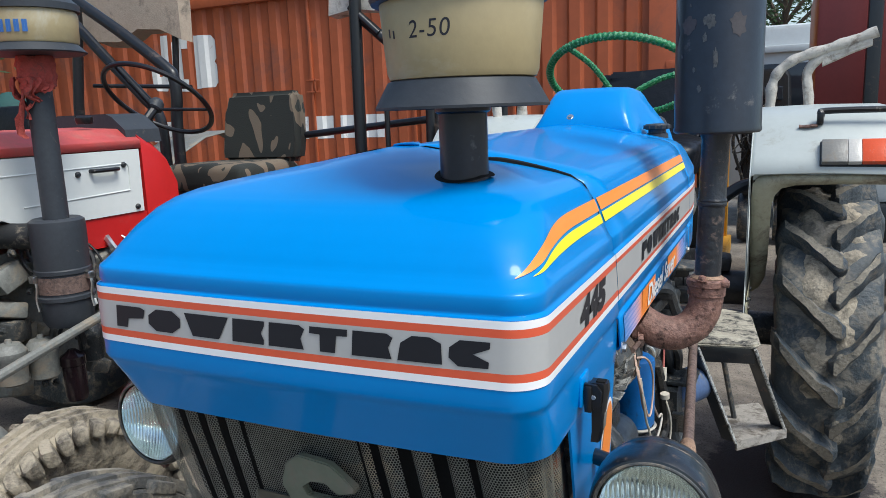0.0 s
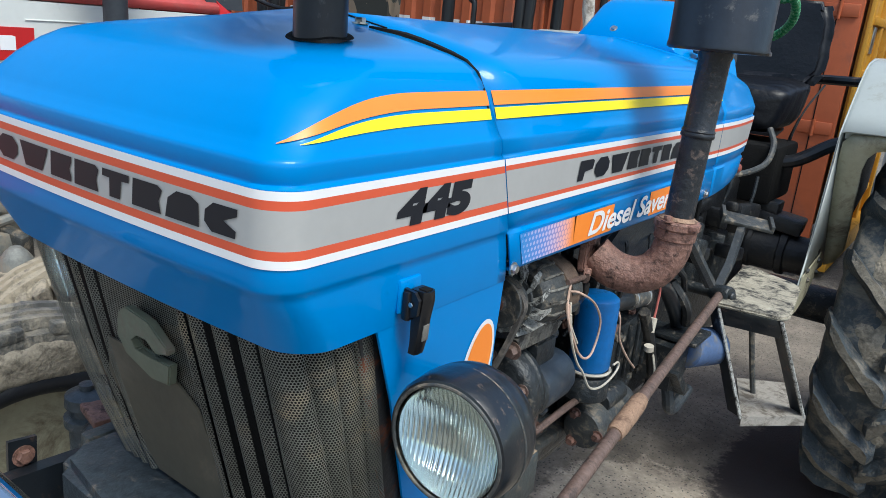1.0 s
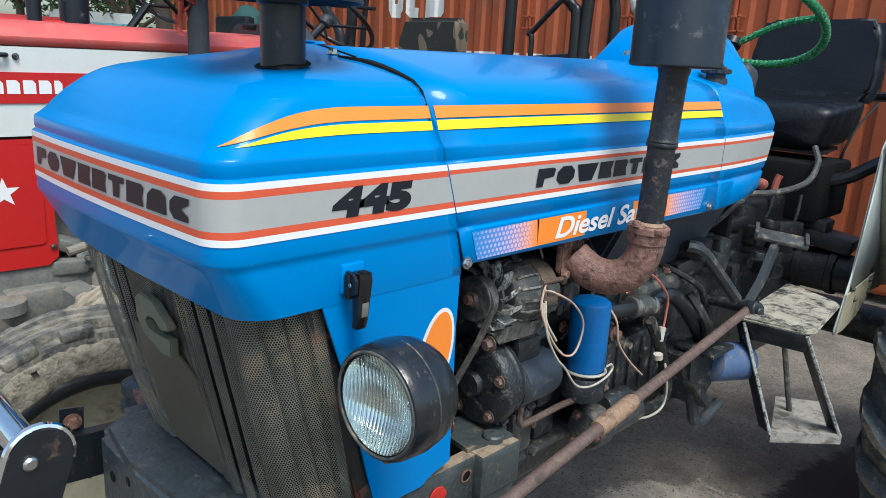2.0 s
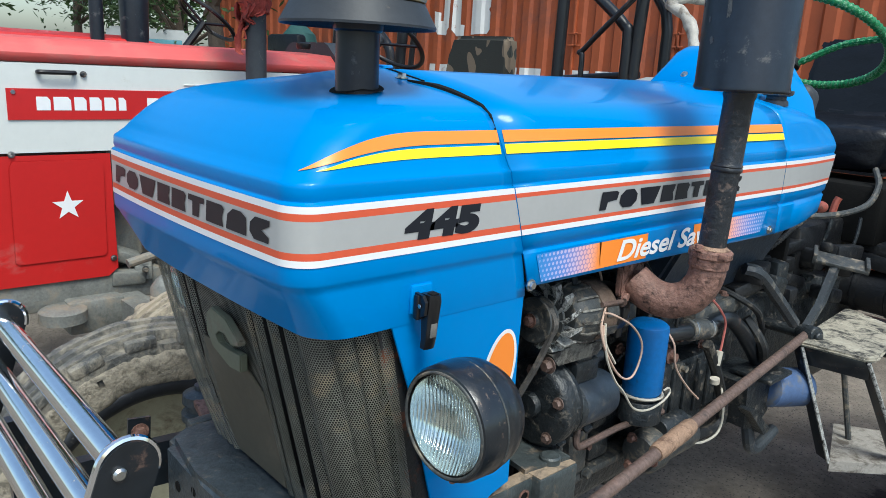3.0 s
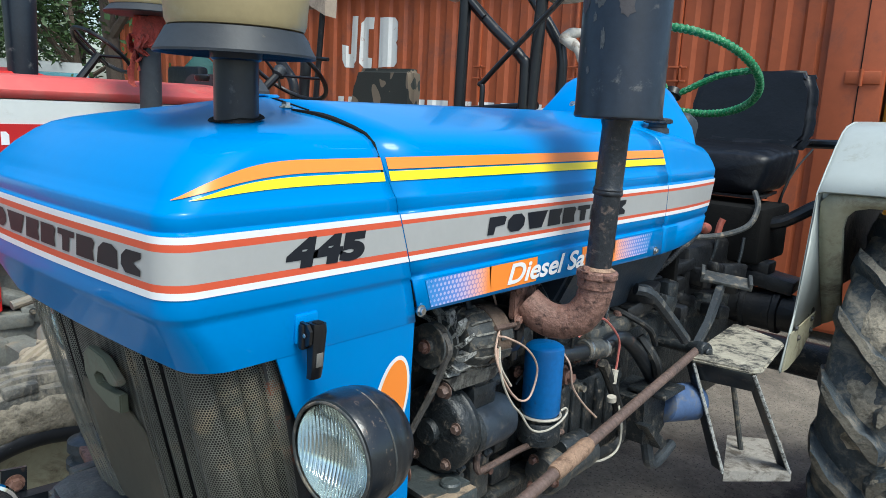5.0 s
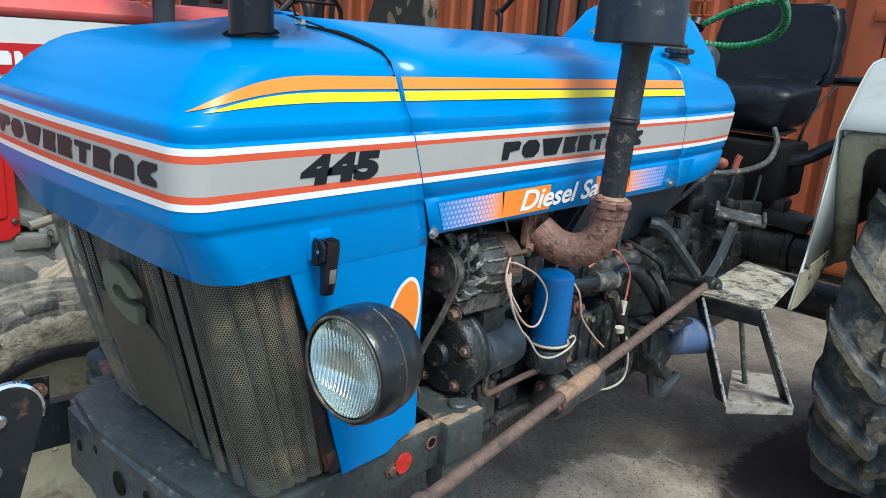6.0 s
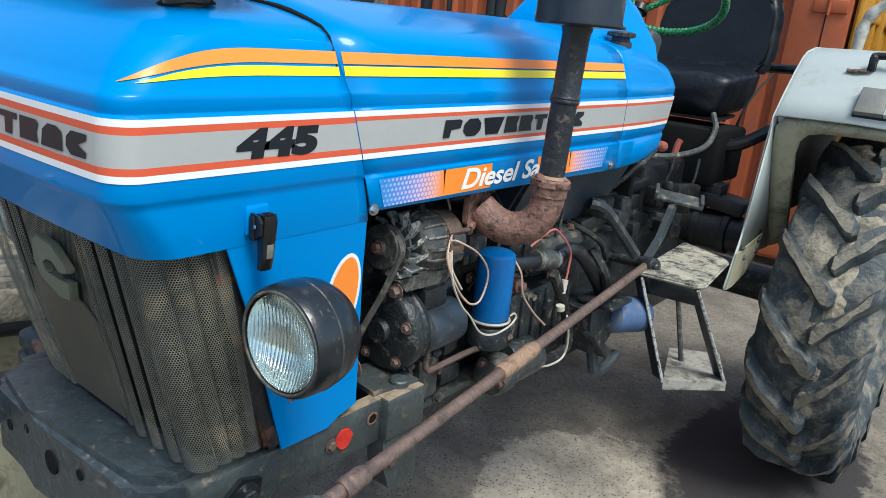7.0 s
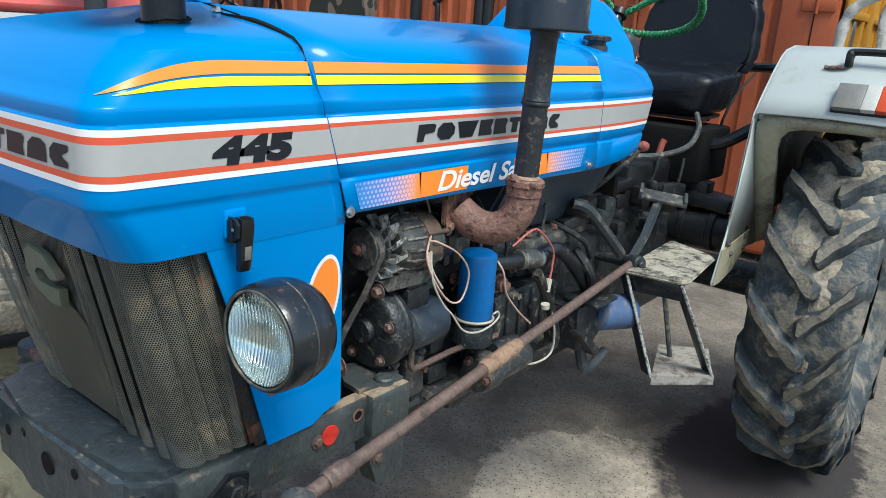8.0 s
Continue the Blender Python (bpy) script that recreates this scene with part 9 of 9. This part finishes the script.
def build_van():
    van = thing("van", (-15.4, 5.7, GROUND), "white van with pale blue glass, parked behind the tractors", "van")
    turn = rot(0, 0, 69)
    P = lambda x, y, z: Vector((-15.4, 5.7, GROUND)) + turn @ Vector((x, y, z))
    bm = B()
    rows = [[P(x, y * (1 - 0.06 * (z > 1.6)), z) for x, z in ((0.85, 0.4), (0.88, 1.2), (0.82, 1.9), (0.72, 2.36), (-0.72, 2.36), (-0.82, 1.9), (-0.88, 1.2), (-0.85, 0.4))] for y in (-1.9, -1.8, 1.8, 1.9)]
    loft(bm, rows)
    bmesh.ops.bevel(bm, geom=list(bm.edges), offset=0.05, segments=2, affect="EDGES")
    part("body", bm, M["far_white"], van, "white body", smooth=50)
    for y in (-1.25, -0.25, 0.75, 1.45):
        part("window", box(B(), P(0.815, y, 1.93), (0.03, 0.8, 0.4), 0.02, turn @ rot(0, -11, 0)), M["van_glass"], van, "pale blue side window")
    part("window", box(B(), P(0, -1.87, 1.95), (1.25, 0.03, 0.42), 0.02, turn @ rot(-3, 0, 0)), M["van_glass"], van, "pale blue rear window")
    part("side_stripe", box(B(), P(0.885, 0, 1.25), (0.02, 3.6, 0.12), 0.006, turn), M["label_blue"], van, "blue stripe")
    for x in (-0.75, 0.75):
        for y in (-1.2, 1.2):
            bm = B()
            lathe(bm, [(r, q) for q, r in tyre_profile(0.2, 0.34, 0.2)], P(x, y, 0.34), turn @ Vector((1, 0, 0)), 28, caps=False)
            part("tyre", bm, M["rubber"], van)


build_van()


def build_dark_machine():
    m = thing("machine", (0.38, 10.2, GROUND), "black dusty machine with round hood, parked beyond the mudguard", "machine")
    bm = B()
    loft(bm, [[Vector((0.38 + x * w, 10.2 + y * 0.35, z)) for x, y in ((-1, -1), (1, -1), (1, 1), (-1, 1))] for z, w in ((0.5, 0.3), (1.5, 0.3), (2.1, 0.27), (2.16, 0.22))])
    bmesh.ops.bevel(bm, geom=list(bm.edges), offset=0.04, segments=3, affect="EDGES")
    body = part("hood", noisy(bm, 0.01, 5), M["oily_black"], m, "black rounded hood", smooth=60)
    rnd = random.Random(12)
    for k in range(16):
        part("pipe", tube(B(), [(0.02 + rnd.uniform(0, 0.4), 9.8, rnd.uniform(0.7, 1.2)), (-0.02 + rnd.uniform(0, 0.5), 9.7, rnd.uniform(1.1, 1.5)), (0.3 + rnd.uniform(-0.2, 0.2), 9.83, rnd.uniform(1.4, 1.8))], rnd.choice((0.01, 0.015, 0.022)), 7), M[rnd.choice(("hose", "cast", "oily_black"))], body)
    part("window", box(B(), (0.38, 9.84, 1.85), (0.36, 0.02, 0.18), 0.01), M["far_glass"], body, "dark glass")
    for x in (0.15, 0.6):
        bm = B()
        lathe(bm, [(r, q) for q, r in tyre_profile(0.2, 0.35, 0.2)], Vector((x, 10.2, GROUND + 0.35)), (1, 0, 0), 32, caps=False)
        part("tyre", bm, M["rubber"], m)


build_dark_machine()


def build_tree(name, x, y, height, spread, seed, label):
    rnd = random.Random(seed)
    tree = thing(name, (x, y, GROUND), label, "tree", "trees round the yard")
    base = Vector((x, y, GROUND))
    bm = B()
    top = base + Vector((rnd.uniform(-0.3, 0.3), rnd.uniform(-0.3, 0.3), height * 0.72))
    tube(bm, [base, base.lerp(top, 0.4) + Vector((0.12, 0.05, 0)), top], lambda t: 0.17 * (1 - 0.75 * t) * height / 6, 10)
    tips = []
    for k in range(11):
        s = base.lerp(top, rnd.uniform(0.5, 1.0))
        a = rnd.uniform(0, 2 * math.pi)
        e = s + Vector((math.cos(a) * spread * rnd.uniform(0.5, 1), math.sin(a) * spread * rnd.uniform(0.5, 1), rnd.uniform(0.1, 0.35) * height))
        tube(bm, [s, s.lerp(e, 0.5) + Vector((0, 0, 0.15)), e], lambda t: 0.06 * (1 - 0.8 * t) * height / 6, 6)
        tips += [s.lerp(e, q) for q in (0.5, 0.75, 1.0)]
    part("trunk", bm, M["bark"], tree, "brown trunk with limbs")
    verts, faces = [], []
    for c in tips:
        n = rnd.randint(170, 240)
        rr = spread * rnd.uniform(0.28, 0.45)
        for k in range(n):
            d = Vector((rnd.gauss(0, 1), rnd.gauss(0, 1), rnd.gauss(0, 0.7)))
            d = d.normalized() * rr * rnd.uniform(0.3, 1.0) ** 0.5
            p = c + d
            u = Vector((rnd.gauss(0, 1), rnd.gauss(0, 1), rnd.gauss(0, 0.5))).normalized()
            w = u.cross(Vector((rnd.gauss(0, 1), rnd.gauss(0, 1), rnd.gauss(0, 1)))).normalized()
            L, H = rnd.uniform(0.05, 0.11), rnd.uniform(0.02, 0.04)
            i = len(verts)
            verts += [p - u * L, p + w * H, p + u * L, p - w * H]
            faces.append((i, i + 1, i + 2, i + 3))
    me = bpy.data.meshes.new("crown")
    me.from_pydata([v - base for v in verts], [], faces)
    me.materials.append(M["leaf"])
    ob = new("crown", me)
    ob.parent = tree
    tagged(ob, "green leafy crown", kind="stuff")


for spec in (("tree", 3.6, 20, 6.5, 2.2, 1), ("tree", 0.2, 24, 7.5, 2.6, 2), ("tree", -15.5, 9.5, 6.2, 2.8, 3), ("tree", -8.3, 3.95, 6.4, 2.4, 4), ("tree", -20, 5.5, 6.5, 3.0, 12), ("tree", -14.5, 6.0, 5.2, 2.8, 9), ("tree", -17, 1.5, 6.5, 3.0, 10), ("tree", -19, 9, 7.5, 3.4, 11), ("tree", -12.5, 0.2, 6.0, 2.6, 5), ("tree", -16, 6.5, 7.0, 3.0, 6),
             ("tree", -15, -3.5, 6.5, 3.0, 7), ("tree", 9, 18, 7.0, 2.6, 8)):
    build_tree(*spec, "leafy green tree beyond the parked vehicles")
